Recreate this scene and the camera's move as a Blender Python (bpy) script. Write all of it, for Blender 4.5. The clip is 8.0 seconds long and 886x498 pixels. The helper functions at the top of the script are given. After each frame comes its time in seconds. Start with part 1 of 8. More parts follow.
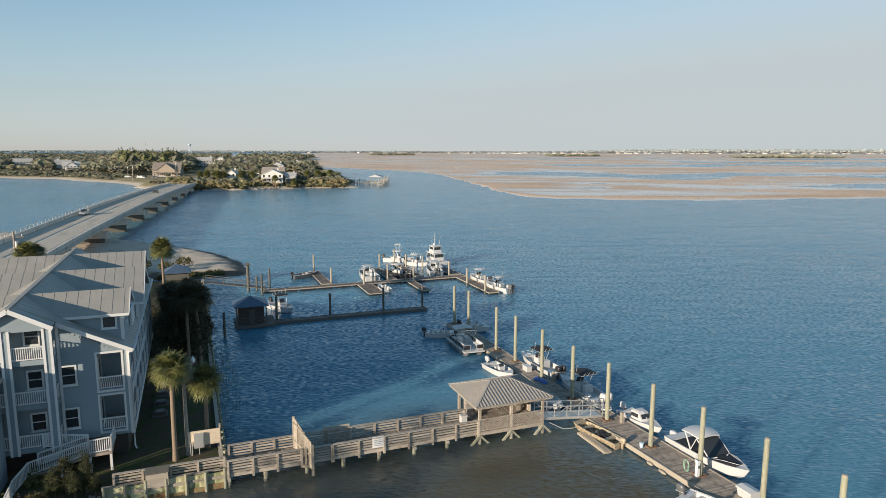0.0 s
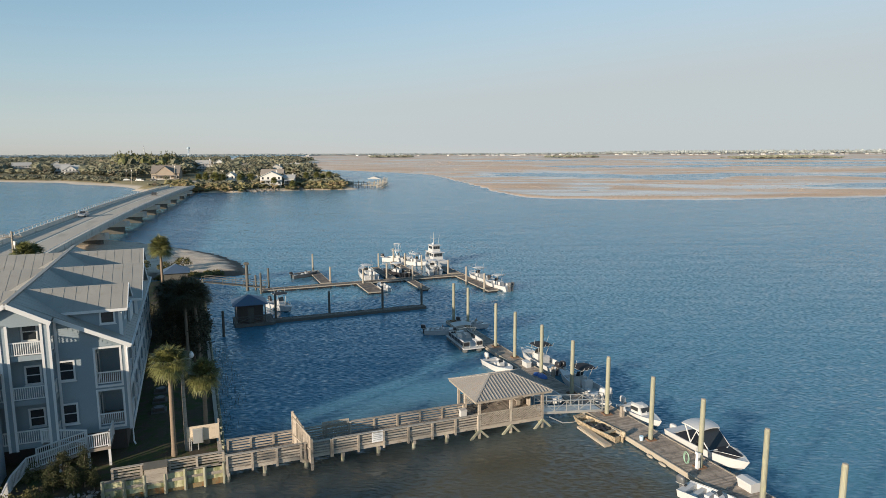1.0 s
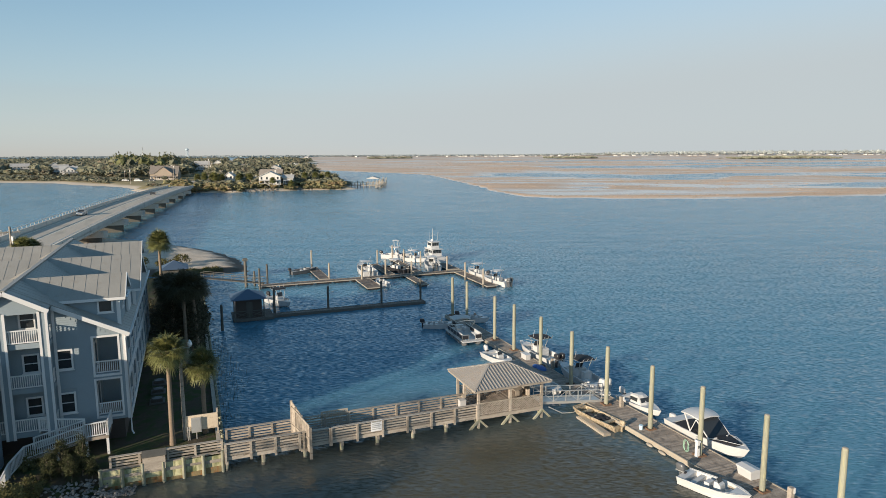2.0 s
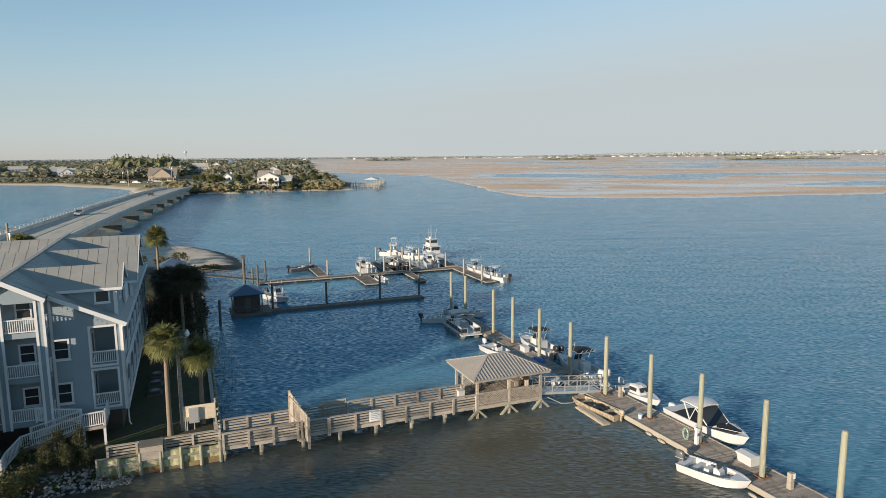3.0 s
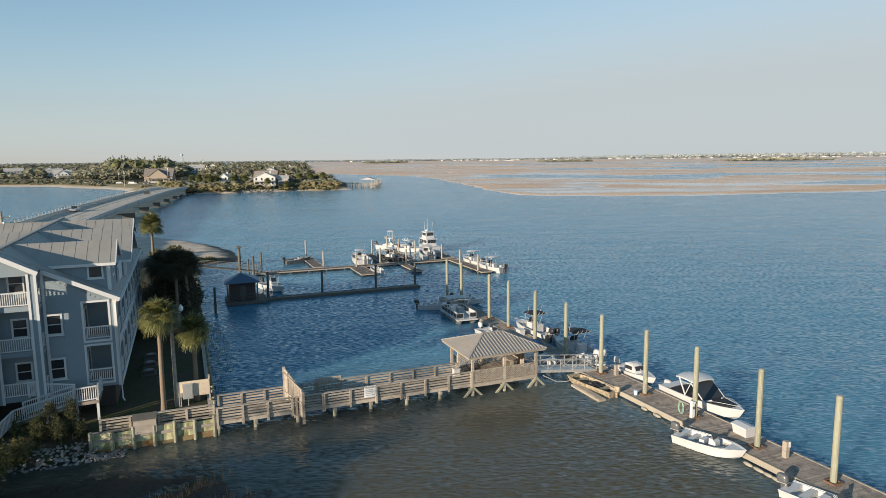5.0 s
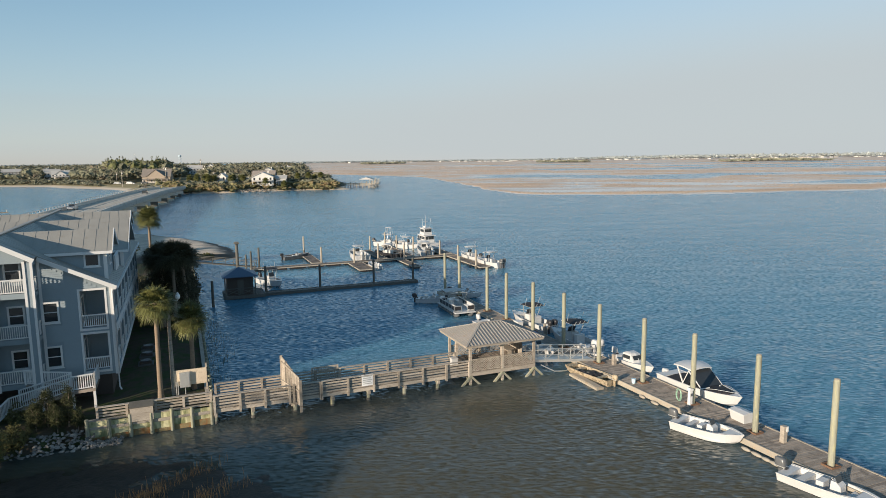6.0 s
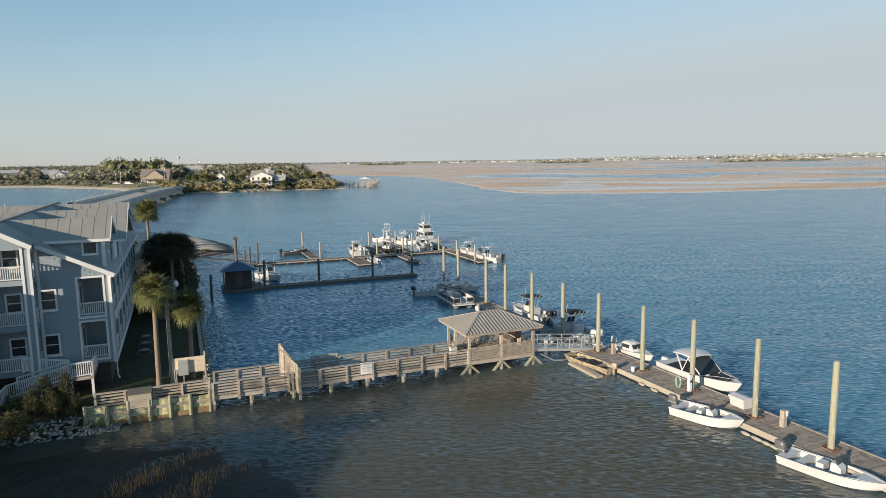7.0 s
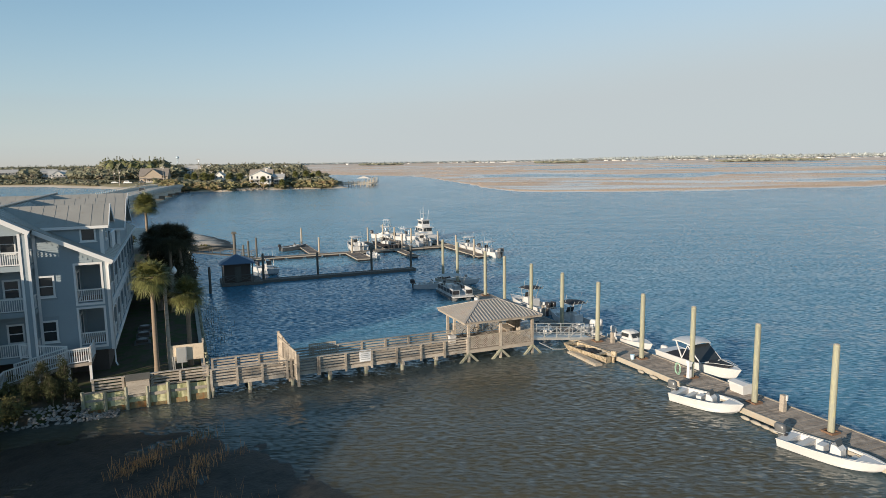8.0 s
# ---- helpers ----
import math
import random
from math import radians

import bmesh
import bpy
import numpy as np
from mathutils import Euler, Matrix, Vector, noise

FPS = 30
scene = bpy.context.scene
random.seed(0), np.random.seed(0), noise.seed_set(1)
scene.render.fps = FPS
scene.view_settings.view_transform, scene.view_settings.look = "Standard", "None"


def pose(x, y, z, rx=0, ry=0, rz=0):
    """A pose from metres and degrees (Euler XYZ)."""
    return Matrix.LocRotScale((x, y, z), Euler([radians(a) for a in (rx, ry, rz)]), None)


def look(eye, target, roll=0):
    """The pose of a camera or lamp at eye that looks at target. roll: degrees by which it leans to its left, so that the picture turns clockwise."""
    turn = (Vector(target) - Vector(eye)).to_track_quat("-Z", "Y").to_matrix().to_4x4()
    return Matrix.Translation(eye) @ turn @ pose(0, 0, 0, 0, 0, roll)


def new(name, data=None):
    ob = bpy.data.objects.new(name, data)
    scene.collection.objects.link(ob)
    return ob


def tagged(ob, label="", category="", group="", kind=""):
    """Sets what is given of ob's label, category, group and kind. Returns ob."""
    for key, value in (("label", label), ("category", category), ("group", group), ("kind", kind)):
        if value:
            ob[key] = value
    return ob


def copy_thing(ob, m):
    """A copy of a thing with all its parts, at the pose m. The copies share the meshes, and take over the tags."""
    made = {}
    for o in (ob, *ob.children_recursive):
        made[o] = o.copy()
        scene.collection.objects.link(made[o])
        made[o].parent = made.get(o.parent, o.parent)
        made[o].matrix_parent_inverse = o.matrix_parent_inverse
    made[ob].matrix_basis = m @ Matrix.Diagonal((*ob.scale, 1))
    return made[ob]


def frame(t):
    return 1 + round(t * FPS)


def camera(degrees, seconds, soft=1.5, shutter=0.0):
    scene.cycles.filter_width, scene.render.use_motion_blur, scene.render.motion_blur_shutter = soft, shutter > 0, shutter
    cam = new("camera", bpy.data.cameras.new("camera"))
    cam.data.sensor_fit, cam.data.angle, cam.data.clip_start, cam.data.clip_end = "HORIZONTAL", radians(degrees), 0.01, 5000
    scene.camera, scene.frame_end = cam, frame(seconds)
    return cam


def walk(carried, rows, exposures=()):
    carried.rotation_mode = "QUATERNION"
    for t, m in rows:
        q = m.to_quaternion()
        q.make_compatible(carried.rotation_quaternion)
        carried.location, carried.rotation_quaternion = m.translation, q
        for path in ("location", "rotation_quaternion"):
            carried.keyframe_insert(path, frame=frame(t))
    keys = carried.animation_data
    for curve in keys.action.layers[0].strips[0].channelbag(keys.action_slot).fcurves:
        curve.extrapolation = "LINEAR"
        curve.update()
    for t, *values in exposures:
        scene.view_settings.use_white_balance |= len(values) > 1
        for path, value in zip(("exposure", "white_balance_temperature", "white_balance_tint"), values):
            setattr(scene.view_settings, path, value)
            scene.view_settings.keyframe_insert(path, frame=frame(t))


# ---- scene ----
cam = camera(68.4, 8.0, 0.7)
PATH = [
    (0, (0.037, -0.157, 23.602), (0.034, 1.819, 23.298), 0.1),
    (0.5, (0.070, -0.165, 23.293), (0.068, 1.812, 22.992), -0),
    (1, (0.096, -0.201, 22.934), (0.095, 1.777, 22.637), -0.2),
    (1.5, (0.093, -0.239, 22.469), (0.094, 1.739, 22.174), -0.2),
    (3, (0.152, -0.269, 20.994), (0.158, 1.710, 20.707), -0.5),
    (3.5, (0.210, -0.329, 20.500), (0.219, 1.651, 20.216), -0.5),
    (4, (0.263, -0.379, 19.984), (0.273, 1.601, 19.702), -0.6),
    (4.5, (0.293, -0.429, 19.445), (0.305, 1.551, 19.165), -0.6),
    (6, (0.366, -0.560, 17.965), (0.386, 1.421, 17.690), -0.7),
    (6.5, (0.399, -0.602, 17.459), (0.420, 1.379, 17.186), -0.7),
    (7, (0.366, -0.615, 16.967), (0.389, 1.366, 16.695), -0.8),
    (7.5, (0.366, -0.619, 16.466), (0.391, 1.363, 16.195), -0.8),
    (8, (0.352, -0.645, 15.963), (0.378, 1.336, 15.693), -0.8),
]
EXPOSURE, KELVIN = 0.90, 5570
walk(cam, [(t, look(eye, target, roll)) for t, eye, target, roll in PATH],
     exposures=[(0.0, EXPOSURE, KELVIN, 10), (8.0, EXPOSURE, KELVIN, 10)])

# ---- daylight: a low winter sun behind the camera's left shoulder, clear sky ----
SUN_EL, SUN_AZ = 13.0, 227.3  # height; the way towards it, anticlockwise from east
world = bpy.data.worlds.new("clear_sky")
scene.world = world
world.use_nodes = True
wn = world.node_tree.nodes
sky = wn.new("ShaderNodeTexSky")
sky.sky_type, sky.sun_disc = "NISHITA", False
sky.sun_elevation, sky.sun_rotation = radians(SUN_EL), radians(90 - SUN_AZ)
sky.air_density, sky.dust_density, sky.ozone_density = 1.0, 0.2, 2.5
grade = wn.new("ShaderNodeHueSaturation")  # clean sea air: a shade nearer to cyan
grade.inputs["Hue"].default_value, grade.inputs["Saturation"].default_value = 0.474, 0.94
grade.inputs["Value"].default_value = 0.92
world.node_tree.links.new(sky.outputs[0], grade.inputs["Color"])
haze = wn.new("ShaderNodeMix")  # the even milky haze of a still winter morning
haze.data_type = "RGBA"
milky = wn.new("ShaderNodeMapRange")  # thickest where the sky is already pale, thin in the deep blue overhead
milky.inputs[1].default_value, milky.inputs[2].default_value, milky.inputs[3].default_value, milky.inputs[4].default_value = 0.6, 6.2, 0.0, 0.97
milky.interpolation_type = "SMOOTHSTEP"
tone = wn.new("ShaderNodeRGBToBW")
world.node_tree.links.new(sky.outputs[0], tone.inputs[0])
world.node_tree.links.new(tone.outputs[0], milky.inputs[0])
world.node_tree.links.new(milky.outputs[0], haze.inputs[0])
haze.inputs[7].default_value = (3.93, 3.84, 3.36, 1)
world.node_tree.links.new(grade.outputs[0], haze.inputs[6])
world.node_tree.links.new(haze.outputs[2], wn["Background"].inputs[0])
wn["Background"].inputs[1].default_value = 0.08
sun_data = bpy.data.lights.new("sun", "SUN")
sun_data.energy, sun_data.angle, sun_data.color = 3.9, radians(0.55), (1.0, 0.77, 0.51)
sun = new("sun", sun_data)
sun.matrix_basis = look((0, 0, 60), (-math.cos(radians(SUN_AZ)) * 100, -math.sin(radians(SUN_AZ)) * 100, 60 - 100 * math.tan(radians(SUN_EL))))

# ---- the plan: u runs along the pier towards the docks, v away from the camera ----
SITE = pose(-15.2, 42.4, 0, 0, 0, 21.3)


def at(u, v, z=0.0, rz=0.0):
    return SITE @ pose(u, v, z, 0, 0, rz)


# ---- mesh building ----
class Shape:
    """Vertices and faces of one mesh."""

    def __init__(self):
        self.v, self.f, self.m = [], [], []

    def add(self, verts, faces, slot=0):
        n = len(self.v)
        self.v += [tuple(p) for p in verts]
        self.f += [tuple(i + n for i in f) for f in faces]
        self.m += [slot] * len(faces)
        return self

    def box(self, a, b, slot=0):
        (x0, y0, z0), (x1, y1, z1) = a, b
        return self.add([(x0, y0, z0), (x1, y0, z0), (x1, y1, z0), (x0, y1, z0), (x0, y0, z1), (x1, y0, z1), (x1, y1, z1), (x0, y1, z1)],
                        [(3, 2, 1, 0), (4, 5, 6, 7), (0, 1, 5, 4), (1, 2, 6, 5), (2, 3, 7, 6), (3, 0, 4, 7)], slot)

    def cbox(self, c, size, slot=0):
        return self.box([c[i] - size[i] / 2 for i in range(3)], [c[i] + size[i] / 2 for i in range(3)], slot)

    def prism(self, poly, way, slot=0):
        """A flat polygon pushed along a way."""
        n = len(poly)
        top = [tuple(p[i] + way[i] for i in range(3)) for p in poly]
        return self.add(list(poly) + top, [tuple(range(n))[::-1], tuple(range(n, 2 * n))] + [(i, (i + 1) % n, n + (i + 1) % n, n + i) for i in range(n)], slot)

    def beam(self, p, q, w, h, slot=0):
        """A bar from p to q, w across and h deep."""
        p, q = Vector(p), Vector(q)
        d = (q - p).normalized()
        side = d.cross(Vector((0, 0, 1)))
        side = side.normalized() if side.length > 1e-4 else Vector((1, 0, 0))
        up = side.cross(d)
        s, u = side * w / 2, up * h / 2
        return self.add([p - s - u, p + s - u, p + s + u, p - s + u, q - s - u, q + s - u, q + s + u, q - s + u],
                        [(0, 1, 2, 3), (7, 6, 5, 4), (1, 0, 4, 5), (2, 1, 5, 6), (3, 2, 6, 7), (0, 3, 7, 4)], slot)

    def tube(self, pts, radii, n=10, slot=0, cap=True):
        """A round bar through points."""
        pts = [Vector(p) for p in pts]
        if not isinstance(radii, (list, tuple)):
            radii = [radii] * len(pts)
        rings = []
        for i, p in enumerate(pts):
            d = (pts[min(i + 1, len(pts) - 1)] - pts[max(i - 1, 0)]).normalized()
            a = d.cross(Vector((0, 0, 1)))
            a = a.normalized() if a.length > 1e-3 else Vector((1, 0, 0))
            b = a.cross(d)
            rings.append([p + (a * math.cos(2 * math.pi * k / n) + b * math.sin(2 * math.pi * k / n)) * radii[i] for k in range(n)])
        return self.loft(rings, True, cap, slot)

    def loft(self, rings, closed=True, cap=True, slot=0):
        n = len(rings[0])
        faces = []
        for i in range(len(rings) - 1):
            for k in range(n if closed else n - 1):
                faces.append((i * n + k, i * n + (k + 1) % n, (i + 1) * n + (k + 1) % n, (i + 1) * n + k))
        if cap:
            faces += [tuple(range(n))[::-1], tuple(range((len(rings) - 1) * n, len(rings) * n))]
        return self.add([p for r in rings for p in r], faces, slot)

    def ball(self, c, r, n=10, m=6, slot=0):
        rings = []
        for i in range(m + 1):
            a = math.pi * (i + 0.02) / (m + 0.04)
            rings.append([(c[0] + r[0] * math.sin(a) * math.cos(2 * math.pi * k / n), c[1] + r[1] * math.sin(a) * math.sin(2 * math.pi * k / n), c[2] - r[2] * math.cos(a)) for k in range(n)])
        return self.loft(rings, True, True, slot)

    def mesh(self, name, mats, off=(0, 0, 0), smooth=False):
        me = bpy.data.meshes.new(name)
        me.from_pydata([(p[0] - off[0], p[1] - off[1], p[2] - off[2]) for p in self.v], [], self.f)
        mats = mats if isinstance(mats, (list, tuple)) else [mats]
        for x in mats:
            me.materials.append(x)
        if len(mats) > 1:
            me.polygons.foreach_set("material_index", self.m)
        if smooth:
            me.polygons.foreach_set("use_smooth", [True] * len(self.f))
            me.set_sharp_from_angle(angle=radians(40))
        me.update()
        return me


ORIGIN = {}
STAND = (0.0, 0.0, 0.0)


def thing(name, label, category, m, group="", origin=None):
    """An Empty at the base of a thing. origin: where the pose stands in the coordinates in which its parts are written."""
    ob = new(name)
    ob.empty_display_size = 0.3
    ob.matrix_basis = m
    ORIGIN[ob.name] = origin or (0, 0, 0)
    return tagged(ob, label, category, group)


def site_thing(name, label, category, u, v, z=0.0, group=""):
    """A thing whose parts are written in the plan's own u, v, z; STAND moves the whole group that is being built."""
    return thing(name, label, category, at(u + STAND[0], v + STAND[1], z + STAND[2]), group, (u, v, z))


def part(name, shape, material, parent, label="", smooth=False):
    off = ORIGIN.get(parent.name, (0, 0, 0))
    ob = new(name, shape.mesh(name, material, off, smooth))
    ob.parent = parent
    ORIGIN[ob.name] = off
    if label:
        ob["label"] = label
    return ob


def single(name, shape, material, label, category, m, group="", kind="", smooth=False):
    ob = new(name, shape.mesh(name, material, (0, 0, 0), smooth))
    ob.matrix_basis = m
    return tagged(ob, label, category, group, kind)


# ---- materials ----
def mat(name, col, rough=0.6, metal=0.0, var=0.25, scale=0.8, fine=14.0, bump=0.15, stain=None, stain_at=0.6, stretch=(1, 1, 1), lap=0.0, plank=None, rand=0.0, island=0.0, spec=0.5, grain=0.02):
    """A procedural surface: colour varied at two scales, stains of a second colour, lap siding or planks as relief."""
    m = bpy.data.materials.new(name)
    m.use_nodes = True
    t, n = m.node_tree, m.node_tree.nodes
    bs = n["Principled BSDF"]
    link = t.links.new

    def node(kind, **k):
        x = n.new(kind)
        for a, b in k.items():
            x.inputs[a].default_value = b
        return x

    def calc(op, a, b=0.0, c=0.0):
        x = n.new("ShaderNodeMath")
        x.operation = op
        for i, w in enumerate((a, b, c)):
            if isinstance(w, (int, float)):
                x.inputs[i].default_value = w
            else:
                link(w, x.inputs[i])
        return x.outputs[0]

    tc = n.new("ShaderNodeTexCoord")
    mp = n.new("ShaderNodeMapping")
    mp.inputs["Scale"].default_value = stretch
    link(tc.outputs["Object"], mp.inputs[0])
    big = node("ShaderNodeTexNoise", Scale=scale, Detail=5.0)
    small = node("ShaderNodeTexNoise", Scale=fine, Detail=3.0)
    link(mp.outputs[0], big.inputs["Vector"])
    link(mp.outputs[0], small.inputs["Vector"])
    shade = calc("ADD", calc("MULTIPLY", calc("SUBTRACT", big.outputs[0], 0.5), 1.6 * var), calc("MULTIPLY", calc("SUBTRACT", small.outputs[0], 0.5), 1.2 * var))
    if rand:
        oi = n.new("ShaderNodeObjectInfo")
        shade = calc("ADD", shade, calc("MULTIPLY", calc("SUBTRACT", oi.outputs["Random"], 0.5), rand))
    if island:
        ge = n.new("ShaderNodeNewGeometry")
        shade = calc("ADD", shade, calc("MULTIPLY", calc("SUBTRACT", ge.outputs["Random Per Island"], 0.5), island))
    height = calc("MULTIPLY", small.outputs[0], grain)
    if plank:
        axis, width = plank
        sp = n.new("ShaderNodeSeparateXYZ")
        link(tc.outputs["Object"], sp.inputs[0])
        pos = calc("DIVIDE", sp.outputs[axis], width)
        wn_ = n.new("ShaderNodeTexWhiteNoise")
        wn_.noise_dimensions = "1D"
        link(calc("FLOOR", pos), wn_.inputs["W"])
        shade = calc("ADD", shade, calc("MULTIPLY", calc("SUBTRACT", wn_.outputs["Value"], 0.5), 0.35))
        fr = calc("FRACT", pos)
        groove = calc("MINIMUM", calc("MULTIPLY", calc("MINIMUM", fr, calc("SUBTRACT", 1.0, fr)), 14.0), 1.0)
        height = calc("ADD", height, calc("MULTIPLY", groove, 0.012))
    if lap:
        sp = n.new("ShaderNodeSeparateXYZ")
        link(tc.outputs["Object"], sp.inputs[0])
        fr = calc("FRACT", calc("DIVIDE", sp.outputs[2], lap))
        height = calc("ADD", height, calc("MULTIPLY", calc("SUBTRACT", 1.0, calc("POWER", fr, 3.0)), 0.02))
    mix = n.new("ShaderNodeMix")
    mix.data_type = "RGBA"
    mix.blend_type = "MULTIPLY"
    mix.inputs[0].default_value = 1.0
    mix.inputs[6].default_value = (*col, 1)
    gr = n.new("ShaderNodeCombineColor")
    one = calc("MAXIMUM", calc("ADD", shade, 1.0), 0.05)
    for i in range(3):
        link(one, gr.inputs[i])
    link(gr.outputs[0], mix.inputs[7])
    out = mix.outputs[2]
    if stain:
        st = node("ShaderNodeTexNoise", Scale=scale * 2.3, Detail=6.0)
        link(mp.outputs[0], st.inputs["Vector"])
        ramp = n.new("ShaderNodeMapRange")
        ramp.inputs[1].default_value, ramp.inputs[2].default_value = stain_at - 0.08, stain_at + 0.08
        link(st.outputs[0], ramp.inputs[0])
        mx = n.new("ShaderNodeMix")
        mx.data_type = "RGBA"
        link(ramp.outputs[0], mx.inputs[0])
        link(out, mx.inputs[6])
        mx.inputs[7].default_value = (*stain, 1)
        out = mx.outputs[2]
    link(out, bs.inputs["Base Color"])
    link(calc("MINIMUM", calc("MAXIMUM", calc("ADD", rough, calc("MULTIPLY", calc("SUBTRACT", big.outputs[0], 0.5), 0.3)), 0.03), 1.0), bs.inputs["Roughness"])
    bs.inputs["Metallic"].default_value = metal
    bs.inputs["Specular IOR Level"].default_value = spec
    if bump:
        bp = n.new("ShaderNodeBump")
        bp.inputs["Strength"].default_value = min(1.0, bump * 2)
        bp.inputs["Distance"].default_value = 1.0
        link(height, bp.inputs["Height"])
        link(bp.outputs[0], bs.inputs["Normal"])
    return m


SIDING = mat("blue_grey_lap_siding", (0.272, 0.325, 0.358), 0.6, var=0.12, bump=0.1)
TRIM = mat("white_trim_paint", (0.70, 0.70, 0.69), 0.5, var=0.06, bump=0.05)
ROOF = mat("standing_seam_metal", (0.345, 0.332, 0.298), 0.5, metal=0.15, var=0.2, scale=0.8, bump=0.04, stain=(0.312, 0.286, 0.240), stain_at=0.68, stretch=(1, 1, 0.25))
GAZROOF = mat("weathered_ribbed_metal", (0.325, 0.305, 0.278), 0.65, metal=0.0, var=0.18, scale=0.7, bump=0.05, stain=(0.325, 0.286, 0.247), stain_at=0.62)
WOOD = mat("weathered_timber", (0.390, 0.345, 0.286), 0.8, var=0.5, scale=1.4, fine=16, bump=0.3, stretch=(0.6, 1, 2.2), stain=(0.195, 0.156, 0.117), stain_at=0.66, rand=0.5, spec=0.2)
WOODDECK = mat("grey_brown_deck_boards", (0.325, 0.280, 0.234), 0.85, var=0.3, scale=0.9, bump=0.2, stain=(0.208, 0.182, 0.156), stain_at=0.58, island=0.5, spec=0.2)
# dark boards; at the basin dock and boathouse this tone stands for shade
DARKDECK = mat("dark_brown_deck_boards", (0.150, 0.127, 0.107), 0.7, var=0.35, scale=0.9, bump=0.2, stain=(0.247, 0.208, 0.169), stain_at=0.6, island=0.5, spec=0.3)
DARKBROWN = mat("dark_brown_wood_and_void", (0.075, 0.06, 0.05), 0.7, var=0.3, bump=0.2)
PILE = mat("greenish_treated_pile", (0.285, 0.285, 0.22), 0.75, var=0.25, scale=1.5, bump=0.25, stretch=(2, 2, 0.35), stain=(0.390, 0.377, 0.234), stain_at=0.6, rand=0.25, spec=0.2)
RUST = mat("rusty_steel", (0.17, 0.10, 0.06), 0.8, var=0.4, scale=3, bump=0.2)
# dark tone for wet timber, and for shade on docks, piles and bridge piers
DARKTONE = mat("dark_wet_and_shade_tone", (0.13, 0.125, 0.11), 0.75, var=0.3, scale=1.5, bump=0.25, stretch=(2, 2, 0.35), rand=0.2, spec=0.2)
CREAM = mat("cream_fender_board", (0.36, 0.325, 0.265), 0.7, var=0.2, scale=1.2, bump=0.1, stain=(0.390, 0.312, 0.221), stain_at=0.62)
SHEET = mat("mossy_sheet_piling", (0.546, 0.520, 0.312), 0.85, var=0.35, scale=1.0, bump=0.2, stain=(0.208, 0.221, 0.104), stain_at=0.55, plank=(0, 0.3), stretch=(1, 1, 0.4), spec=0.2)
ALGAE = mat("rust_stained_waterline_wood", (0.24, 0.19, 0.10), 0.8, var=0.4, scale=1.6, bump=0.2, stain=(0.26, 0.13, 0.05), stain_at=0.56, stretch=(1, 1, 0.4), spec=0.2)
CONCRETE = mat("bridge_concrete", (0.598, 0.566, 0.507), 0.85, var=0.16, scale=0.25, bump=0.1, stain=(0.429, 0.403, 0.364), stain_at=0.64, spec=0.2)
ASPHALT = mat("pale_worn_road", (0.494, 0.448, 0.377), 0.9, var=0.16, scale=0.15, fine=4, bump=0.05, stain=(0.390, 0.358, 0.305), stain_at=0.6, stretch=(1, 0.2, 1), spec=0.2)
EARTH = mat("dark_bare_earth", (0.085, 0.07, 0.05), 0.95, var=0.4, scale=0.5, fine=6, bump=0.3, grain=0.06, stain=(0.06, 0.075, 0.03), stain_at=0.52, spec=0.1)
GLASS = mat("dark_window_glass", (0.035, 0.04, 0.045), 0.06, var=0.2, bump=0.0)
GALV = mat("galvanised_metal", (0.650, 0.650, 0.624), 0.45, metal=0.6, var=0.15, bump=0.03)
GELCOAT = mat("white_gelcoat", (0.55, 0.55, 0.545), 0.35, var=0.1, scale=1.0, bump=0.0, rand=0.08)
BLUEHULL = mat("pale_blue_gelcoat", (0.546, 0.715, 0.806), 0.25, var=0.06, bump=0.0)
GREYDECK = mat("pale_grey_nonskid", (0.546, 0.539, 0.520), 0.7, var=0.12, bump=0.05)
CANVAS = mat("black_canvas", (0.02, 0.02, 0.024), 0.75, var=0.3, bump=0.1)
RUBBER = mat("black_motor_cowl", (0.03, 0.03, 0.034), 0.35, var=0.2, bump=0.0)
COWL = mat("grey_motor_cowl", (0.11, 0.115, 0.12), 0.3, var=0.15, bump=0.0)
CAMO = mat("mud_brown_aluminium", (0.468, 0.390, 0.273), 0.6, metal=0.2, var=0.35, scale=2.5, bump=0.1, stain=(0.221, 0.182, 0.117), stain_at=0.55)
TARP = mat("blue_tarpaulin", (0.05, 0.12, 0.36), 0.5, var=0.25, bump=0.1)


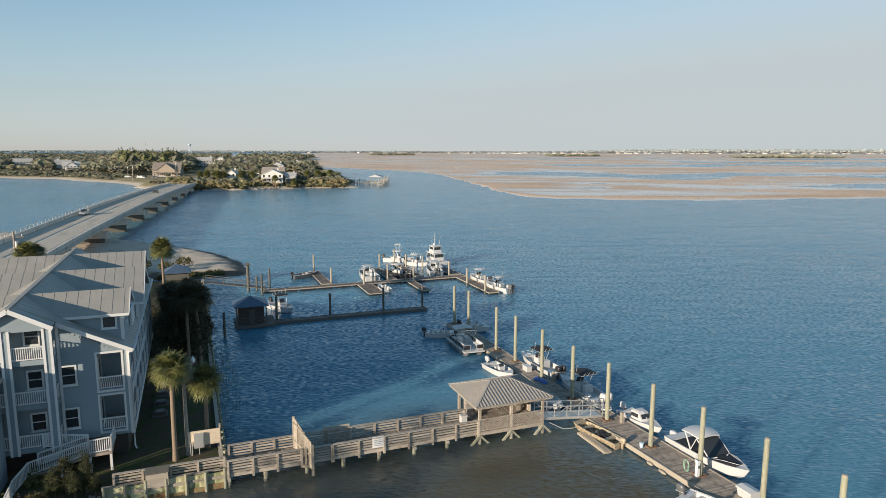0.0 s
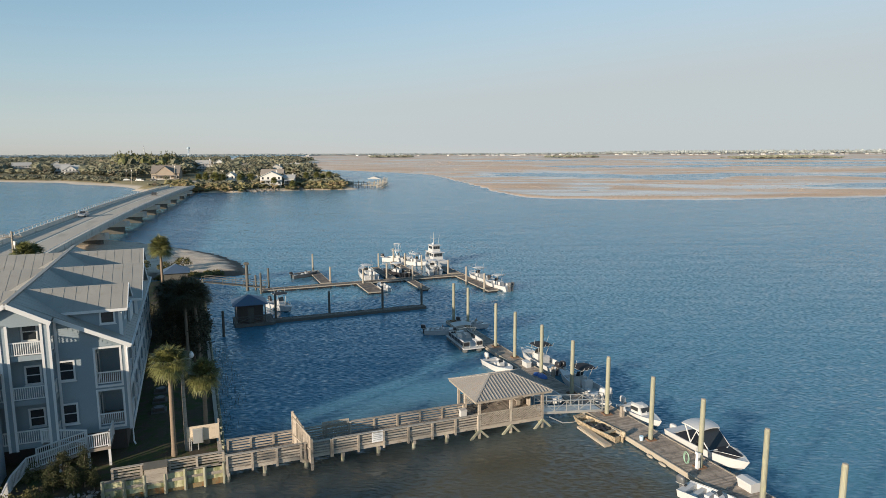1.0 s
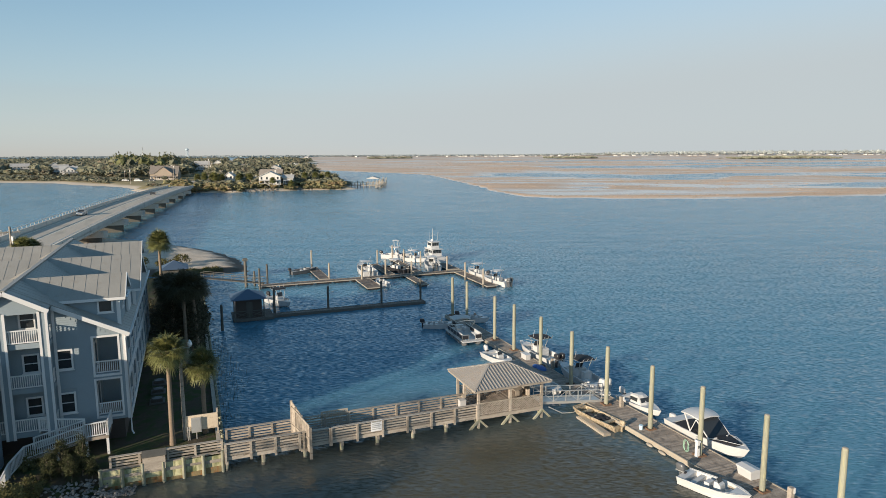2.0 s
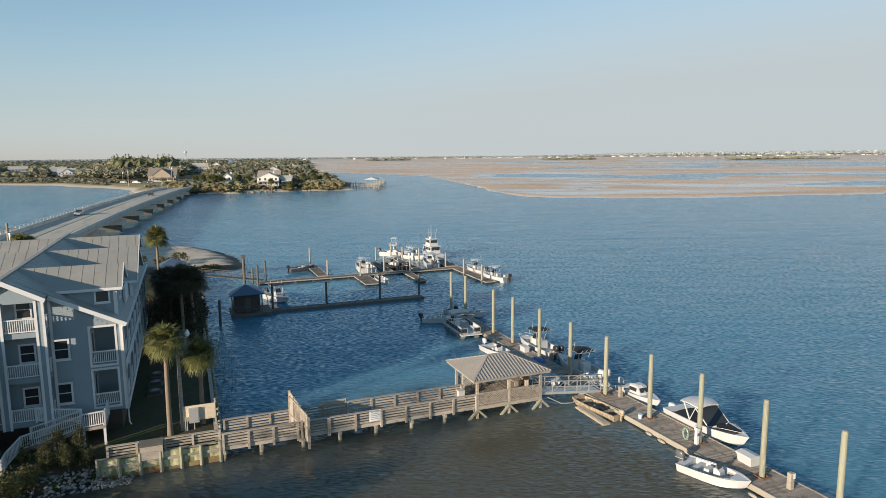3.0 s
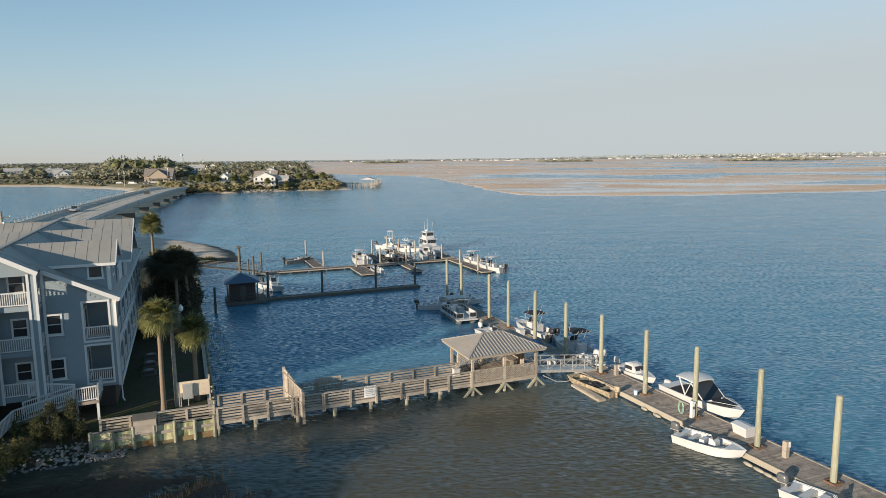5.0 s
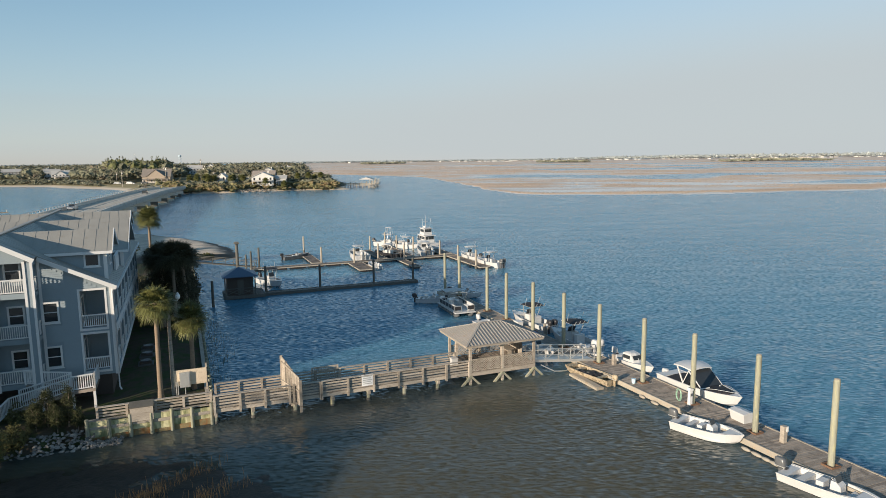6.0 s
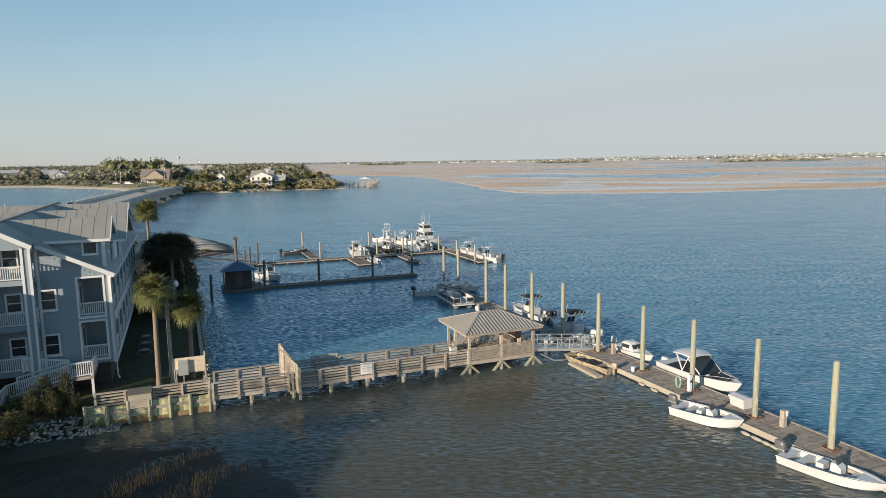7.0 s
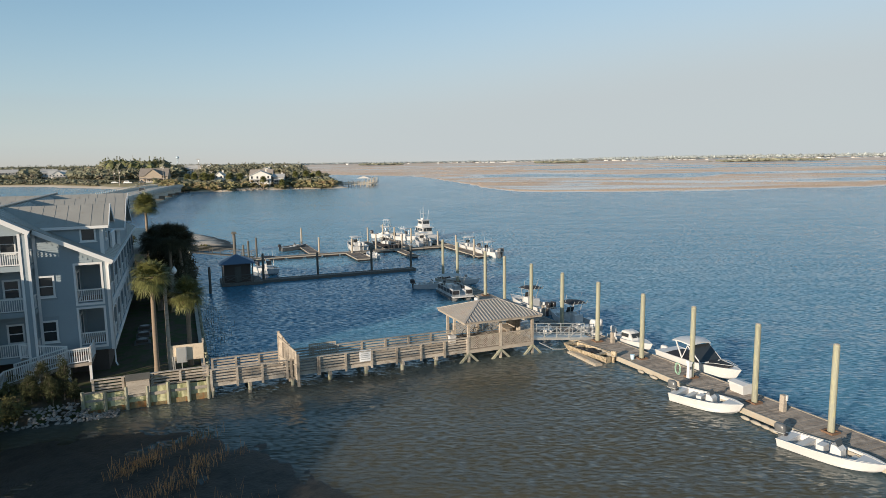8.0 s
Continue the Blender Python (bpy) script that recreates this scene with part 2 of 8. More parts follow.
def water_material():
    m = bpy.data.materials.new("tidal_water")
    m.use_nodes = True
    t, n = m.node_tree, m.node_tree.nodes
    link, bs = t.links.new, m.node_tree.nodes["Principled BSDF"]
    tc = n.new("ShaderNodeTexCoord")

    def noise_at(scale, sx, sy, detail, rot=0.0):
        mp = n.new("ShaderNodeMapping")
        mp.inputs["Scale"].default_value = (sx, sy, 1)
        mp.inputs["Rotation"].default_value = (0, 0, rot)
        link(tc.outputs["Object"], mp.inputs[0])
        x = n.new("ShaderNodeTexNoise")
        x.inputs["Scale"].default_value, x.inputs["Detail"].default_value = scale, detail
        link(mp.outputs[0], x.inputs["Vector"])
        return x.outputs[0]

    def calc(op, a, b=0.0):
        x = n.new("ShaderNodeMath")
        x.operation = op
        for i, w in enumerate((a, b)):
            if isinstance(w, (int, float)):
                x.inputs[i].default_value = w
            else:
                link(w, x.inputs[i])
        return x.outputs[0]

    def chop(scale, sx, sy, detail, turn, seed):
        """Noise drawn out along crests that run at an angle to the plan."""
        spin = n.new("ShaderNodeMapping")
        spin.inputs["Rotation"].default_value = (0, 0, turn)
        spin.inputs["Location"].default_value = (seed * 13.7, seed * 7.1, seed)
        link(tc.outputs["Object"], spin.inputs[0])
        mp = n.new("ShaderNodeMapping")
        mp.inputs["Scale"].default_value = (sx, sy, 1)
        link(spin.outputs[0], mp.inputs[0])
        x = n.new("ShaderNodeTexNoise")
        x.inputs["Scale"].default_value, x.inputs["Detail"].default_value = scale, detail
        link(mp.outputs[0], x.inputs["Vector"])
        return calc("SUBTRACT", x.outputs[0], 0.5)

    sp = n.new("ShaderNodeSeparateXYZ")
    link(tc.outputs["Object"], sp.inputs[0])

    def fade(src, a, b):
        x = n.new("ShaderNodeMapRange")
        x.interpolation_type = "SMOOTHSTEP"
        x.inputs[1].default_value, x.inputs[2].default_value = a, b
        link(src, x.inputs[0])
        return x.outputs[0]

    # slopes of wind ripples, a short chop and longer waves running across the inlet, as a tilted normal
    def tilt(seed, side):
        out = None
        for scale, sx, sy, detail, turn, k in ((4.8, 0.36, 1.1, 2.5, 0.42, 2.1), (2.5, 0.26, 1.2, 2.0, 0.33, 0.52), (0.55, 0.18, 1.4, 2.0, 0.38, 0.36), (0.14, 0.16, 1.5, 2.0, 0.36, 0.20)):
            c = calc("MULTIPLY", chop(scale, sx, sy, detail, turn + side, seed + scale), k)
            out = c if out is None else calc("ADD", out, c)
        return out

    gust = calc("ADD", calc("MULTIPLY", noise_at(0.012, 0.5, 1.6, 4.0, 0.15), 0.9), 0.45)
    lee = calc("SUBTRACT", 1.0, calc("MULTIPLY", calc("MULTIPLY", fade(sp.outputs[0], 16.0, -4.0), fade(sp.outputs[1], 3.0, -3.0)), 0.6))
    gust = calc("MULTIPLY", gust, lee)  # still water in the corner behind the bulkhead
    cv = n.new("ShaderNodeCombineXYZ")
    link(calc("MULTIPLY", tilt(3.0, 0.5), calc("MULTIPLY", gust, 0.5)), cv.inputs[0])
    run = calc("MULTIPLY", tilt(0.0, 0.0), gust)
    link(calc("SUBTRACT", calc("MULTIPLY", run, 0.9), calc("ADD", calc("MULTIPLY", calc("ABSOLUTE", run), 0.55), 0.05)), cv.inputs[1])  # slopes biased towards the camera, so that they reflect higher, bluer sky
    cv.inputs[2].default_value = 1.0
    nv = n.new("ShaderNodeVectorMath")
    nv.operation = "NORMALIZE"
    link(cv.outputs[0], nv.inputs[0])
    link(nv.outputs[0], bs.inputs["Normal"])
    # silty shallows near the bulkhead, deeper channel beyond
    drift = calc("MULTIPLY", calc("SUBTRACT", noise_at(0.05, 1, 1, 3.0), 0.5), 16.0)
    silt = calc("MULTIPLY", fade(calc("ADD", sp.outputs[1], drift), 13.0, -5.0), fade(calc("ADD", sp.outputs[0], calc("MULTIPLY", drift, 0.4)), 36.0, 27.0))
    mx = n.new("ShaderNodeMix")
    mx.data_type = "RGBA"
    link(silt, mx.inputs[0])
    mx.inputs[6].default_value, mx.inputs[7].default_value = (0.084, 0.202, 0.290, 1), (0.080, 0.075, 0.051, 1)
    link(mx.outputs[2], bs.inputs["Base Color"])
    bs.inputs["Roughness"].default_value = 0.06
    bs.subsurface_method = "BURLEY"  # light spreads in the silty water, so narrow shadows drown in it
    bs.inputs["Subsurface Weight"].default_value = 1.0
    bs.inputs["Subsurface Radius"].default_value = (1.0, 1.0, 1.0)
    bs.inputs["Subsurface Scale"].default_value = 5.0
    bs.inputs["IOR"].default_value = 1.48  # the unresolved ripples add to the gloss
    return m


WATER = water_material()

# ---- water: one sheet to the horizon ----
sh = Shape()
sh.add([(-5200, -1200, 0), (5200, -1200, 0), (5200, 9000, 0), (-5200, 9000, 0)], [(0, 1, 2, 3)])
single("water", sh, WATER, "rippled blue tidal water turning brown in the shallows", "water", SITE, kind="structure")


# ---- land by the apartment house: a filled site behind timber bulkheads ----
def smooth01(x):
    x = max(0.0, min(1.0, x))
    return x * x * (3 - 2 * x)


sh = Shape()
GX, GY = 56, 90
for j in range(GY + 1):
    for i in range(GX + 1):
        u, v = -70 + 69.7 * i / GX, -30 + 150 * j / GY
        if u > -7.0:
            z = 1.22 if v >= 0.4 else -1.0
        else:
            bank = v - (-1.15 * max(0.0, -11.5 - u) + 0.3 * math.sin(u * 1.3))
            z = -1.0 + 2.22 * smooth01((bank + 1.6) / 3.2)
        if u > -0.4:
            z = min(z, 1.15)
        if v > 72:
            z = z - 2.0 * smooth01((v - 72) / 14)
        z += 0.12 * noise.noise(Vector((u * 0.4, v * 0.4, 0)))
        sh.v.append((u, v, z))
for j in range(GY):
    for i in range(GX):
        a = j * (GX + 1) + i
        sh.f.append((a, a + 1, a + GX + 2, a + GX + 1))
        sh.m.append(0)
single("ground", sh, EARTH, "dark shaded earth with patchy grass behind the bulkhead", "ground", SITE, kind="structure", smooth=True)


def bulkhead(name, u0, v0, u1, v1, label):
    """Vertical timber sheet piling with cap and posts between two points of the plan."""
    L = math.hypot(u1 - u0, v1 - v0)
    ang = math.degrees(math.atan2(v1 - v0, u1 - u0))
    ob = thing(name, label, "bulkhead", at(u0, v0, -0.2, ang))
    ob["kind"] = "structure"
    n = max(2, round(L / 1.25))
    for k in range(n):
        a, b = L * k / n, L * (k + 1) / n
        part("sheet_panel", Shape().box((a + 0.01, 0.0, -1), (b - 0.01, 0.12, 1.5 - 0.06 * (k % 3))), SHEET, ob)
    for k in range(n + 1):
        part("bulkhead_post", Shape().tube([(L * k / n, -0.14, -1), (L * k / n, -0.14, 1.75 - 0.1 * (k % 2))], 0.12, 8), PILE, ob)
    for k in range(n):
        a, b = L * k / n + 0.13, L * (k + 1) / n - 0.13
        part("wale_board", Shape().box((a, -0.07, 0.98 - 0.05 * (k % 2)), (b, -0.004, 1.14)), WOOD, ob)
        part("waterline_board", Shape().box((a, -0.05, -0.3), (b, -0.004, 0.42 + 0.1 * (k % 3))), ALGAE, ob, "rust-stained boards at the waterline")
    part("cap_board", Shape().box((0, 0.0, 1.51), (L, 0.3, 1.57)), WOOD, ob)
    return ob


bulkhead("bulkhead", -7.6, 0.3, 0.0, 0.3, "mossy timber bulkhead with posts along the water")
bulkhead("bulkhead", 0.0, 0.4, 0.0, 72.0, "long shaded timber bulkhead beside the boat basin")


# ---- far land: marsh flats and the wooded island across the inlet ----
def mound(name, field, x0, x1, y0, y1, nx, ny, materials, label, category, power=1.0):
    """A height field from a function of east and north; cells fully under water are left out. Rows crowd towards the near edge."""
    vs, idx, fs = [], {}, []
    H = {}
    for j in range(ny + 1):
        y = y0 + (y1 - y0) * (j / ny) ** power
        for i in range(nx + 1):
            H[i, j] = (x0 + (x1 - x0) * i / nx, y)
    Z = {k: field(*p) for k, p in H.items()}
    for j in range(ny):
        for i in range(nx):
            q = [(i, j), (i + 1, j), (i + 1, j + 1), (i, j + 1)]
            if max(Z[k] for k in q) < -0.02:
                continue
            for k in q:
                if k not in idx:
                    idx[k] = len(vs)
                    vs.append((*H[k], max(Z[k], -0.4)))
            fs.append(tuple(idx[k] for k in q))
    sh = Shape()
    sh.add(vs, fs)
    return single(name, sh, materials, label, category, Matrix.Identity(4), kind="structure", smooth=True)


def lerp_table(x, table):
    if x <= table[0][0]:
        return table[0][1]
    for (a, p), (b, q) in zip(table, table[1:]):
        if x <= b:
            return p + (q - p) * (x - a) / (b - a)
    return table[-1][1]


def fbm(x, y, z=0.0, octaves=4):
    return noise.fractal(Vector((x, y, z)), 0.9, 2.1, octaves)


MARSH_EDGE = [(-260, 950), (-120, 800), (-46, 697), (-11, 640), (10, 510), (24, 428), (29, 365), (43, 318), (80, 303), (140, 304), (200, 316), (230, 330), (520, 380), (1200, 470)]


def marsh_height(x, y):
    """Low flats: reed beds stand out by up to half a metre, mud lies just awash, creeks cut through."""
    d = y - lerp_table(x, MARSH_EDGE) - 12 * fbm(x * 0.03, y * 0.03, 3)
    h = 0.34 * smooth01(d / 12) - 0.10
    h += 0.20 * fbm(x * 0.005, y * 0.016, 1) + 0.16 * fbm(x * 0.022, y * 0.07, 2)

    warp = 70 * fbm(x * 0.006, y * 0.003, 8) + 18 * fbm(x * 0.03, y * 0.02, 5)

    def band(y0, y1, x0, soft, slope=0.0):
        yy = y - slope * x + warp
        return smooth01((yy - y0) / (0.2 * (y1 - y0))) * smooth01((y1 - yy) / (0.2 * (y1 - y0))) * smooth01((x - x0) / soft)

    h -= 0.24 * band(366, 445, 60, 40, 0.03)      # pale mud behind the first bank
    h -= 0.34 * band(545, 655, 10, 60, 0.02)      # pools and awash flats
    h -= 0.75 * band(880, 1020, 120, 80, 0.05)    # creek
    h -= 0.75 * band(1060, 1260, 380, 120, 0.02)  # open water beyond
    h -= 0.45 * band(1500, 1700, -100, 400)
    h += 0.20 * smooth01(1 - abs(d - 13) / 20)  # the bank along the channel stands a little higher
    return h - 1.0 * smooth01(-d / 9)


ISLE_EDGE = [(-1400, 760), (-700, 610), (-349, 512), (-294, 494), (-215, 432), (-190, 402), (-165, 378), (-144, 370), (-120, 374), (-100, 386), (-84, 396), (-62, 399), (-50, 402)]
ISLE_EAST = [(380, -52), (420, -62), (480, -88), (560, -100), (700, -150), (1000, -230), (1600, -300), (4000, -500)]


def isle_height(x, y):
    d = min(y - lerp_table(x, ISLE_EDGE), lerp_table(y, ISLE_EAST) - x) + 3 * fbm(x * 0.05, y * 0.05, 7)
    beach = 34.0 if x < -185 else 7.0
    return -0.5 + 3.2 * smooth01((d + 3) / beach) + 0.4 * fbm(x * 0.02, y * 0.02, 5)


def land_material(name, low, mid, high, z1, z2, scale, blend=0.12, gloss=0.8, drawn=2.2):
    """Colour follows the height of the ground: wet edge, then the dry growth, with patches."""
    m = bpy.data.materials.new(name)
    m.use_nodes = True
    t, n = m.node_tree, m.node_tree.nodes
    link, bs = t.links.new, n["Principled BSDF"]
    ge, sp = n.new("ShaderNodeNewGeometry"), n.new("ShaderNodeSeparateXYZ")
    link(ge.outputs["Position"], sp.inputs[0])
    mp = n.new("ShaderNodeMapping")
    mp.inputs["Scale"].default_value = (1, drawn, 1)
    link(ge.outputs["Position"], mp.inputs[0])
    no, fine = n.new("ShaderNodeTexNoise"), n.new("ShaderNodeTexNoise")
    no.inputs["Scale"].default_value, no.inputs["Detail"].default_value = scale, 6
    fine.inputs["Scale"].default_value, fine.inputs["Detail"].default_value = scale * 14, 4
    link(mp.outputs[0], no.inputs["Vector"])
    link(mp.outputs[0], fine.inputs["Vector"])

    def ramp(src, a, b):
        x = n.new("ShaderNodeMapRange")
        x.inputs[1].default_value, x.inputs[2].default_value = a, b
        link(src, x.inputs[0])
        return x.outputs[0]

    def mixc(f, a, b):
        x = n.new("ShaderNodeMix")
        x.data_type = "RGBA"
        link(f, x.inputs[0])
        for i, w in ((6, a), (7, b)):
            if isinstance(w, tuple):
                x.inputs[i].default_value = (*w, 1)
            else:
                link(w, x.inputs[i])
        return x.outputs[2]

    ad = n.new("ShaderNodeMath")
    ad.operation = "MULTIPLY_ADD"
    link(no.outputs[0], ad.inputs[0])
    ad.inputs[1].default_value = blend * 2
    link(sp.outputs[2], ad.inputs[2])
    grown = mixc(ramp(fine.outputs[0], 0.35, 0.65), mid, high)
    grown = mixc(ramp(no.outputs[0], 0.42, 0.62), grown, tuple(0.5 * (a + b) * 0.8 for a, b in zip(mid, high)))
    dry = ramp(ad.outputs[0], z1 + blend, z2 + blend)
    link(mixc(dry, low, grown), bs.inputs["Base Color"])
    wet = n.new("ShaderNodeMapRange")
    wet.inputs[3].default_value, wet.inputs[4].default_value = gloss, 0.9
    link(dry, wet.inputs[0])
    link(wet.outputs[0], bs.inputs["Roughness"])
    bs.inputs["Specular IOR Level"].default_value = 0.4
    return m


MARSH = land_material("marsh_reed_and_mud", (0.72, 0.66, 0.58), (0.70, 0.46, 0.29), (0.76, 0.59, 0.43), 0.09, 0.33, 0.007, 0.14, 0.25, 5.0)
ISLE = land_material("sandy_island_ground", (0.572, 0.494, 0.390), (0.221, 0.195, 0.091), (0.312, 0.260, 0.143), 0.6, 1.5, 0.03, 0.5)
mound("marsh", marsh_height, -260, 1200, 295, 1400, 460, 190, MARSH, "tan and orange salt marsh with mud flats and creeks", "marsh", 1.6)


def far_marsh(x, y):
    return marsh_height(x, y) if x > 1200 or y > 1400 else -1.0


mound("marsh", far_marsh, -700, 3400, 430, 4600, 110, 120, MARSH, "distant tan salt marsh reaching to the horizon", "marsh", 1.6)
GRASS = mat("dry_marsh_grass", (0.390, 0.273, 0.182), 0.9, var=0.3, scale=0.02, fine=0.3, bump=0.0, island=0.35, stain=(0.338, 0.293, 0.227), stain_at=0.55, spec=0.1)
rng = random.Random(31)
gv, gf = [], []
while len(gf) < 5200:
    y = 302 + 1300 * rng.random() ** 1.5
    x = rng.uniform(-0.35 * y, 1.05 * y)
    h = marsh_height(x, y)
    if h < 0.16 + 0.22 * fbm(x * 0.007, y * 0.007, 6):
        continue
    w, t, a = rng.uniform(0.5, 2.2) * (0.5 + y / 800), rng.uniform(0.08, 0.2) * (0.6 + y / 1600), rng.uniform(-0.5, 0.5)
    dx, dy, b = math.cos(a) * w / 2, math.sin(a) * w / 2, len(gv)
    gv += [(x - dx, y - dy, h - 0.15), (x + dx, y + dy, h - 0.15), (x + dx * 0.9, y + dy + 0.25, h + t * 0.7), (x, y + 0.3, h + t), (x - dx * 0.9, y - dy + 0.25, h + t * 0.75)]
    gf.append((b, b + 1, b + 2, b + 3, b + 4))
grass_mesh = bpy.data.meshes.new("marsh_grass")
grass_mesh.from_pydata(gv, [], gf)
grass_mesh.materials.append(GRASS)
tagged(new("marsh_grass", grass_mesh), "tan standing grass tufts of the salt marsh", "grass", kind="stuff")
mound("island_ground", isle_height, -1300, -44, 360, 1700, 200, 150, ISLE, "sandy island shore with scrub and dry grass", "ground", 1.8)
SAND = land_material("sand_spit", (0.120, 0.092, 0.068), (0.470, 0.390, 0.300), (0.690, 0.600, 0.490), 0.56, 0.84, 0.45, 0.40)


def spit_height(x, y):
    """The low sandy point beyond the apartment house, in the plan's u, v."""
    p = SITE.inverted() @ Vector((x, y, 0))
    u, v = p.x, p.y
    d = min((10.2 - u - 0.0024 * (v - 84) ** 2 * (3.6 if v > 84 else 6.0)), v - 79 - 0.14 * max(0, -u)) + 0.7 * fbm(u * 0.12, v * 0.12)
    return -0.45 + 1.35 * smooth01((d + 1.5) / 8) + 0.24 * fbm(u * 0.4, v * 0.4, 3) + 0.02 * fbm(u * 1.1, v * 1.1, 4)


mound("sand_spit", spit_height, -120, -20, 95, 190, 90, 85, SAND, "pale sandy point with wrack beside the inlet", "sand", 1.0)


# ---- the bridge ----
BRIDGE_R = [(40, -26.5), (80, -24.8), (112, -22.7), (147, -19.8), (165, -18.2), (195, -15.3), (218, -12.7), (245, -9.6), (271, -6.4), (300, -3.2), (330, 0.3), (360, 4.2), (412, 11), (470, 19)]
BRIDGE_Z = [(40, 4.9), (260, 4.9), (300, 4.6), (335, 3.9), (412, 3.3), (470, 3.0)]
bridge = site_thing("bridge", "long low concrete road bridge with pale deck and parapets", "bridge", -30, 100, 0)
bridge["kind"] = "structure"
BW = 13.4


def bridge_strip(off0, off1, z0, z1, v0=40, v1=345, step=6.0):
    """A slab that follows the bridge between two distances from its right edge."""
    rings = []
    k = int((v1 - v0) / step)
    for i in range(k + 1):
        v = v0 + (v1 - v0) * i / k
        c = [lerp_table(v + s * 8, BRIDGE_R) for s in (-1, 0, 1)]
        u, z = sum(c) / 3, lerp_table(v, BRIDGE_Z)
        rings.append([(u - off0, v, z + z0), (u - off1, v, z + z0), (u - off1, v, z + z1), (u - off0, v, z + z1)])
    return Shape().loft(rings)


part("bridge_deck", bridge_strip(0.0, BW, -0.55, -0.02), CONCRETE, bridge)
part("roadway", bridge_strip(0.6, BW - 0.6, -0.04, 0.04, 40, 470), ASPHALT, bridge, "pale worn asphalt roadway")
part("girder", bridge_strip(0.9, 1.5, -1.35, -0.55), CONCRETE, bridge)
part("girder", bridge_strip(5.0, 5.6, -1.35, -0.55), CONCRETE, bridge)
part("girder", bridge_strip(BW - 1.5, BW - 0.9, -1.35, -0.55), CONCRETE, bridge)
part("parapet", bridge_strip(0.0, 0.35, -0.3, 0.85), CONCRETE, bridge, "solid concrete parapet")
part("parapet", bridge_strip(BW - 0.35, BW, -0.3, 0.95), CONCRETE, bridge, "solid concrete parapet")
part("rail", bridge_strip(0.12, 0.22, 1.05, 1.15), GALV, bridge)
part("rail", bridge_strip(BW - 0.25, BW - 0.1, 1.55, 1.67), GALV, bridge)
LINEW = mat("road_paint", (0.806, 0.754, 0.624), 0.7, var=0.25, scale=1.0)
for off in (1.9, 6.7, 6.95, 11.7):
    part("road_line", bridge_strip(off, off + 0.13, 0.03, 0.046, 40, 440), LINEW, bridge)
for k in range(104):
    v = 42 + k * 3
    u = lerp_table(v, BRIDGE_R)
    z = lerp_table(v, BRIDGE_Z)
    part("rail_post", Shape().box((u - BW + 0.1, v - 0.06, z + 0.95), (u - BW + 0.22, v + 0.06, z + 1.6)), GALV, bridge)
for v in (102, 131, 160, 190, 218, 245, 271, 299, 322):
    u, z = lerp_table(v, BRIDGE_R), lerp_table(v, BRIDGE_Z) - 1.35
    part("pier_cap", Shape().loft([[(u - BW - 0.4, v - 0.9, zz), (u + 0.5, v - 0.9, zz), (u + 1.3, v - 0.45, zz), (u + 1.3, v + 0.45, zz), (u + 0.5, v + 0.9, zz), (u - BW - 0.4, v + 0.9, zz)] for zz in (z - 1.55, z)]), CONCRETE, bridge)
    # shade below the cap is put into the wall's dark colour
    part("pier_wall", Shape().loft([[(u - BW + 0.5, v - 0.5, zz), (u - 0.4, v - 0.5, zz), (u, v, zz), (u - 0.4, v + 0.5, zz), (u - BW + 0.5, v + 0.5, zz)] for zz in (-2.0, z - 1.56)]), DARKTONE, bridge, "pier wall coloured dark for the shade under the deck")


# ---- the apartment house ----
STAND = (0.0, 1.2, -0.28)
house = site_thing("apartment_building", "three-storey blue-grey apartment house with metal roofs, dormers and white balconies", "building", -12.9, 21.5, 1.4)
UR, UL, VF, VB = -6.0, -19.8, 4.5, 31.6  # side and end walls
RU, RZ, EZ, SL = -12.9, 13.36, 9.55, 0.535  # ridge, eaves, slope
FLOORS = (3.4, 6.5, 9.62)
BU0, BU1, BV = -15.4, -10.54, 3.2  # the projecting front bay


def holed(sh, axis, c, thick, a0, a1, z0, z1, holes):
    """A wall along u ('u') or v ('v') with rectangular openings (a0, a1, z0, z1) that go through it."""
    aa = sorted({a0, a1, *[h[0] for h in holes], *[h[1] for h in holes]})
    zz = sorted({z0, z1, *[h[2] for h in holes], *[h[3] for h in holes]})
    for p, q in zip(aa, aa[1:]):
        run = None
        for r, s in zip(zz, zz[1:]):
            solid = not any(h[0] <= (p + q) / 2 <= h[1] and h[2] <= (r + s) / 2 <= h[3] for h in holes)
            if solid:
                run = (run[0], s) if run else (r, s)
            if (not solid or s == zz[-1]) and run:
                lo, hi = run
                sh.box((p, c, lo), (q, c + thick, hi)) if axis == "u" else sh.box((c, p, lo), (c + thick, q, hi))
                run = None
    return sh


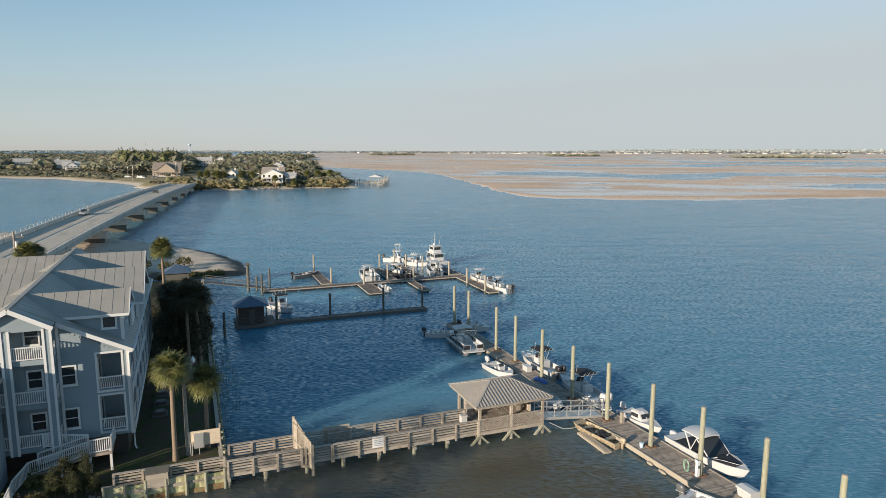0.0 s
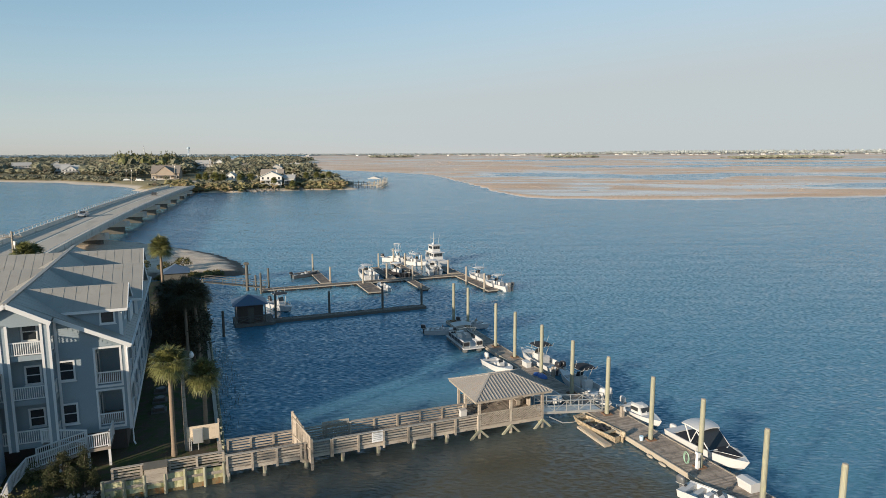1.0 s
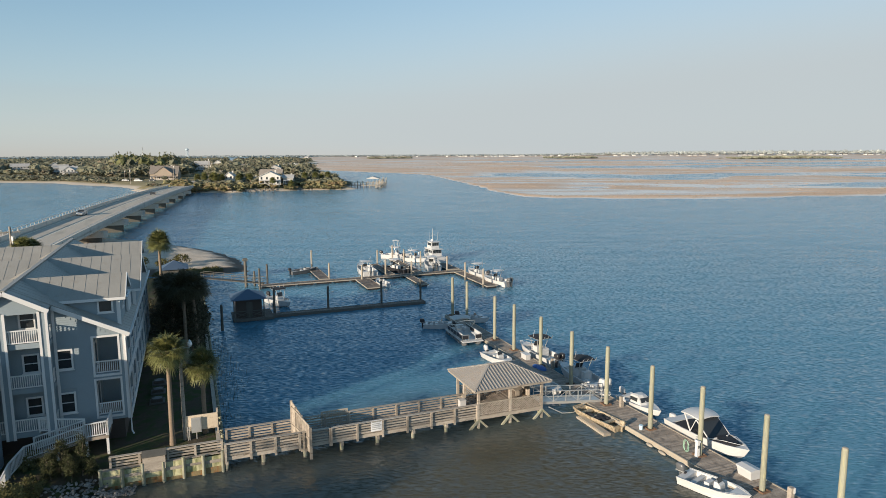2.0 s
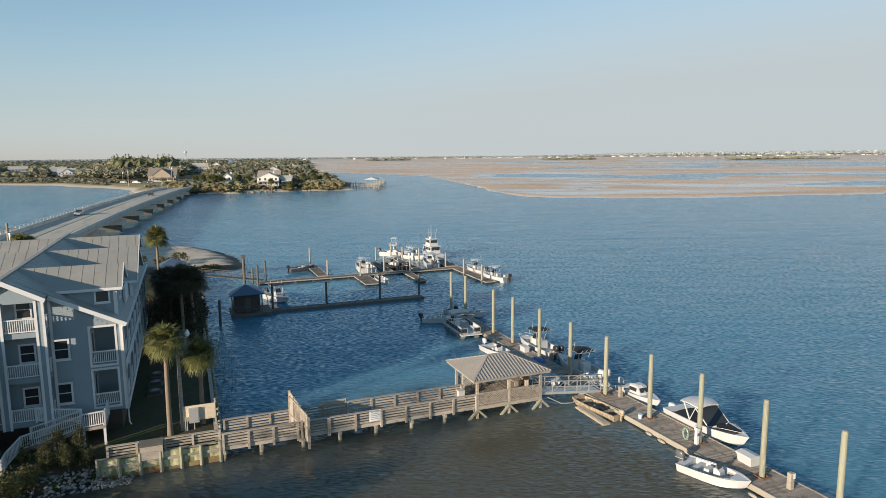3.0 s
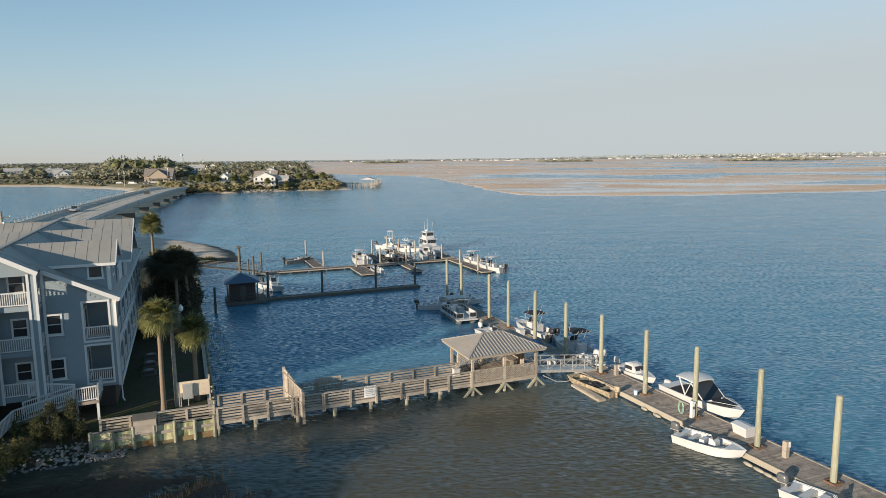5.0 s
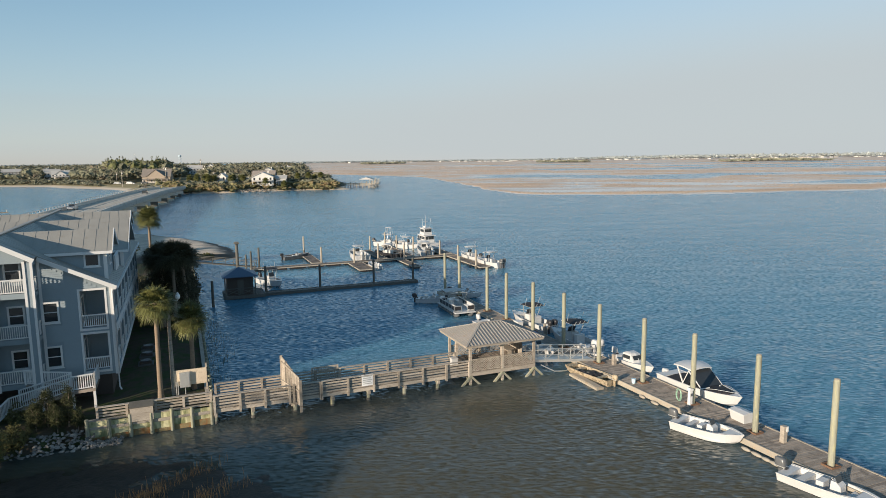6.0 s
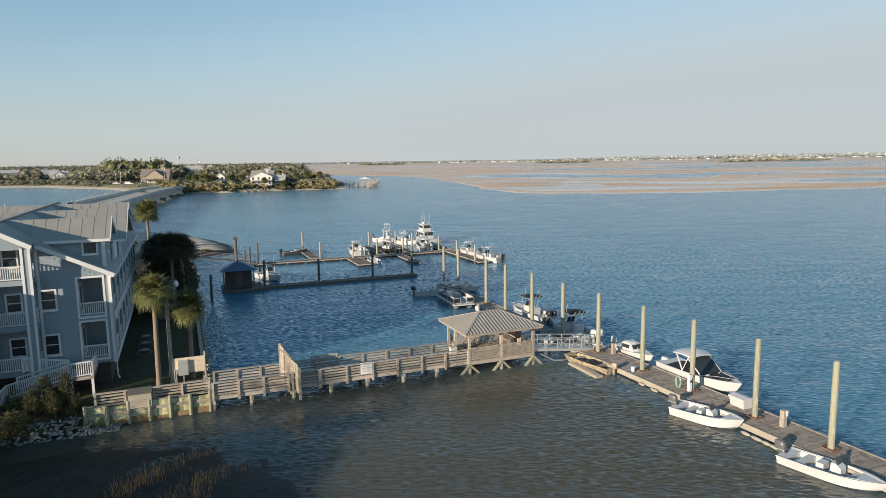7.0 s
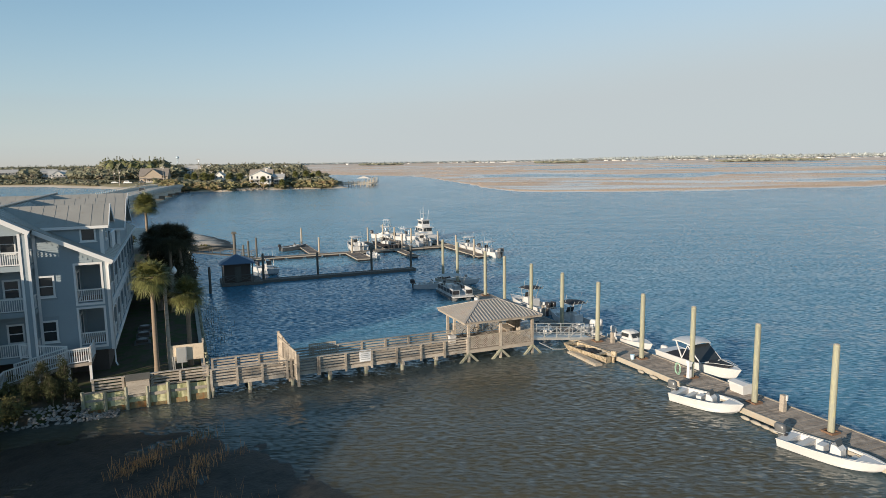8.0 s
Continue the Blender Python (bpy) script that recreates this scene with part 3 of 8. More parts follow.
def window(parent, axis, c, side, a0, a1, z0, z1, label="white-framed sash window", bars=1, sunk=True):
    """A framed sash window whose outer face stands at c, facing side (+1 or -1) along the wall's normal."""
    def bx(a, b, lo, hi, d0, d1):
        d0, d1 = sorted((c + side * d0, c + side * d1))
        return ((a, d0, lo), (b, d1, hi)) if axis == "u" else ((d0, a, lo), (d1, b, hi))

    back, glass0, glass1 = (-0.1, -0.09, -0.055) if sunk else (0.002, 0.004, 0.02)
    w = part("window", Shape(), TRIM, parent, label)
    f = Shape()
    for a, b, lo, hi in ((a0, a1, z1 - 0.12, z1), (a0, a1, z0, z0 + 0.12), (a0, a0 + 0.12, z0 + 0.12, z1 - 0.12), (a1 - 0.12, a1, z0 + 0.12, z1 - 0.12)):
        f.box(*bx(a, b, lo, hi, back, 0.05))
    part("window_frame", f, TRIM, w)
    s = Shape()
    for k in range(bars):
        zm = z0 + (z1 - z0) * (k + 1) / (bars + 1)
        s.box(*bx(a0 + 0.12, a1 - 0.12, zm - 0.03, zm + 0.03, glass1, glass1 + 0.02))
    part("sash_bar", s, TRIM, w)
    part("pane", Shape().box(*bx(a0 + 0.1, a1 - 0.1, z0 + 0.1, z1 - 0.1, glass0, glass1)), GLASS, w, "dark reflecting glass")
    part("window_sill", Shape().box(*bx(a0 - 0.06, a1 + 0.06, z0 - 0.05, z0, 0.002, 0.09)), TRIM, w)
    return w


def railing(parent, p, q, h=0.95, label="white baluster railing", material=None, post=True, gap=0.13, split=False):
    """A baluster railing between two points, its foot on them; split makes every baluster a piece of its own."""
    p, q = Vector(p), Vector(q)
    L = (q - p).length
    s, bars = Shape(), []
    up = Vector((0, 0, 1))
    s.beam(p + up * (h - 0.04), q + up * (h - 0.04), 0.09, 0.08)
    s.beam(p + up * 0.12, q + up * 0.12, 0.06, 0.07)
    n = max(2, round(L / gap))
    for k in range(1, n):
        c = p + (q - p) * k / n
        if split:
            bars.append(c)
        else:
            s.cbox((c.x, c.y, c.z + h / 2 + 0.03), (0.045, 0.045, h - 0.2))
    if post:
        for c in (p, q):
            s.cbox((c.x, c.y, c.z + h / 2), (0.11, 0.11, h))
    rail = part("railing", s, material or TRIM, parent, label)
    if bars:
        me = Shape().cbox((0, 0, 0), (0.045, 0.045, h - 0.2)).mesh("baluster", material or TRIM)
        off = Vector(ORIGIN.get(parent.name, (0, 0, 0)))
        for c in bars:
            ob = new("baluster", me)
            ob.parent = rail
            ob.matrix_basis = Matrix.Translation(c + up * (h / 2 + 0.03) - off)
    return rail


def lap_boards(parent, axis, c, side, a0, a1, z0, z1, holes, rake=None, course=0.16):
    """Overlapping siding boards on a wall face at c: each leans out at its foot; rake(z) gives the far end under a sloping roof."""
    s = Shape()
    z = z0
    while z < z1 - 0.02:
        top = min(z + course, z1)
        end = min(a1, rake(top)) if rake else a1
        cuts = sorted((h[0] - 0.12, h[1] + 0.12) for h in holes if h[2] - 0.14 < top and h[3] + 0.14 > z)
        a = a0
        for p, q in cuts + [(end, end)]:
            p = min(p, end)
            if p - a > 0.05:
                o0, o1, o2 = c + side * 0.002, c + side * 0.036, c + side * 0.004
                prof = [(o0, z + 0.012), (o1, z), (o2, top), (o0, top)]
                if axis == "u":
                    s.prism([(a, o, zz) for o, zz in prof], (p - a, 0, 0))
                else:
                    s.prism([(o, a, zz) for o, zz in prof], (0, p - a, 0))
            a = max(a, q)
        z += course
    ob = part("lap_board", s, SIDING, parent)
    ob["kind"] = "stuff"
    return ob


# front wall with the corner porch openings
front_holes = [(-8.1, -6.55, 6.62, 9.3), (-8.1, -6.55, 3.5, 6.15)]
wins = [(-10.5, -9.43, 7.18, 8.70), (-10.5, -9.46, 3.96, 5.54)]
w = holed(Shape(), "u", VF, 0.25, BU1, UR, 3.1, EZ, front_holes + wins)
w.prism([(BU1, VF, EZ), (UR, VF, EZ), (BU1, VF, EZ + (UR - BU1) * SL)], (0, 0.25, 0))
fw = part("front_wall", w, SIDING, house, "blue-grey lap siding")
lap_boards(fw, "u", VF, -1, BU1 + 0.19, UR - 0.23, 3.1, EZ + 2.2, front_holes + wins, lambda z: UR - 0.23 - max(0.0, z - EZ + 0.3) / SL)
for a in wins:
    window(house, "u", VF, -1, *a)
# open void under the floor: its shade is put in as a dark box
part("skirting", Shape().box((UL + 0.3, VF + 0.3, 1.2), (UR - 0.5, VB - 0.3, 3.1)), DARKBROWN, house, "solid dark block for the shaded void under the raised floor")
for s_, (a, b, lo, hi) in enumerate(front_holes):
    f = Shape()
    f.box((a - 0.14, VF - 0.05, lo - 0.05), (a, VF + 0.27, hi + 0.14)).box((b, VF - 0.05, lo - 0.05), (b + 0.14, VF + 0.27, hi + 0.14)).box((a, VF - 0.05, hi), (b, VF + 0.27, hi + 0.14)).box((a - 0.14, VF - 0.06, lo - 0.2), (b + 0.14, VF + 0.27, lo - 0.05))
    part("opening_trim", f, TRIM, house)
    railing(house, (a, VF + 0.1, lo - 0.03), (b, VF + 0.1, lo - 0.03), post=False, split=True)
part("corner_board", Shape().box((UR - 0.22, VF - 0.06, 3.05), (UR + 0.06, VF - 0.003, EZ)).box((UR + 0.003, VF - 0.06, 3.05), (UR + 0.06, VF + 0.25, EZ)), TRIM, house)
part("corner_board", Shape().box((BU1 + 0.003, VF - 0.06, 3.05), (BU1 + 0.18, VF - 0.003, 11.6)), TRIM, house)
part("downspout", Shape().tube([(UR + 0.05, VF - 0.16, 9.4), (UR - 0.02, VF - 0.12, 9.1), (UR - 0.02, VF - 0.12, 2.1), (UR + 0.1, VF - 0.3, 1.9)], 0.055, 8), TRIM, house, "white downspout")

# side gallery along the basin: porches on three floors
NB = 8
bay = (VB - VF) / NB
side_holes = []
for k in range(NB):
    v0, v1 = VF + k * bay + 0.42, VF + (k + 1) * bay - 0.42
    side_holes += [(v0, v1, 3.5, 5.95), (v0, v1, 6.62, 9.05)]
w = holed(Shape(), "v", UR - 0.25, 0.25, VF + 0.25, VB, 3.1, EZ, side_holes)
sw = part("side_wall", w, SIDING, house, "blue-grey side wall with rows of porch openings")
lap_boards(sw, "v", UR, 1, VF + 0.26, VB - 0.02, 6.2, EZ - 0.25, side_holes)
for k, (v0, v1, lo, hi) in enumerate(side_holes):
    f = Shape()
    if lo < 5:
        n = 10
        arch = [(UR - 0.24, v0, hi + 0.02), (UR - 0.24, v1, hi + 0.02)] + [(UR - 0.24, (v0 + v1) / 2 + (v1 - v0) / 2 * math.cos(math.pi * i / n), hi - 0.42 + 0.4 * math.sin(math.pi * i / n)) for i in range(n + 1)]
        f.prism(arch, (0.27, 0, 0))
    f.box((UR - 0.02, v0 - 0.12, lo - 0.05), (UR + 0.04, v0, hi)).box((UR - 0.02, v1, lo - 0.05), (UR + 0.04, v1 + 0.12, hi)).box((UR - 0.02, v0 - 0.12, hi), (UR + 0.04, v1 + 0.12, hi + 0.14))
    part("opening_trim", f, TRIM, house)
    part("floor_band", Shape().box((UR + 0.003, v0 - 0.41, lo - 0.42), (UR + 0.05, v1 + 0.41, lo - 0.04)), TRIM, house)
    railing(house, (UR - 0.08, v0, lo - 0.03), (UR - 0.08, v1, lo - 0.03), post=False)
    if k % 2 == 0:
        part("porch_divider", Shape().box((UR - 2.1, v1 + 0.3, 3.1), (UR - 0.25, v1 + 0.45, EZ - 0.1)), SIDING, house)
w = Shape()
for z in (3.4, 6.5):
    w.box((UR - 2.2, VF + 0.25, z - 0.25), (UR - 0.25, VB, z))
part("porch_floor", w, WOODDECK, house)
part("porch_ceiling", Shape().box((UR - 2.2, VF + 0.25, EZ - 0.25), (UR - 0.25, VB, EZ - 0.1)), TRIM, house)
part("inner_wall", Shape().box((UR - 2.4, VF + 0.25, 3.1), (UR - 2.2, VB, EZ)), SIDING, house)
for k in range(NB):
    for z in (3.5, 6.6):
        window(house, "v", UR - 2.2, 1, VF + k * bay + 0.9, VF + k * bay + 2.3, z, z + 2.1, "glazed porch door", 0, False)
part("core_wall", Shape().box((UL, VF + 0.3, 3.1), (UR - 2.41, VB - 0.01, EZ - 0.02)), SIDING, house)

# projecting front bay with recessed balconies, open to the front and the side
w = Shape()
w.box((BU1 - 0.5, BV, 3.0), (BU1, BV + 0.3, 11.9)).box((BU0, BV, 3.0), (BU0 + 0.5, BV + 0.3, 11.9))
w.box((-13.5, BV, 3.0), (-13.1, BV + 0.3, 11.85))
w.prism([(BU0, BV, 11.7), (BU1, BV, 11.7), (BU1, BV, 12.0), (RU, BV, RZ - 0.1), (BU0, BV, 12.0)], (0, 0.3, 0))
part("bay_wall", w, SIDING, house, "projecting bay of pale siding")
w = Shape()
for u in (BU1 - 0.12, BU1 - 0.56, -13.12, -13.56, BU0, BU0 + 0.44):
    w.box((u - 0.03, BV - 0.05, 3.0), (u + 0.13, BV - 0.003, 11.8))
part("bay_trim", w, TRIM, house)
for z in FLOORS:
    part("balcony_floor", Shape().box((BU0 + 0.02, BV + 0.222, z - 0.3), (BU1 - 0.02, VF + 0.24, z)), SIDING, house)
for z in FLOORS:
    for a, b in ((BU1 - 0.5, -13.1), (-13.5, BU0 + 0.5)):
        railing(house, (b, BV + 0.1, z), (a, BV + 0.1, z), 1.0, post=False, split=True)
    railing(house, (BU1 - 0.08, BV + 0.3, z), (BU1 - 0.08, VF, z), 1.0, post=False)
    part("balcony_fascia", Shape().box((BU0 + 0.5, BV + 0.16, z - 0.34), (BU1 - 0.5, BV + 0.22, z + 0.02)), SIDING, house)
bb = part("bay_back_wall", Shape().box((BU0, VF + 0.02, 3.0), (BU1 - 0.01, VF + 0.28, 11.9)), SIDING, house)
for z in FLOORS:
    window(house, "u", VF + 0.02, -1, -12.52, -11.48, z + 0.72, z + 2.1, sunk=False)
part("bay_side_head", Shape().box((BU1 - 0.14, BV + 0.3, 11.5), (BU1, VF, 12.0)), SIDING, house)
lap_boards(bb, "u", VF + 0.02, -1, BU0 + 0.05, BU1 - 0.15, 3.1, 11.6, [(-12.52, -11.48, z + 0.72, z + 2.1) for z in FLOORS] + [(-11.4, -10.72, 9.64, 11.7)])
d = part("door", Shape().box((-11.4, VF - 0.05, 9.64), (-10.72, VF + 0.01, 11.7)), TRIM, house, "white half-glazed balcony door")
part("pane", Shape().box((-11.27, VF - 0.065, 10.3), (-10.85, VF - 0.052, 11.55)), GLASS, d)
part("left_wall", Shape().box((UL, VF, 3.1), (BU0, VF + 0.25, EZ)).prism([(BU0, VF, EZ), (UL, VF, EZ), (BU0, VF, EZ + (BU0 - UL) * SL)], (0, 0.25, 0)), SIDING, house)
st = part("stair_tower", Shape().box((-19.0, -0.6, 1.2), (-13.9, BV - 0.01, 8.6)), SIDING, house, "lower stair wing of dark siding")
lap_boards(st, "v", -13.9, 1, -0.58, BV - 0.03, 1.3, 8.5, [])
lap_boards(st, "u", -0.6, -1, -18.9, -13.92, 1.3, 8.5, [])
part("stair_roof", Shape().prism([(-19.4, -1.0, 8.6), (-13.5, -1.0, 8.6), (-16.4, -1.0, 10.1)], (0, 4.2, 0)), ROOF, house)


def roof_plane(parent, a, b, c, d, thick=0.12, seam=0.78, label="grey standing-seam metal roof", name="roof"):
    """A metal roof plane: a to b along the eaves, d to c along the ridge, with raised seams from eaves to ridge."""
    a, b, c, d = (Vector(p) for p in (a, b, c, d))
    nrm = (b - a).cross(d - a).normalized()
    if nrm.z < 0:
        nrm = -nrm
    s = Shape().prism([tuple(p) for p in (a, b, c, d)], tuple(-nrm * thick))
    r = part(name, s, ROOF, parent, label)
    e = (b - a).normalized()
    up = nrm.cross(e)
    up = up if up.z > 0 else -up
    L, rise, s0, s1 = (b - a).length, (d - a).dot(up), (d - a).dot(e), (c - a).dot(e)
    x = min(0.0, s0) + seam / 2
    while x < max(L, s1):
        lo, hi = 0.0, rise
        if x < s0:
            hi = min(hi, rise * x / s0)
        if x < 0 and s0 < 0:
            lo = max(lo, rise * x / s0)
        if x > s1:
            hi = min(hi, rise * (L - x) / (L - s1))
        if x > L and s1 > L:
            lo = max(lo, rise * (x - L) / (s1 - L))
        if hi - lo > 0.25:
            p = a + e * x + nrm * 0.006
            part("roof_seam", Shape().beam(p + up * lo, p + up * hi, 0.03, 0.02), ROOF, r)
        x += seam
    return r


OV = 0.35
roof_plane(house, (UR + 0.28, VF - OV, EZ - 0.02), (UR + 0.28, VB + OV, EZ - 0.02), (RU, VB + OV, RZ), (RU, VF - OV, RZ))
roof_plane(house, (UL - 0.28, VF - OV, EZ - 0.02), (UL - 0.28, VB + OV, EZ - 0.02), (RU, VB + OV, RZ), (RU, VF - OV, RZ))
roof_plane(house, (BU1 + 0.12, BV - 0.35, 11.98), (BU1 + 0.12, VF - OV - 0.002, 11.98), (RU, VF - OV - 0.002, RZ + 0.01), (RU, BV - 0.35, RZ + 0.01))
roof_plane(house, (BU0 - 0.12, BV - 0.35, 11.98), (BU0 - 0.12, VF - OV - 0.002, 11.98), (RU, VF - OV - 0.002, RZ + 0.01), (RU, BV - 0.35, RZ + 0.01))
part("ridge_cap", Shape().beam((RU, BV - 0.36, RZ + 0.04), (RU, VB + OV, RZ + 0.04), 0.3, 0.08), ROOF, house)
f = Shape()
f.beam((BU1 + 0.1, VF - OV - 0.03, 12.0 - 0.2), (UR + 0.3, VF - OV - 0.03, EZ - 0.12), 0.06, 0.28)
part("fascia", f, TRIM, house, "white rake board")
f = Shape().beam((BU1 + 0.16, BV - 0.39, 11.84), (RU, BV - 0.39, RZ - 0.1), 0.06, 0.3).beam((BU0 - 0.16, BV - 0.39, 11.84), (RU, BV - 0.39, RZ - 0.1), 0.06, 0.3)
part("fascia", f, TRIM, house, "white rake board")
part("gutter", Shape().box((UR + 0.26, VF - OV, EZ - 0.2), (UR + 0.4, VB + OV, EZ - 0.06)), TRIM, house, "white gutter")
part("soffit", Shape().box((UR, VF - OV, EZ - 0.24), (UR + 0.26, VB + OV, EZ - 0.19)), TRIM, house)


def dormer(v_ridge, half, u_face, zr, ze, win=True, side=1):
    """A gabled dormer whose ridge runs out to one side; the front and back slopes meet the main roof."""
    def fu(u):
        return RU + side * (u - RU)

    uo = u_face + 0.45
    for s in (-1, 1):
        ve = v_ridge + s * (half + 0.3)
        zc = ze
        ui = RU + (RZ - zc) / SL  # where the eaves meet the main roof
        roof_plane(house, (fu(ui), ve, zc), (fu(uo), ve, zc), (fu(uo), v_ridge, zr), (fu(RU + (RZ - zr) / SL), v_ridge, zr))
        part("fascia", Shape().beam((fu(ui + 0.1), ve, zc - 0.1), (fu(uo), ve, zc - 0.1), 0.05, 0.2), TRIM, house)
        part("fascia", Shape().beam((fu(uo + 0.02), ve, zc - 0.08), (fu(uo + 0.02), v_ridge, zr - 0.08), 0.05, 0.24), TRIM, house)
        vw = v_ridge + s * half
        lo = RZ - (u_face - RU) * SL
        part("dormer_cheek", Shape().prism([(fu(u_face), vw, lo - 0.2), (fu(u_face), vw, ze - 0.05), (fu(RU + (RZ - ze) / SL - 0.3), vw, ze - 0.05)], (0, -s * 0.15, 0)), SIDING, house)
    lo = RZ - (u_face - RU) * SL - 0.3
    part("dormer_face", Shape().prism([(fu(u_face), v_ridge - half, lo), (fu(u_face), v_ridge + half, lo), (fu(u_face), v_ridge + half, ze), (fu(u_face), v_ridge, zr - 0.12), (fu(u_face), v_ridge - half, ze)], (-0.15 * side, 0, 0)), SIDING, house)
    if side > 0:
        part("corner_board", Shape().box((u_face - 0.2, v_ridge - half - 0.05, lo), (u_face + 0.05, v_ridge - half - 0.003, ze)), TRIM, house)
    if win:
        window(house, "v", fu(u_face), side, v_ridge - 0.55, v_ridge + 0.55, ze - 1.25, ze - 0.1, sunk=False)


for side in (1, -1):
    dormer(7.8, 2.1, -6.35, 13.36, 11.95, True, side)
    dormer(27.2, 2.1, -6.35, 13.36, 11.95, True, side)
    dormer(17.5, 4.2, -5.85, 13.36, 11.05, False, side)
window(house, "u", 5.7, -1, -7.8, -6.76, 10.8, 11.8, "small white-framed dormer window", 0, False)
for v0, v1 in ((10.2, 13.0), (22.0, 24.8)):
    b = Shape().box((UR - 0.3, v0, 9.55), (UR - 0.15, v1, 10.95)).box((UR - 1.9, v0, 9.6), (UR - 0.3, v1, 9.75))
    part("roof_balcony", b, TRIM, house, "white solid roof balcony parapet")
part("vent_pipe", Shape().tube([(-10.5, 11.6, 12.0), (-10.5, 11.6, 12.45)], 0.06, 8), TRIM, house)
part("vent_pipe", Shape().tube([(-10.9, 22.6, 12.2), (-10.9, 22.6, 12.65)], 0.06, 8), TRIM, house)

# ---- switchback access ramp in front of the house ----
ramp = site_thing("access_ramp", "switchback wooden access ramp with white railings", "ramp", -10, 3, 1.4)


def ramp_run(p, q, v0, v1):
    s = Shape()
    s.prism([(p[0], v0, p[1]), (q[0], v0, q[1]), (q[0], v0, q[1] - 0.2), (p[0], v0, p[1] - 0.2)], (0, v1 - v0, 0))
    return part("ramp_floor", s, WOODDECK, ramp)


ramp_run((-12.4, 1.95), (-8.7, 2.85), 2.1, 3.1)
ramp_run((-8.7, 2.85), (-7.3, 2.9), 2.1, 4.3)
ramp_run((-11.6, 3.35), (-8.7, 2.87), 3.2, 4.3)
railing(ramp, (-12.4, 2.12, 1.95), (-8.7, 2.12, 2.85), 1.0, split=True)
railing(ramp, (-8.7, 2.12, 2.85), (-7.35, 2.2, 2.9), 1.05, split=True)
railing(ramp, (-7.35, 2.2, 2.9), (-7.3, 4.2, 2.9), 1.05, split=True)
railing(ramp, (-12.0, 3.15, 2.1), (-8.9, 3.15, 2.85), 1.0, split=True)
railing(ramp, (-11.6, 3.25, 3.35), (-8.9, 3.25, 2.9), 1.0, split=True)
railing(ramp, (-12.4, 2.12, 1.95), (-13.0, 0.6, 1.55), 1.0, split=True)
railing(ramp, (-13.0, 0.6, 1.55), (-13.1, -1.3, 1.3), 1.0, split=True)
for u in (-12.3, -10.5, -8.7, -7.4):
    part("ramp_post", Shape().box((u - 0.08, 2.15, 0.9), (u + 0.08, 2.3, 1.9 + 0.24 * (u + 12.3))), TRIM, ramp)

# ---- the pier ----
STAND = (0.1, 0.33, -0.22)
pier = site_thing("pier", "weathered timber pier with slatted railings on piles", "pier", 0, 1, 0)
PZ, PF, PB, PL = 1.28, -0.12, 2.35, 19.3  # deck, front and back rails, length


def planks(x0, x1, y0, y1, z, along="x", width=0.16, gap=0.024, thick=0.05):
    """Deck boards laid side by side along x (or y), as one mesh of loose islands."""
    s = Shape()
    n = int((x1 - x0 if along == "x" else y1 - y0) / width)
    rng = random.Random(int(x0 * 7 + y1 * 13))
    for k in range(n):
        dz = rng.uniform(-0.008, 0.008)
        e0, e1 = rng.uniform(0, 0.03), rng.uniform(0, 0.03)
        if along == "x":
            s.box((x0 + k * width + gap, y0 + e0, z - thick), (x0 + (k + 1) * width, y1 - e1, z + dz))
        else:
            s.box((x0 + e0, y0 + k * width + gap, z - thick), (x1 - e1, y0 + (k + 1) * width, z + dz))
    return s


ob = part("decking", planks(0.0, PL, PF, PB, PZ), WOODDECK, pier, "grey weathered deck boards")
ob["kind"] = "stuff"
for v in (PF, PB, 1.1):
    part("joist", Shape().box((0, v - 0.06, PZ - 0.3), (PL, v + 0.06, PZ - 0.052)), WOOD, pier)


def slat_rail(parent, u0, u1, v, z, gap=1.95, slats=4, h=0.95):
    """Square posts on the water side, horizontal boards behind them and a flat cap."""
    n = max(1, round((u1 - u0) / gap))
    rng = random.Random(int(u0 * 31 + v * 17))
    for k in range(n + 1):
        u = u0 + (u1 - u0) * k / n
        part("rail_post", Shape().box((u - 0.075, v - 0.22, z - 0.42), (u + 0.075, v - 0.105, z + h - 0.03)), WOOD, parent)
    for k in range(n):
        a, b = u0 + (u1 - u0) * k / n, u0 + (u1 - u0) * (k + 1) / n
        for i in range(slats):
            zz = z + 0.1 + i * (h - 0.12) / slats + rng.uniform(-0.012, 0.012)
            part("rail_board", Shape().beam((a + 0.005, v - 0.08, zz), (b - 0.005, v - 0.08, zz + rng.uniform(-0.012, 0.012)), 0.04, 0.12), WOOD, parent)
    part("rail_cap", Shape().box((u0 - 0.08, v - 0.24, z + h - 0.03), (u1 + 0.08, v + 0.02, z + h + 0.015)), WOOD, parent)


slat_rail(pier, 0.1, 5.2, PF, PZ)
slat_rail(pier, 7.5, PL, PF, PZ)
slat_rail(pier, 5.5, 7.4, PF, PZ, 1.9)
slat_rail(pier, 0.3, 5.2, PB + 0.1, PZ)
slat_rail(pier, 5.6, PL - 0.2, PB + 0.1, PZ)
for u in (0.15, 2.65, 5.6, 8.3, 11.05, 13.9, 16.65):
    for v in (PF + 0.05, PB - 0.1):
        sp_ = part("support_post", Shape().tube([(u, v, -2), (u, v, PZ - 0.3)], [0.16, 0.15], 10), PILE, pier)
        part("wet_foot", Shape().tube([(u, v, -0.6), (u, v, 0.36 + 0.06 * math.sin(u * 3 + v))], 0.168, 10), DARKTONE, sp_, "dark wet foot with barnacles")
    part("cross_beam", Shape().box((u - 0.09, PF - 0.25, PZ - 0.55), (u + 0.09, PB + 0.2, PZ - 0.302)), WOOD, pier)
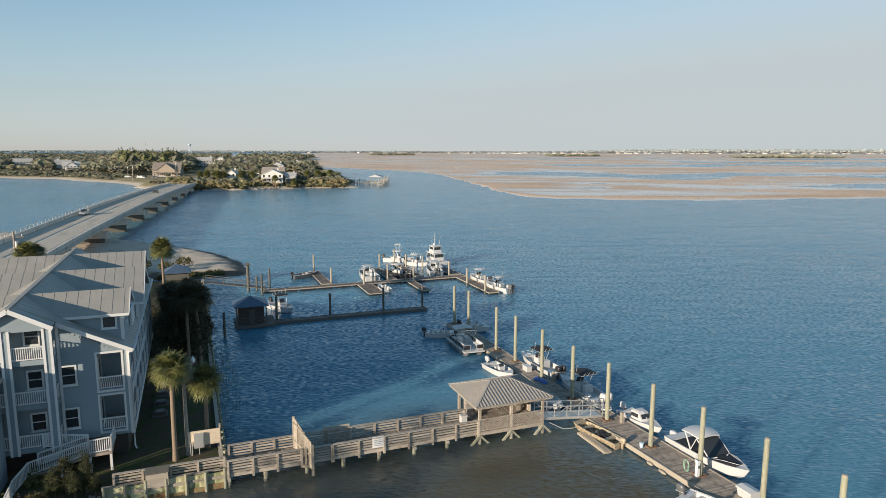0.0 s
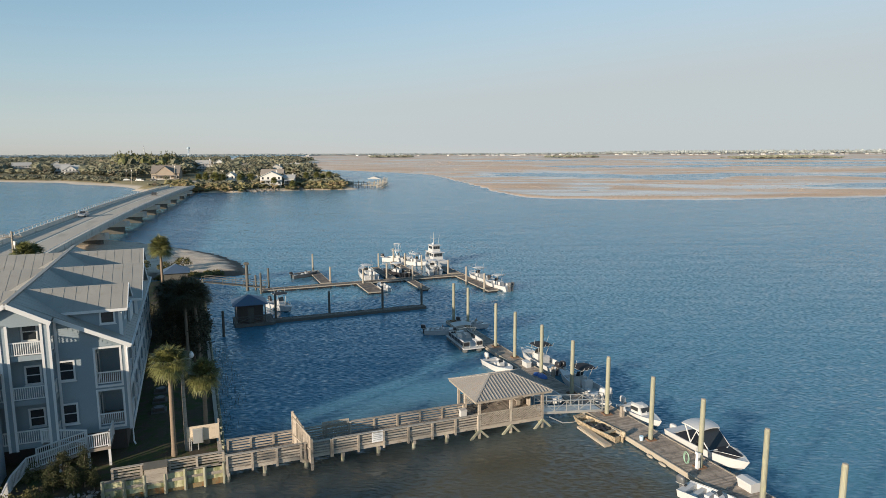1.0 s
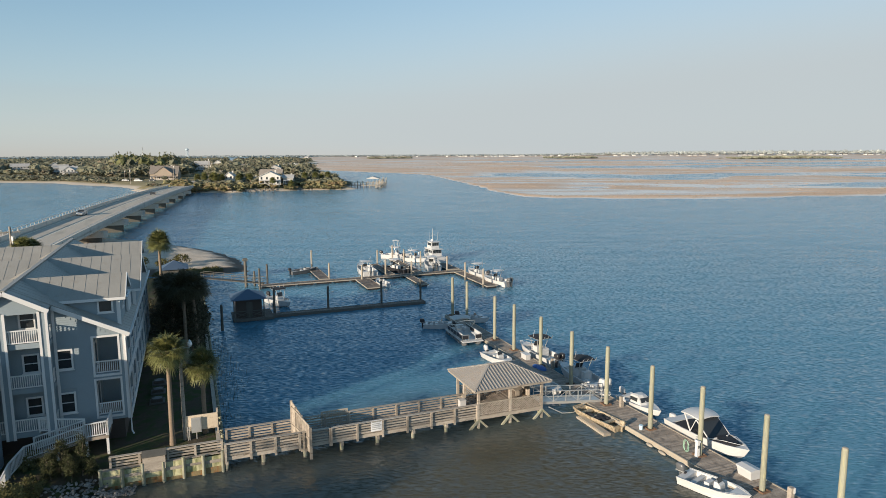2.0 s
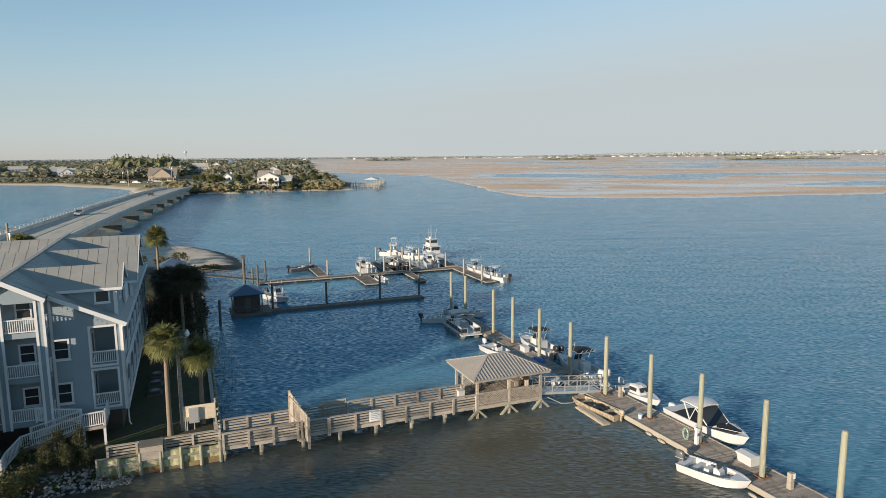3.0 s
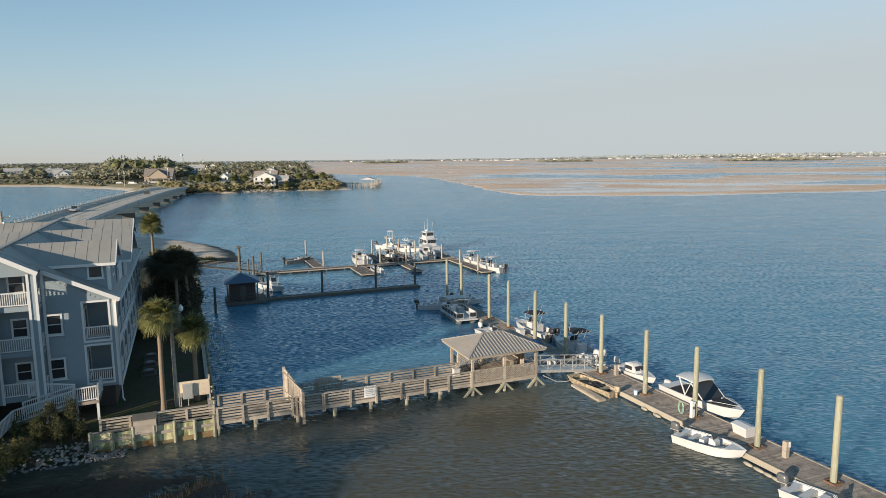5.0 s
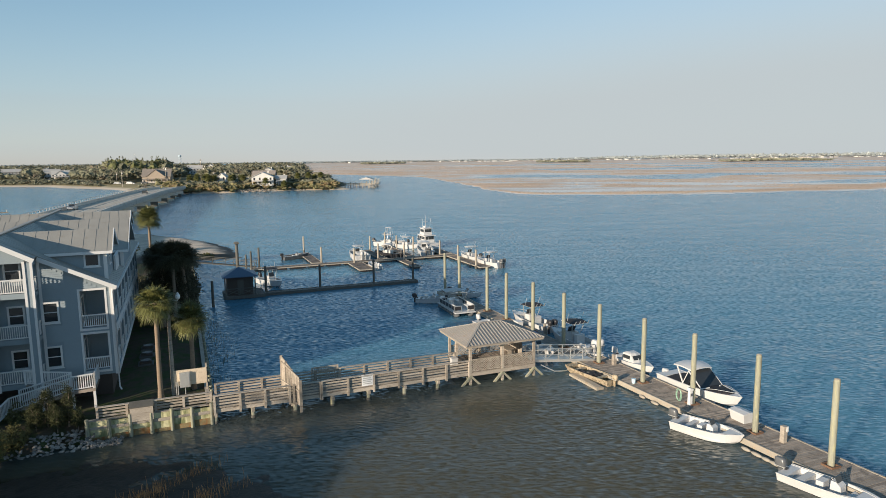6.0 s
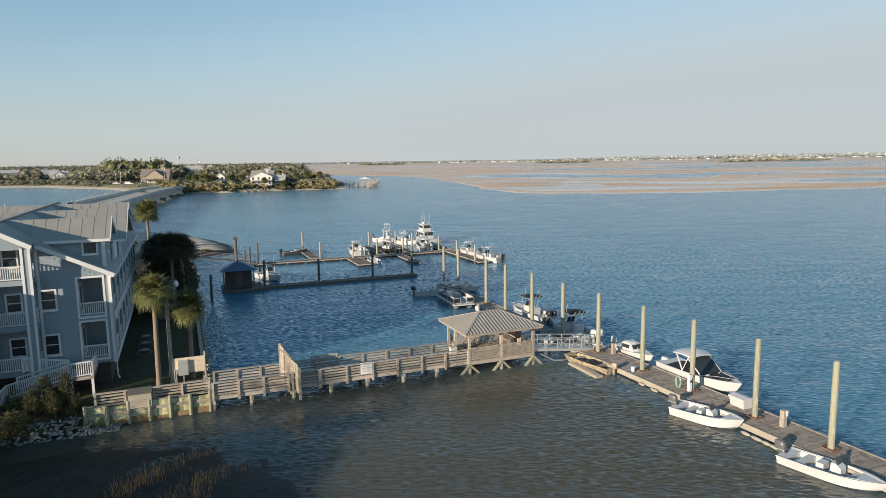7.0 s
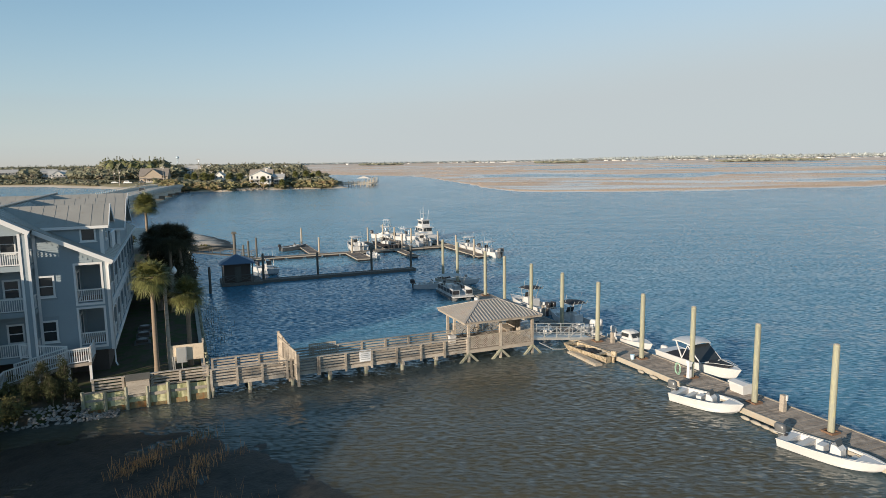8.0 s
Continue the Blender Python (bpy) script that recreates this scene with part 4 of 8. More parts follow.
gate = part("gate_panel", Shape(), WOOD, pier, "tall boarded gate screen with a slanted top")
def gate_u(v):
    return 5.05 + 0.27 * (2.1 - v)


def gate_top(v):
    return 2.72 + 0.34 * (v + 0.9)


for k in range(16):
    v = -0.9 + 0.2 * k
    if 0.55 < v < 1.4:
        continue
    top = gate_top(v)
    p_, q_ = (gate_u(v), v), (gate_u(v + 0.19), v + 0.19)
    part("gate_board", Shape().prism([(*p_, 0.8), (*q_, 0.8), (*q_, top + 0.04), (*p_, top)], (0.06, 0.016, 0)), WOOD, gate)
part("gate_door", Shape().prism([(gate_u(0.6), 0.6, 1.35), (gate_u(1.34), 1.34, 1.35), (gate_u(1.34), 1.34, gate_top(1.34)), (gate_u(0.6), 0.6, gate_top(0.6))], (0.045, 0.012, 0)), WOOD, gate, "boarded gate door")
for v, zt in ((0.52, gate_top(0.5)), (1.42, gate_top(1.4)), (-0.95, 2.75), (2.2, 3.8)):
    part("gate_post", Shape().box((gate_u(v) - 0.08, v - 0.06, 0.4), (gate_u(v) + 0.1, v + 0.06, zt)), WOOD, gate)
for zz in (1.9, 3.36):
    part("gate_brace", Shape().beam((gate_u(-0.9) - 0.05, -0.9, min(zz, 2.9)), (gate_u(2.15) - 0.05, 2.15, zz), 0.05, 0.1), WOOD, gate)
SIGNW = mat("white_sign_board", (0.840, 0.840, 0.840), 0.5, var=0.08, bump=0.0)
BARS = mat("dark_sign_lines", (0.42, 0.43, 0.42), 0.6, var=0.1, bump=0.0)
sg = site_thing("sign", "small white notice board fixed to the pier railing", "sign", 10.95, PF - 0.16, 1.45)
part("board", Shape().box((10.5, PF - 0.2, 1.42), (11.4, PF - 0.17, 2.28)), SIGNW, sg)
for k in range(5):
    part("text_bar", Shape().box((10.6, PF - 0.208, 2.12 - k * 0.14), (11.3 - 0.12 * (k % 2), PF - 0.202, 2.17 - k * 0.14)), BARS, sg)
lt = site_thing("lattice_panel", "dark lattice panel on the pier's back railing", "panel", 8.2, PB + 0.15, 1.3)
s = Shape()
for k in range(14):
    s.box((7.35 + k * 0.14, PB - 0.02, 1.3), (7.39 + k * 0.14, PB, 2.42))
for k in range(9):
    s.box((7.3, PB - 0.04, 1.32 + k * 0.13), (9.3, PB - 0.022, 1.36 + k * 0.13))
part("lattice", s, CREAM, lt, "pale diagonal lattice")
part("frame", Shape().box((7.25, PB - 0.05, 1.28), (7.32, PB + 0.01, 2.5)).box((9.28, PB - 0.05, 1.28), (9.35, PB + 0.01, 2.5)).box((7.32, PB - 0.05, 2.42), (9.28, PB + 0.01, 2.5)), WOOD, lt)

# ---- the pavilion at the pier's end ----
gaz = site_thing("pavilion", "open timber pavilion with a grey hipped metal roof", "pavilion", 22.2, 2.0, 0)
GU0, GU1, GV0, GV1 = 19.35, 25.25, -0.25, 4.15
ob = part("decking", planks(GU0, GU1, GV0, GV1, PZ), WOODDECK, gaz, "tan deck boards")
ob["kind"] = "stuff"
for v in (GV0, GV1):
    part("rim_joist", Shape().box((GU0, v - 0.06, PZ - 0.35), (GU1, v + 0.06, PZ - 0.052)), WOOD, gaz)
for u in (GU0, GU1):
    part("rim_joist", Shape().box((u - 0.06, GV0 + 0.06, PZ - 0.35), (u + 0.06, GV1 - 0.06, PZ - 0.052)), WOOD, gaz)
for u in (19.42, 22.25, 25.18):
    for v in (GV0 + 0.05, GV1 - 0.05):
        part("post", Shape().box((u - 0.1, v - 0.1, -1.5), (u + 0.1, v + 0.1, 3.55)), WOOD, gaz)
    for s_ in (-1, 1):
        part("brace", Shape().beam((u, GV0 - 0.05, 0.95), (u + s_ * 0.8, GV0 - 0.05, 0.15), 0.16, 0.16), PILE, gaz, "pale green treated brace")
    part("brace", Shape().beam((u, GV0 - 0.1, 0.2), (u, GV0 + 1.3, 1.0), 0.14, 0.14), PILE, gaz)
part("post", Shape().box((19.2, 2.25, PZ - 0.3), (19.38, 2.43, 3.55)), WOOD, gaz)
for v in (GV0 + 0.05, GV1 - 0.05):
    part("top_beam", Shape().box((GU0 - 0.1, v - 0.06, 3.4), (GU1 + 0.1, v + 0.06, 3.62)), WOOD, gaz)
for u in (19.42, 25.18):
    part("top_beam", Shape().box((u - 0.06, GV0 + 0.12, 3.38), (u + 0.06, GV1 - 0.12, 3.6)), WOOD, gaz)
E0, E1, F0, F1, EZ2, RZ2, RV = 18.75, 25.75, -0.95, 4.85, 3.62, 4.62, 1.95
RA, RB = 21.35, 23.15


def ribbed(parent, a, b, c, d):
    """A hip roof plane with ribs running up the slope and clipped by the hips."""
    a, b, c, d = (Vector(p) for p in (a, b, c, d))
    nrm = (b - a).cross(d - a).normalized()
    nrm = nrm if nrm.z > 0 else -nrm
    r = part("roof", Shape().prism([tuple(p) for p in (a, b, c, d)] if (c - d).length > 0.01 else [tuple(p) for p in (a, b, c)], tuple(-nrm * 0.06)), GAZROOF, parent, "grey ribbed metal roof plane")
    e = (b - a).normalized()
    up = nrm.cross(e)
    up = up if up.z > 0 else -up
    L, rise = (b - a).length, (d - a).dot(up)
    s0, s1 = (d - a).dot(e), (c - a).dot(e)
    s = Shape()
    n = int(L / 0.28)
    for k in range(1, n):
        x = L * k / n
        h = rise * min(1.0, x / s0 if s0 > 1e-6 else 1.0, (L - x) / (L - s1) if L - s1 > 1e-6 else 1.0)
        if h > 0.1:
            s.beam(a + e * x + nrm * 0.02, a + e * x + up * h + nrm * 0.02, 0.06, 0.06)
    part("roof_rib", s, GAZROOF, r)


ribbed(gaz, (E0, F0, EZ2), (E1, F0, EZ2), (RB, RV, RZ2), (RA, RV, RZ2))
ribbed(gaz, (E1, F1, EZ2), (E0, F1, EZ2), (RA, RV, RZ2), (RB, RV, RZ2))
ribbed(gaz, (E0, F1, EZ2), (E0, F0, EZ2), (RA, RV, RZ2), (RA, RV, RZ2))
ribbed(gaz, (E1, F0, EZ2), (E1, F1, EZ2), (RB, RV, RZ2), (RB, RV, RZ2))
part("ridge_cap", Shape().beam((RA - 0.05, RV, RZ2 + 0.02), (RB + 0.05, RV, RZ2 + 0.02), 0.22, 0.05), GAZROOF, gaz)
for p, q in (((E0, F0), RA), ((E0, F1), RA), ((E1, F0), RB), ((E1, F1), RB)):
    part("hip_cap", Shape().beam((p[0], p[1], EZ2 + 0.02), (q, RV, RZ2 + 0.02), 0.16, 0.05), GAZROOF, gaz)
f = Shape().box((E0 + 0.05, F0 + 0.05, EZ2 - 0.2), (E1 - 0.05, F0 + 0.1, EZ2 - 0.07)).box((E0 + 0.05, F1 - 0.1, EZ2 - 0.2), (E1 - 0.05, F1 - 0.05, EZ2 - 0.07)).box((E0 + 0.05, F0 + 0.1, EZ2 - 0.2), (E0 + 0.1, F1 - 0.1, EZ2 - 0.07)).box((E1 - 0.1, F0 + 0.1, EZ2 - 0.2), (E1 - 0.05, F1 - 0.1, EZ2 - 0.07))
part("eaves_board", f, WOOD, gaz)


def lattice(parent, p, q, z0, z1, step=0.16):
    """Crossed diagonal laths between two posts."""
    p, q = Vector(p), Vector(q)
    L, hgt = (q - p).length, z1 - z0
    d = (q - p).normalized()
    s = Shape()
    k = -hgt
    while k < L:
        for sgn in (0, 1):
            a, b = max(0, k), min(L, k + hgt)
            za, zb = z0 + (a - k), z0 + (b - k)
            if sgn:
                za, zb = z1 - (a - k), z1 - (b - k)
            if b - a > 0.03:
                pa, pb = p + d * a, p + d * b
                s.beam((pa.x, pa.y, za), (pb.x, pb.y, zb), 0.015, 0.045)
        k += step
    s.beam((p.x, p.y, z1), (q.x, q.y, z1), 0.1, 0.06)
    s.beam((p.x, p.y, z0), (q.x, q.y, z0), 0.06, 0.06)
    return part("lattice_panel", s, WOOD, parent, "crossed wooden lattice railing")


lattice(gaz, (19.5, GV0 - 0.02, 0), (22.15, GV0 - 0.02, 0), PZ + 0.08, PZ + 1.0)
lattice(gaz, (22.35, GV0 - 0.02, 0), (25.1, GV0 - 0.02, 0), PZ + 0.08, PZ + 1.0)
lattice(gaz, (19.5, GV1 + 0.02, 0), (22.15, GV1 + 0.02, 0), PZ + 0.08, PZ + 1.0)
lattice(gaz, (22.35, GV1 + 0.02, 0), (25.1, GV1 + 0.02, 0), PZ + 0.08, PZ + 1.0)
for k in range(10):
    part("screen_board", Shape().box((25.12, 1.75 + k * 0.22, PZ), (25.17, 1.95 + k * 0.22, PZ + 1.45 - 0.02 * (k % 2))), WOOD, gaz)

# ---- gangway down to the floating dock ----
STAND = (0.0, 0.25, -0.12)
gw = site_thing("gangway", "galvanised aluminium gangway sloping to the floating dock", "gangway", 28.3, 0.7, 0.5)
p0, p1, g0, g1 = 25.35, 31.4, 0.05, 1.35
zg = lambda u: 1.3 + (0.62 - 1.3) * (u - p0) / (p1 - p0)
part("tread", Shape().prism([(p0, g0, zg(p0)), (p1, g0, zg(p1)), (p1, g0, zg(p1) - 0.08), (p0, g0, zg(p0) - 0.08)], (0, g1 - g0, 0)), GALV, gw)
for v in (g0, g1):
    part("side_beam", Shape().beam((p0, v, zg(p0) - 0.02), (p1, v, zg(p1) - 0.02), 0.08, 0.22), GALV, gw)
    part("handrail", Shape().beam((p0, v, zg(p0) + 1.0), (p1, v, zg(p1) + 1.0), 0.06, 0.06).beam((p0, v, zg(p0) + 0.52), (p1, v, zg(p1) + 0.52), 0.045, 0.045), GALV, gw)
    for k in range(6):
        u = p0 + (p1 - p0) * k / 5
        part("stanchion", Shape().box((u - 0.03, v - 0.03, zg(u)), (u + 0.03, v + 0.03, zg(u) + 1.0)), GALV, gw)
        if k < 5:
            w_ = u + (p1 - p0) / 5
            part("diagonal", Shape().beam((u, v, zg(u) + 0.1), (w_, v, zg(w_) + 0.95), 0.035, 0.035) if k % 2 else Shape().beam((u, v, zg(u) + 0.95), (w_, v, zg(w_) + 0.1), 0.035, 0.035), GALV, gw)
part("hose", Shape().tube([(26.0, -0.1, 0.9), (27.2, -0.3, 0.25), (28.4, -0.25, 0.1), (29.0, -0.1, 0.45), (29.6, 0.0, 0.6)], 0.045, 6), GALV, gw, "slack pale hose under the gangway")


STAND = (0.0, 0.0, 0.0)
# ---- floating docks ----
base_part = part


def dock(u0, u1, v0, v1, z=0.45, along="v", label="floating timber dock with cream fender boards", fender=CREAM, group="", slant=0.0, deck=None, deep=0.34):
    """A floating dock: boards across its run, fender boards along the edges, floats below; slant leans its line to +u per metre of v."""
    def part(name, shape, material, parent):
        shape.v = [(p[0] + slant * (p[1] - v1), p[1], p[2]) for p in shape.v]
        return base_part(name, shape, material, parent)

    d = site_thing("floating_dock", label, "dock", (u0 + u1) / 2, (v0 + v1) / 2, 0, group)
    b = part("decking", planks(u0 + 0.06, u1 - 0.06, v0 + 0.06, v1 - 0.06, z, "y" if along == "v" else "x"), deck or WOODDECK, d)
    b["kind"] = "stuff"
    for a, c in (((u0 - 0.05, v0, z - deep), (u0 + 0.07, v1, z + 0.03)), ((u1 - 0.07, v0, z - deep), (u1 + 0.05, v1, z + 0.03)),
                 ((u0 + 0.07, v0 - 0.05, z - deep), (u1 - 0.07, v0 + 0.07, z + 0.03)), ((u0 + 0.07, v1 - 0.07, z - deep), (u1 - 0.07, v1 + 0.05, z + 0.03))):
        part("fender_board", Shape().box(a, c), fender, d)
    n = max(1, round((v1 - v0 if along == "v" else u1 - u0) / 3))
    for k in range(n):
        if along == "v":
            a, b2 = v0 + (v1 - v0) * k / n + 0.3, v0 + (v1 - v0) * (k + 1) / n - 0.3
            part("float", Shape().box((u0 + 0.15, a, -0.3), (u1 - 0.15, b2, z - 0.1)), RUBBER, d)
        else:
            a, b2 = u0 + (u1 - u0) * k / n + 0.3, u0 + (u1 - u0) * (k + 1) / n - 0.3
            part("float", Shape().box((a, v0 + 0.15, -0.3), (b2, v1 - 0.15, z - 0.1)), RUBBER, d)
    return d


def pile_thing(height, radius, material, label, collar=True):
    p = thing("mooring_pile", label, "pile", Matrix.Identity(4), "mooring piles")
    part("shaft", Shape().tube([(0, 0, -2.5), (0, 0, height - 0.1), (0, 0, height)], [radius, radius * 0.93, radius * 0.8], 12), material, p)
    part("pile_cap", Shape().tube([(0, 0, height), (0, 0, height + 0.03), (0, 0, height + 0.06)], [radius * 0.86, radius * 0.84, radius * 0.5], 12), DARKTONE if material is DARKTONE else CREAM, p, "pale worn cap")
    part("wet_foot", Shape().tube([(0, 0, -0.6), (0, 0, 0.34)], radius * 1.03, 12), DARKTONE, p, "dark wet foot")
    if collar:
        part("pile_guide", Shape().box((-0.36, -0.36, 0.46), (0.36, -0.27, 0.56)).box((-0.36, 0.27, 0.46), (0.36, 0.36, 0.56)).box((-0.36, -0.27, 0.46), (-0.27, 0.27, 0.56)).box((0.27, -0.27, 0.46), (0.36, 0.27, 0.56)), RUST, p, "rusty square pile guide")
    return p


dock(29.95, 31.75, 1.0, 33.8, label="long grey floating dock with cream fender board")
dock(29.95, 32.75, -34.0, 0.94, label="long grey floating dock with cream fender board", slant=-0.034)
tall = pile_thing(5.55, 0.19, PILE, "tall greenish timber mooring pile with pale cap")
tall.matrix_basis = at(32.1, -21.5)
for u, v in ((31.9, -16.4), (31.8, -11.0), (31.5, -6.0), (31.3, -0.5), (31.1, 4.75), (31.2, 10.6), (31.2, 16.4), (31.0, 20.8), (31.5, 30.0), (30.85, 33.3), (32.3, -26.8)):
    copy_thing(tall, at(u, v, 0, random.uniform(-4, 4)))
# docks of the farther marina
# this dock's boards and fenders carry the basin's shade in their colour
dock(3.7, 30.4, 42.9, 44.2, 0.34, "u", "narrow floating dock coloured dark for the shade", DARKTONE, deck=DARKDECK)
dock(8.9, 45.4, 63.0, 64.7, 0.42, "u", "far floating dock with cream edges", deck=DARKDECK, deep=0.12)
dock(43.3, 45.2, 48.9, 62.94, 0.42, "v", "far floating dock arm with cream edges", deck=DARKDECK, deep=0.12)
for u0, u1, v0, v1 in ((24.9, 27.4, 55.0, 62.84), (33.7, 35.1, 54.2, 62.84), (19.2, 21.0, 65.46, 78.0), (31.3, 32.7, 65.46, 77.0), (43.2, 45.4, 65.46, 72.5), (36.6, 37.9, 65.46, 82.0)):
    dock(u0, u1, v0, v1, 0.42, "v", "finger dock of the far marina", deck=DARKDECK, deep=0.12)
far_pile = pile_thing(2.9, 0.17, CREAM, "pale timber mooring pile of the far dock", False)
far_pile.matrix_basis = at(20.1, 78.2, 0.7)
for u, v in ((21.1, 66.6), (26.0, 62.7), (31.1, 65.7), (34.9, 62.4), (43.1, 66.0), (42.9, 57.0), (43.2, 50.2), (32.9, 77.5), (37.4, 82.2), (40.5, 73.5), (37.9, 76.0)):
    copy_thing(far_pile, at(u, v, random.uniform(-0.1, 0.2), 0))
# shade of the basin is put into these piles' dark colour
dark_pile = pile_thing(3.4, 0.17, DARKTONE, "timber mooring pile coloured dark for the shade", False)
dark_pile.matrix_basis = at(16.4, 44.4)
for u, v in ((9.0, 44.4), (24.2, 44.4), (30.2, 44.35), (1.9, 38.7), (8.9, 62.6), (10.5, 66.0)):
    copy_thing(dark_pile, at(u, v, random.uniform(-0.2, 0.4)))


# ---- plants ----
PALMLEAF = mat("palm_frond_green", (0.135, 0.14, 0.045), 0.5, var=0.35, scale=1.5, bump=0.0, island=0.6, spec=0.4)
PALMDEAD = mat("dry_palm_skirt", (0.24, 0.17, 0.09), 0.8, var=0.3, bump=0.0, island=0.5)
BARK = mat("palm_trunk_bark", (0.247, 0.195, 0.143), 0.9, var=0.3, scale=2, fine=10, bump=0.4, stretch=(1, 1, 3), spec=0.1)
OAKLEAF = mat("live_oak_foliage", (0.117, 0.124, 0.052), 0.6, var=0.4, scale=0.12, fine=1.5, bump=0.0, island=0.8, stain=(0.130, 0.111, 0.052), stain_at=0.6, spec=0.2)
SHRUB = mat("olive_shrub_foliage", (0.124, 0.111, 0.039), 0.6, var=0.4, scale=0.6, fine=5, bump=0.0, island=0.8, spec=0.2)
SHRUBGREEN = mat("dark_green_shrub_foliage", (0.052, 0.056, 0.023), 0.6, var=0.4, scale=0.6, fine=5, bump=0.0, island=0.8, spec=0.2)
# darker foliage that carries the house's shade in its colour
SHADELEAF = mat("shade_darkened_foliage", (0.072, 0.068, 0.038), 0.6, var=0.4, scale=0.3, fine=3, bump=0.0, island=0.7, spec=0.2)
WOODS = mat("maritime_woods_foliage", (0.163, 0.163, 0.111), 0.7, var=0.5, scale=0.05, fine=1.0, bump=0.0, island=0.7, stain=(0.169, 0.143, 0.104), stain_at=0.6, spec=0.1)
# distance haze is put into this pale grey base colour
FARWOODS = mat("haze_paled_far_woods", (0.351, 0.377, 0.364), 0.8, var=0.3, scale=0.02, fine=0.3, bump=0.0, island=0.6, spec=0.1)
SHORELEAF = mat("olive_shore_foliage", (0.180, 0.165, 0.080), 0.6, var=0.5, scale=0.12, fine=1.2, bump=0.0, island=0.8, stain=(0.27, 0.20, 0.11), stain_at=0.58, spec=0.2)
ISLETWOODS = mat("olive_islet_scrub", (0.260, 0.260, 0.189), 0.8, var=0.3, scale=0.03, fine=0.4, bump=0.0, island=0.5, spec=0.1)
REED = mat("russet_reed", (0.520, 0.280, 0.117), 0.8, var=0.3, bump=0.0, island=0.7, spec=0.1)


def palm_crown(rng, n=38, petiole=0.82, fan=1.0, leaflets=19):
    """Fan fronds of a cabbage palm: stalks that spring from one bud and bend into drooping fans."""
    s = Shape()
    for k in range(n):
        az = k * 2.399963 + rng.uniform(-0.2, 0.2)
        el = radians(84 - 122 * ((k + 0.5) / n) ** 0.9 + rng.uniform(-14, 14))
        d = Vector((math.cos(az) * math.cos(el), math.sin(az) * math.cos(el), math.sin(el)))
        side = Vector((-math.sin(az), math.cos(az), 0))
        up = side.cross(d) * -1
        tip = d * petiole * rng.uniform(0.65, 1.2) + Vector((0, 0, -0.1))
        s.beam((0, 0, 0), tip, 0.035, 0.03)
        for j in range(leaflets):
            a = radians(-95 + 190 * j / (leaflets - 1))
            e = (d * math.cos(a) + side * math.sin(a)).normalized()
            r = fan * rng.uniform(0.75, 1.05) * (1.0 - 0.25 * abs(a) / 1.7)
            w = e.cross(up).normalized() * 0.030
            m1 = tip + e * r * 0.55 + up * 0.06
            m2 = tip + e * r + Vector((0, 0, -rng.uniform(0.06, 0.34) * r)) - up * 0.02
            s.add([tip - w * 0.4, tip + w * 0.4, m1 + w, m1 - w, m2 + w * 0.25, m2 - w * 0.25], [(0, 1, 2, 3), (3, 2, 4, 5)])
    return s


def palm(u, v, z, height, seed, size=1.0, label="cabbage palm with a bare trunk and fan fronds", foliage=None):
    rng = random.Random(seed)
    t = thing("palm_tree", label, "palm", at(u, v, z, rng.uniform(0, 360)))
    bx, by = rng.uniform(-0.3, 0.3), rng.uniform(-0.3, 0.3)
    pts = [(bx * (k / 8) ** 2, by * (k / 8) ** 2, height * k / 8 - 0.1) for k in range(9)]
    part("trunk", Shape().tube(pts, [0.24] + [0.17 - 0.004 * k + 0.008 * (k % 2) for k in range(7)] + [0.2], 10), BARK, t, smooth=True)
    top = Vector(pts[-1])
    c = palm_crown(rng, 84)
    c.v = [tuple(top + Vector(p) * size) for p in c.v]
    part("crown", c, foliage or PALMLEAF, t, "green fan-shaped fronds")
    c = palm_crown(rng, 12, 0.6, 0.8, 9)
    c.v = [tuple(top + Vector((p[0] * 0.8, p[1] * 0.8, -abs(p[2]) * 0.9 - 0.15)) * size) for p in c.v]
    part("skirt", c, PALMDEAD, t, "dry hanging fronds")
    return t


def leaf_cloud(rng, rx, ry, rz, clumps, per, leaf, shell=0.55, flat=0.0):
    """Many small leaf faces in uneven clumps through an ellipsoid, denser towards its surface, with gaps."""
    s = Shape()
    for _ in range(clumps):
        d = Vector((rng.gauss(0, 1), rng.gauss(0, 1), rng.gauss(0, 1) + flat)).normalized()
        r = rng.uniform(shell, 1.0) * rng.uniform(0.82, 1.08)
        c = Vector((d.x * rx * r, d.y * ry * r, d.z * rz * r))
        cr = 0.2 * (rx + ry + rz) / 3 * rng.uniform(0.7, 1.5)
        for _ in range(per):
            p = c + Vector((rng.gauss(0, 0.6), rng.gauss(0, 0.6), rng.gauss(0, 0.5))) * cr
            a = Vector((rng.gauss(0, 1), rng.gauss(0, 1), rng.gauss(0, 0.6))).normalized()
            b = a.orthogonal().normalized()
            l = leaf * rng.uniform(0.6, 1.3)
            s.add([p - a * l * 0.5, p + b * l * 0.32, p + a * l * 0.5, p - b * l * 0.32], [(0, 1, 2, 3)])
    return s


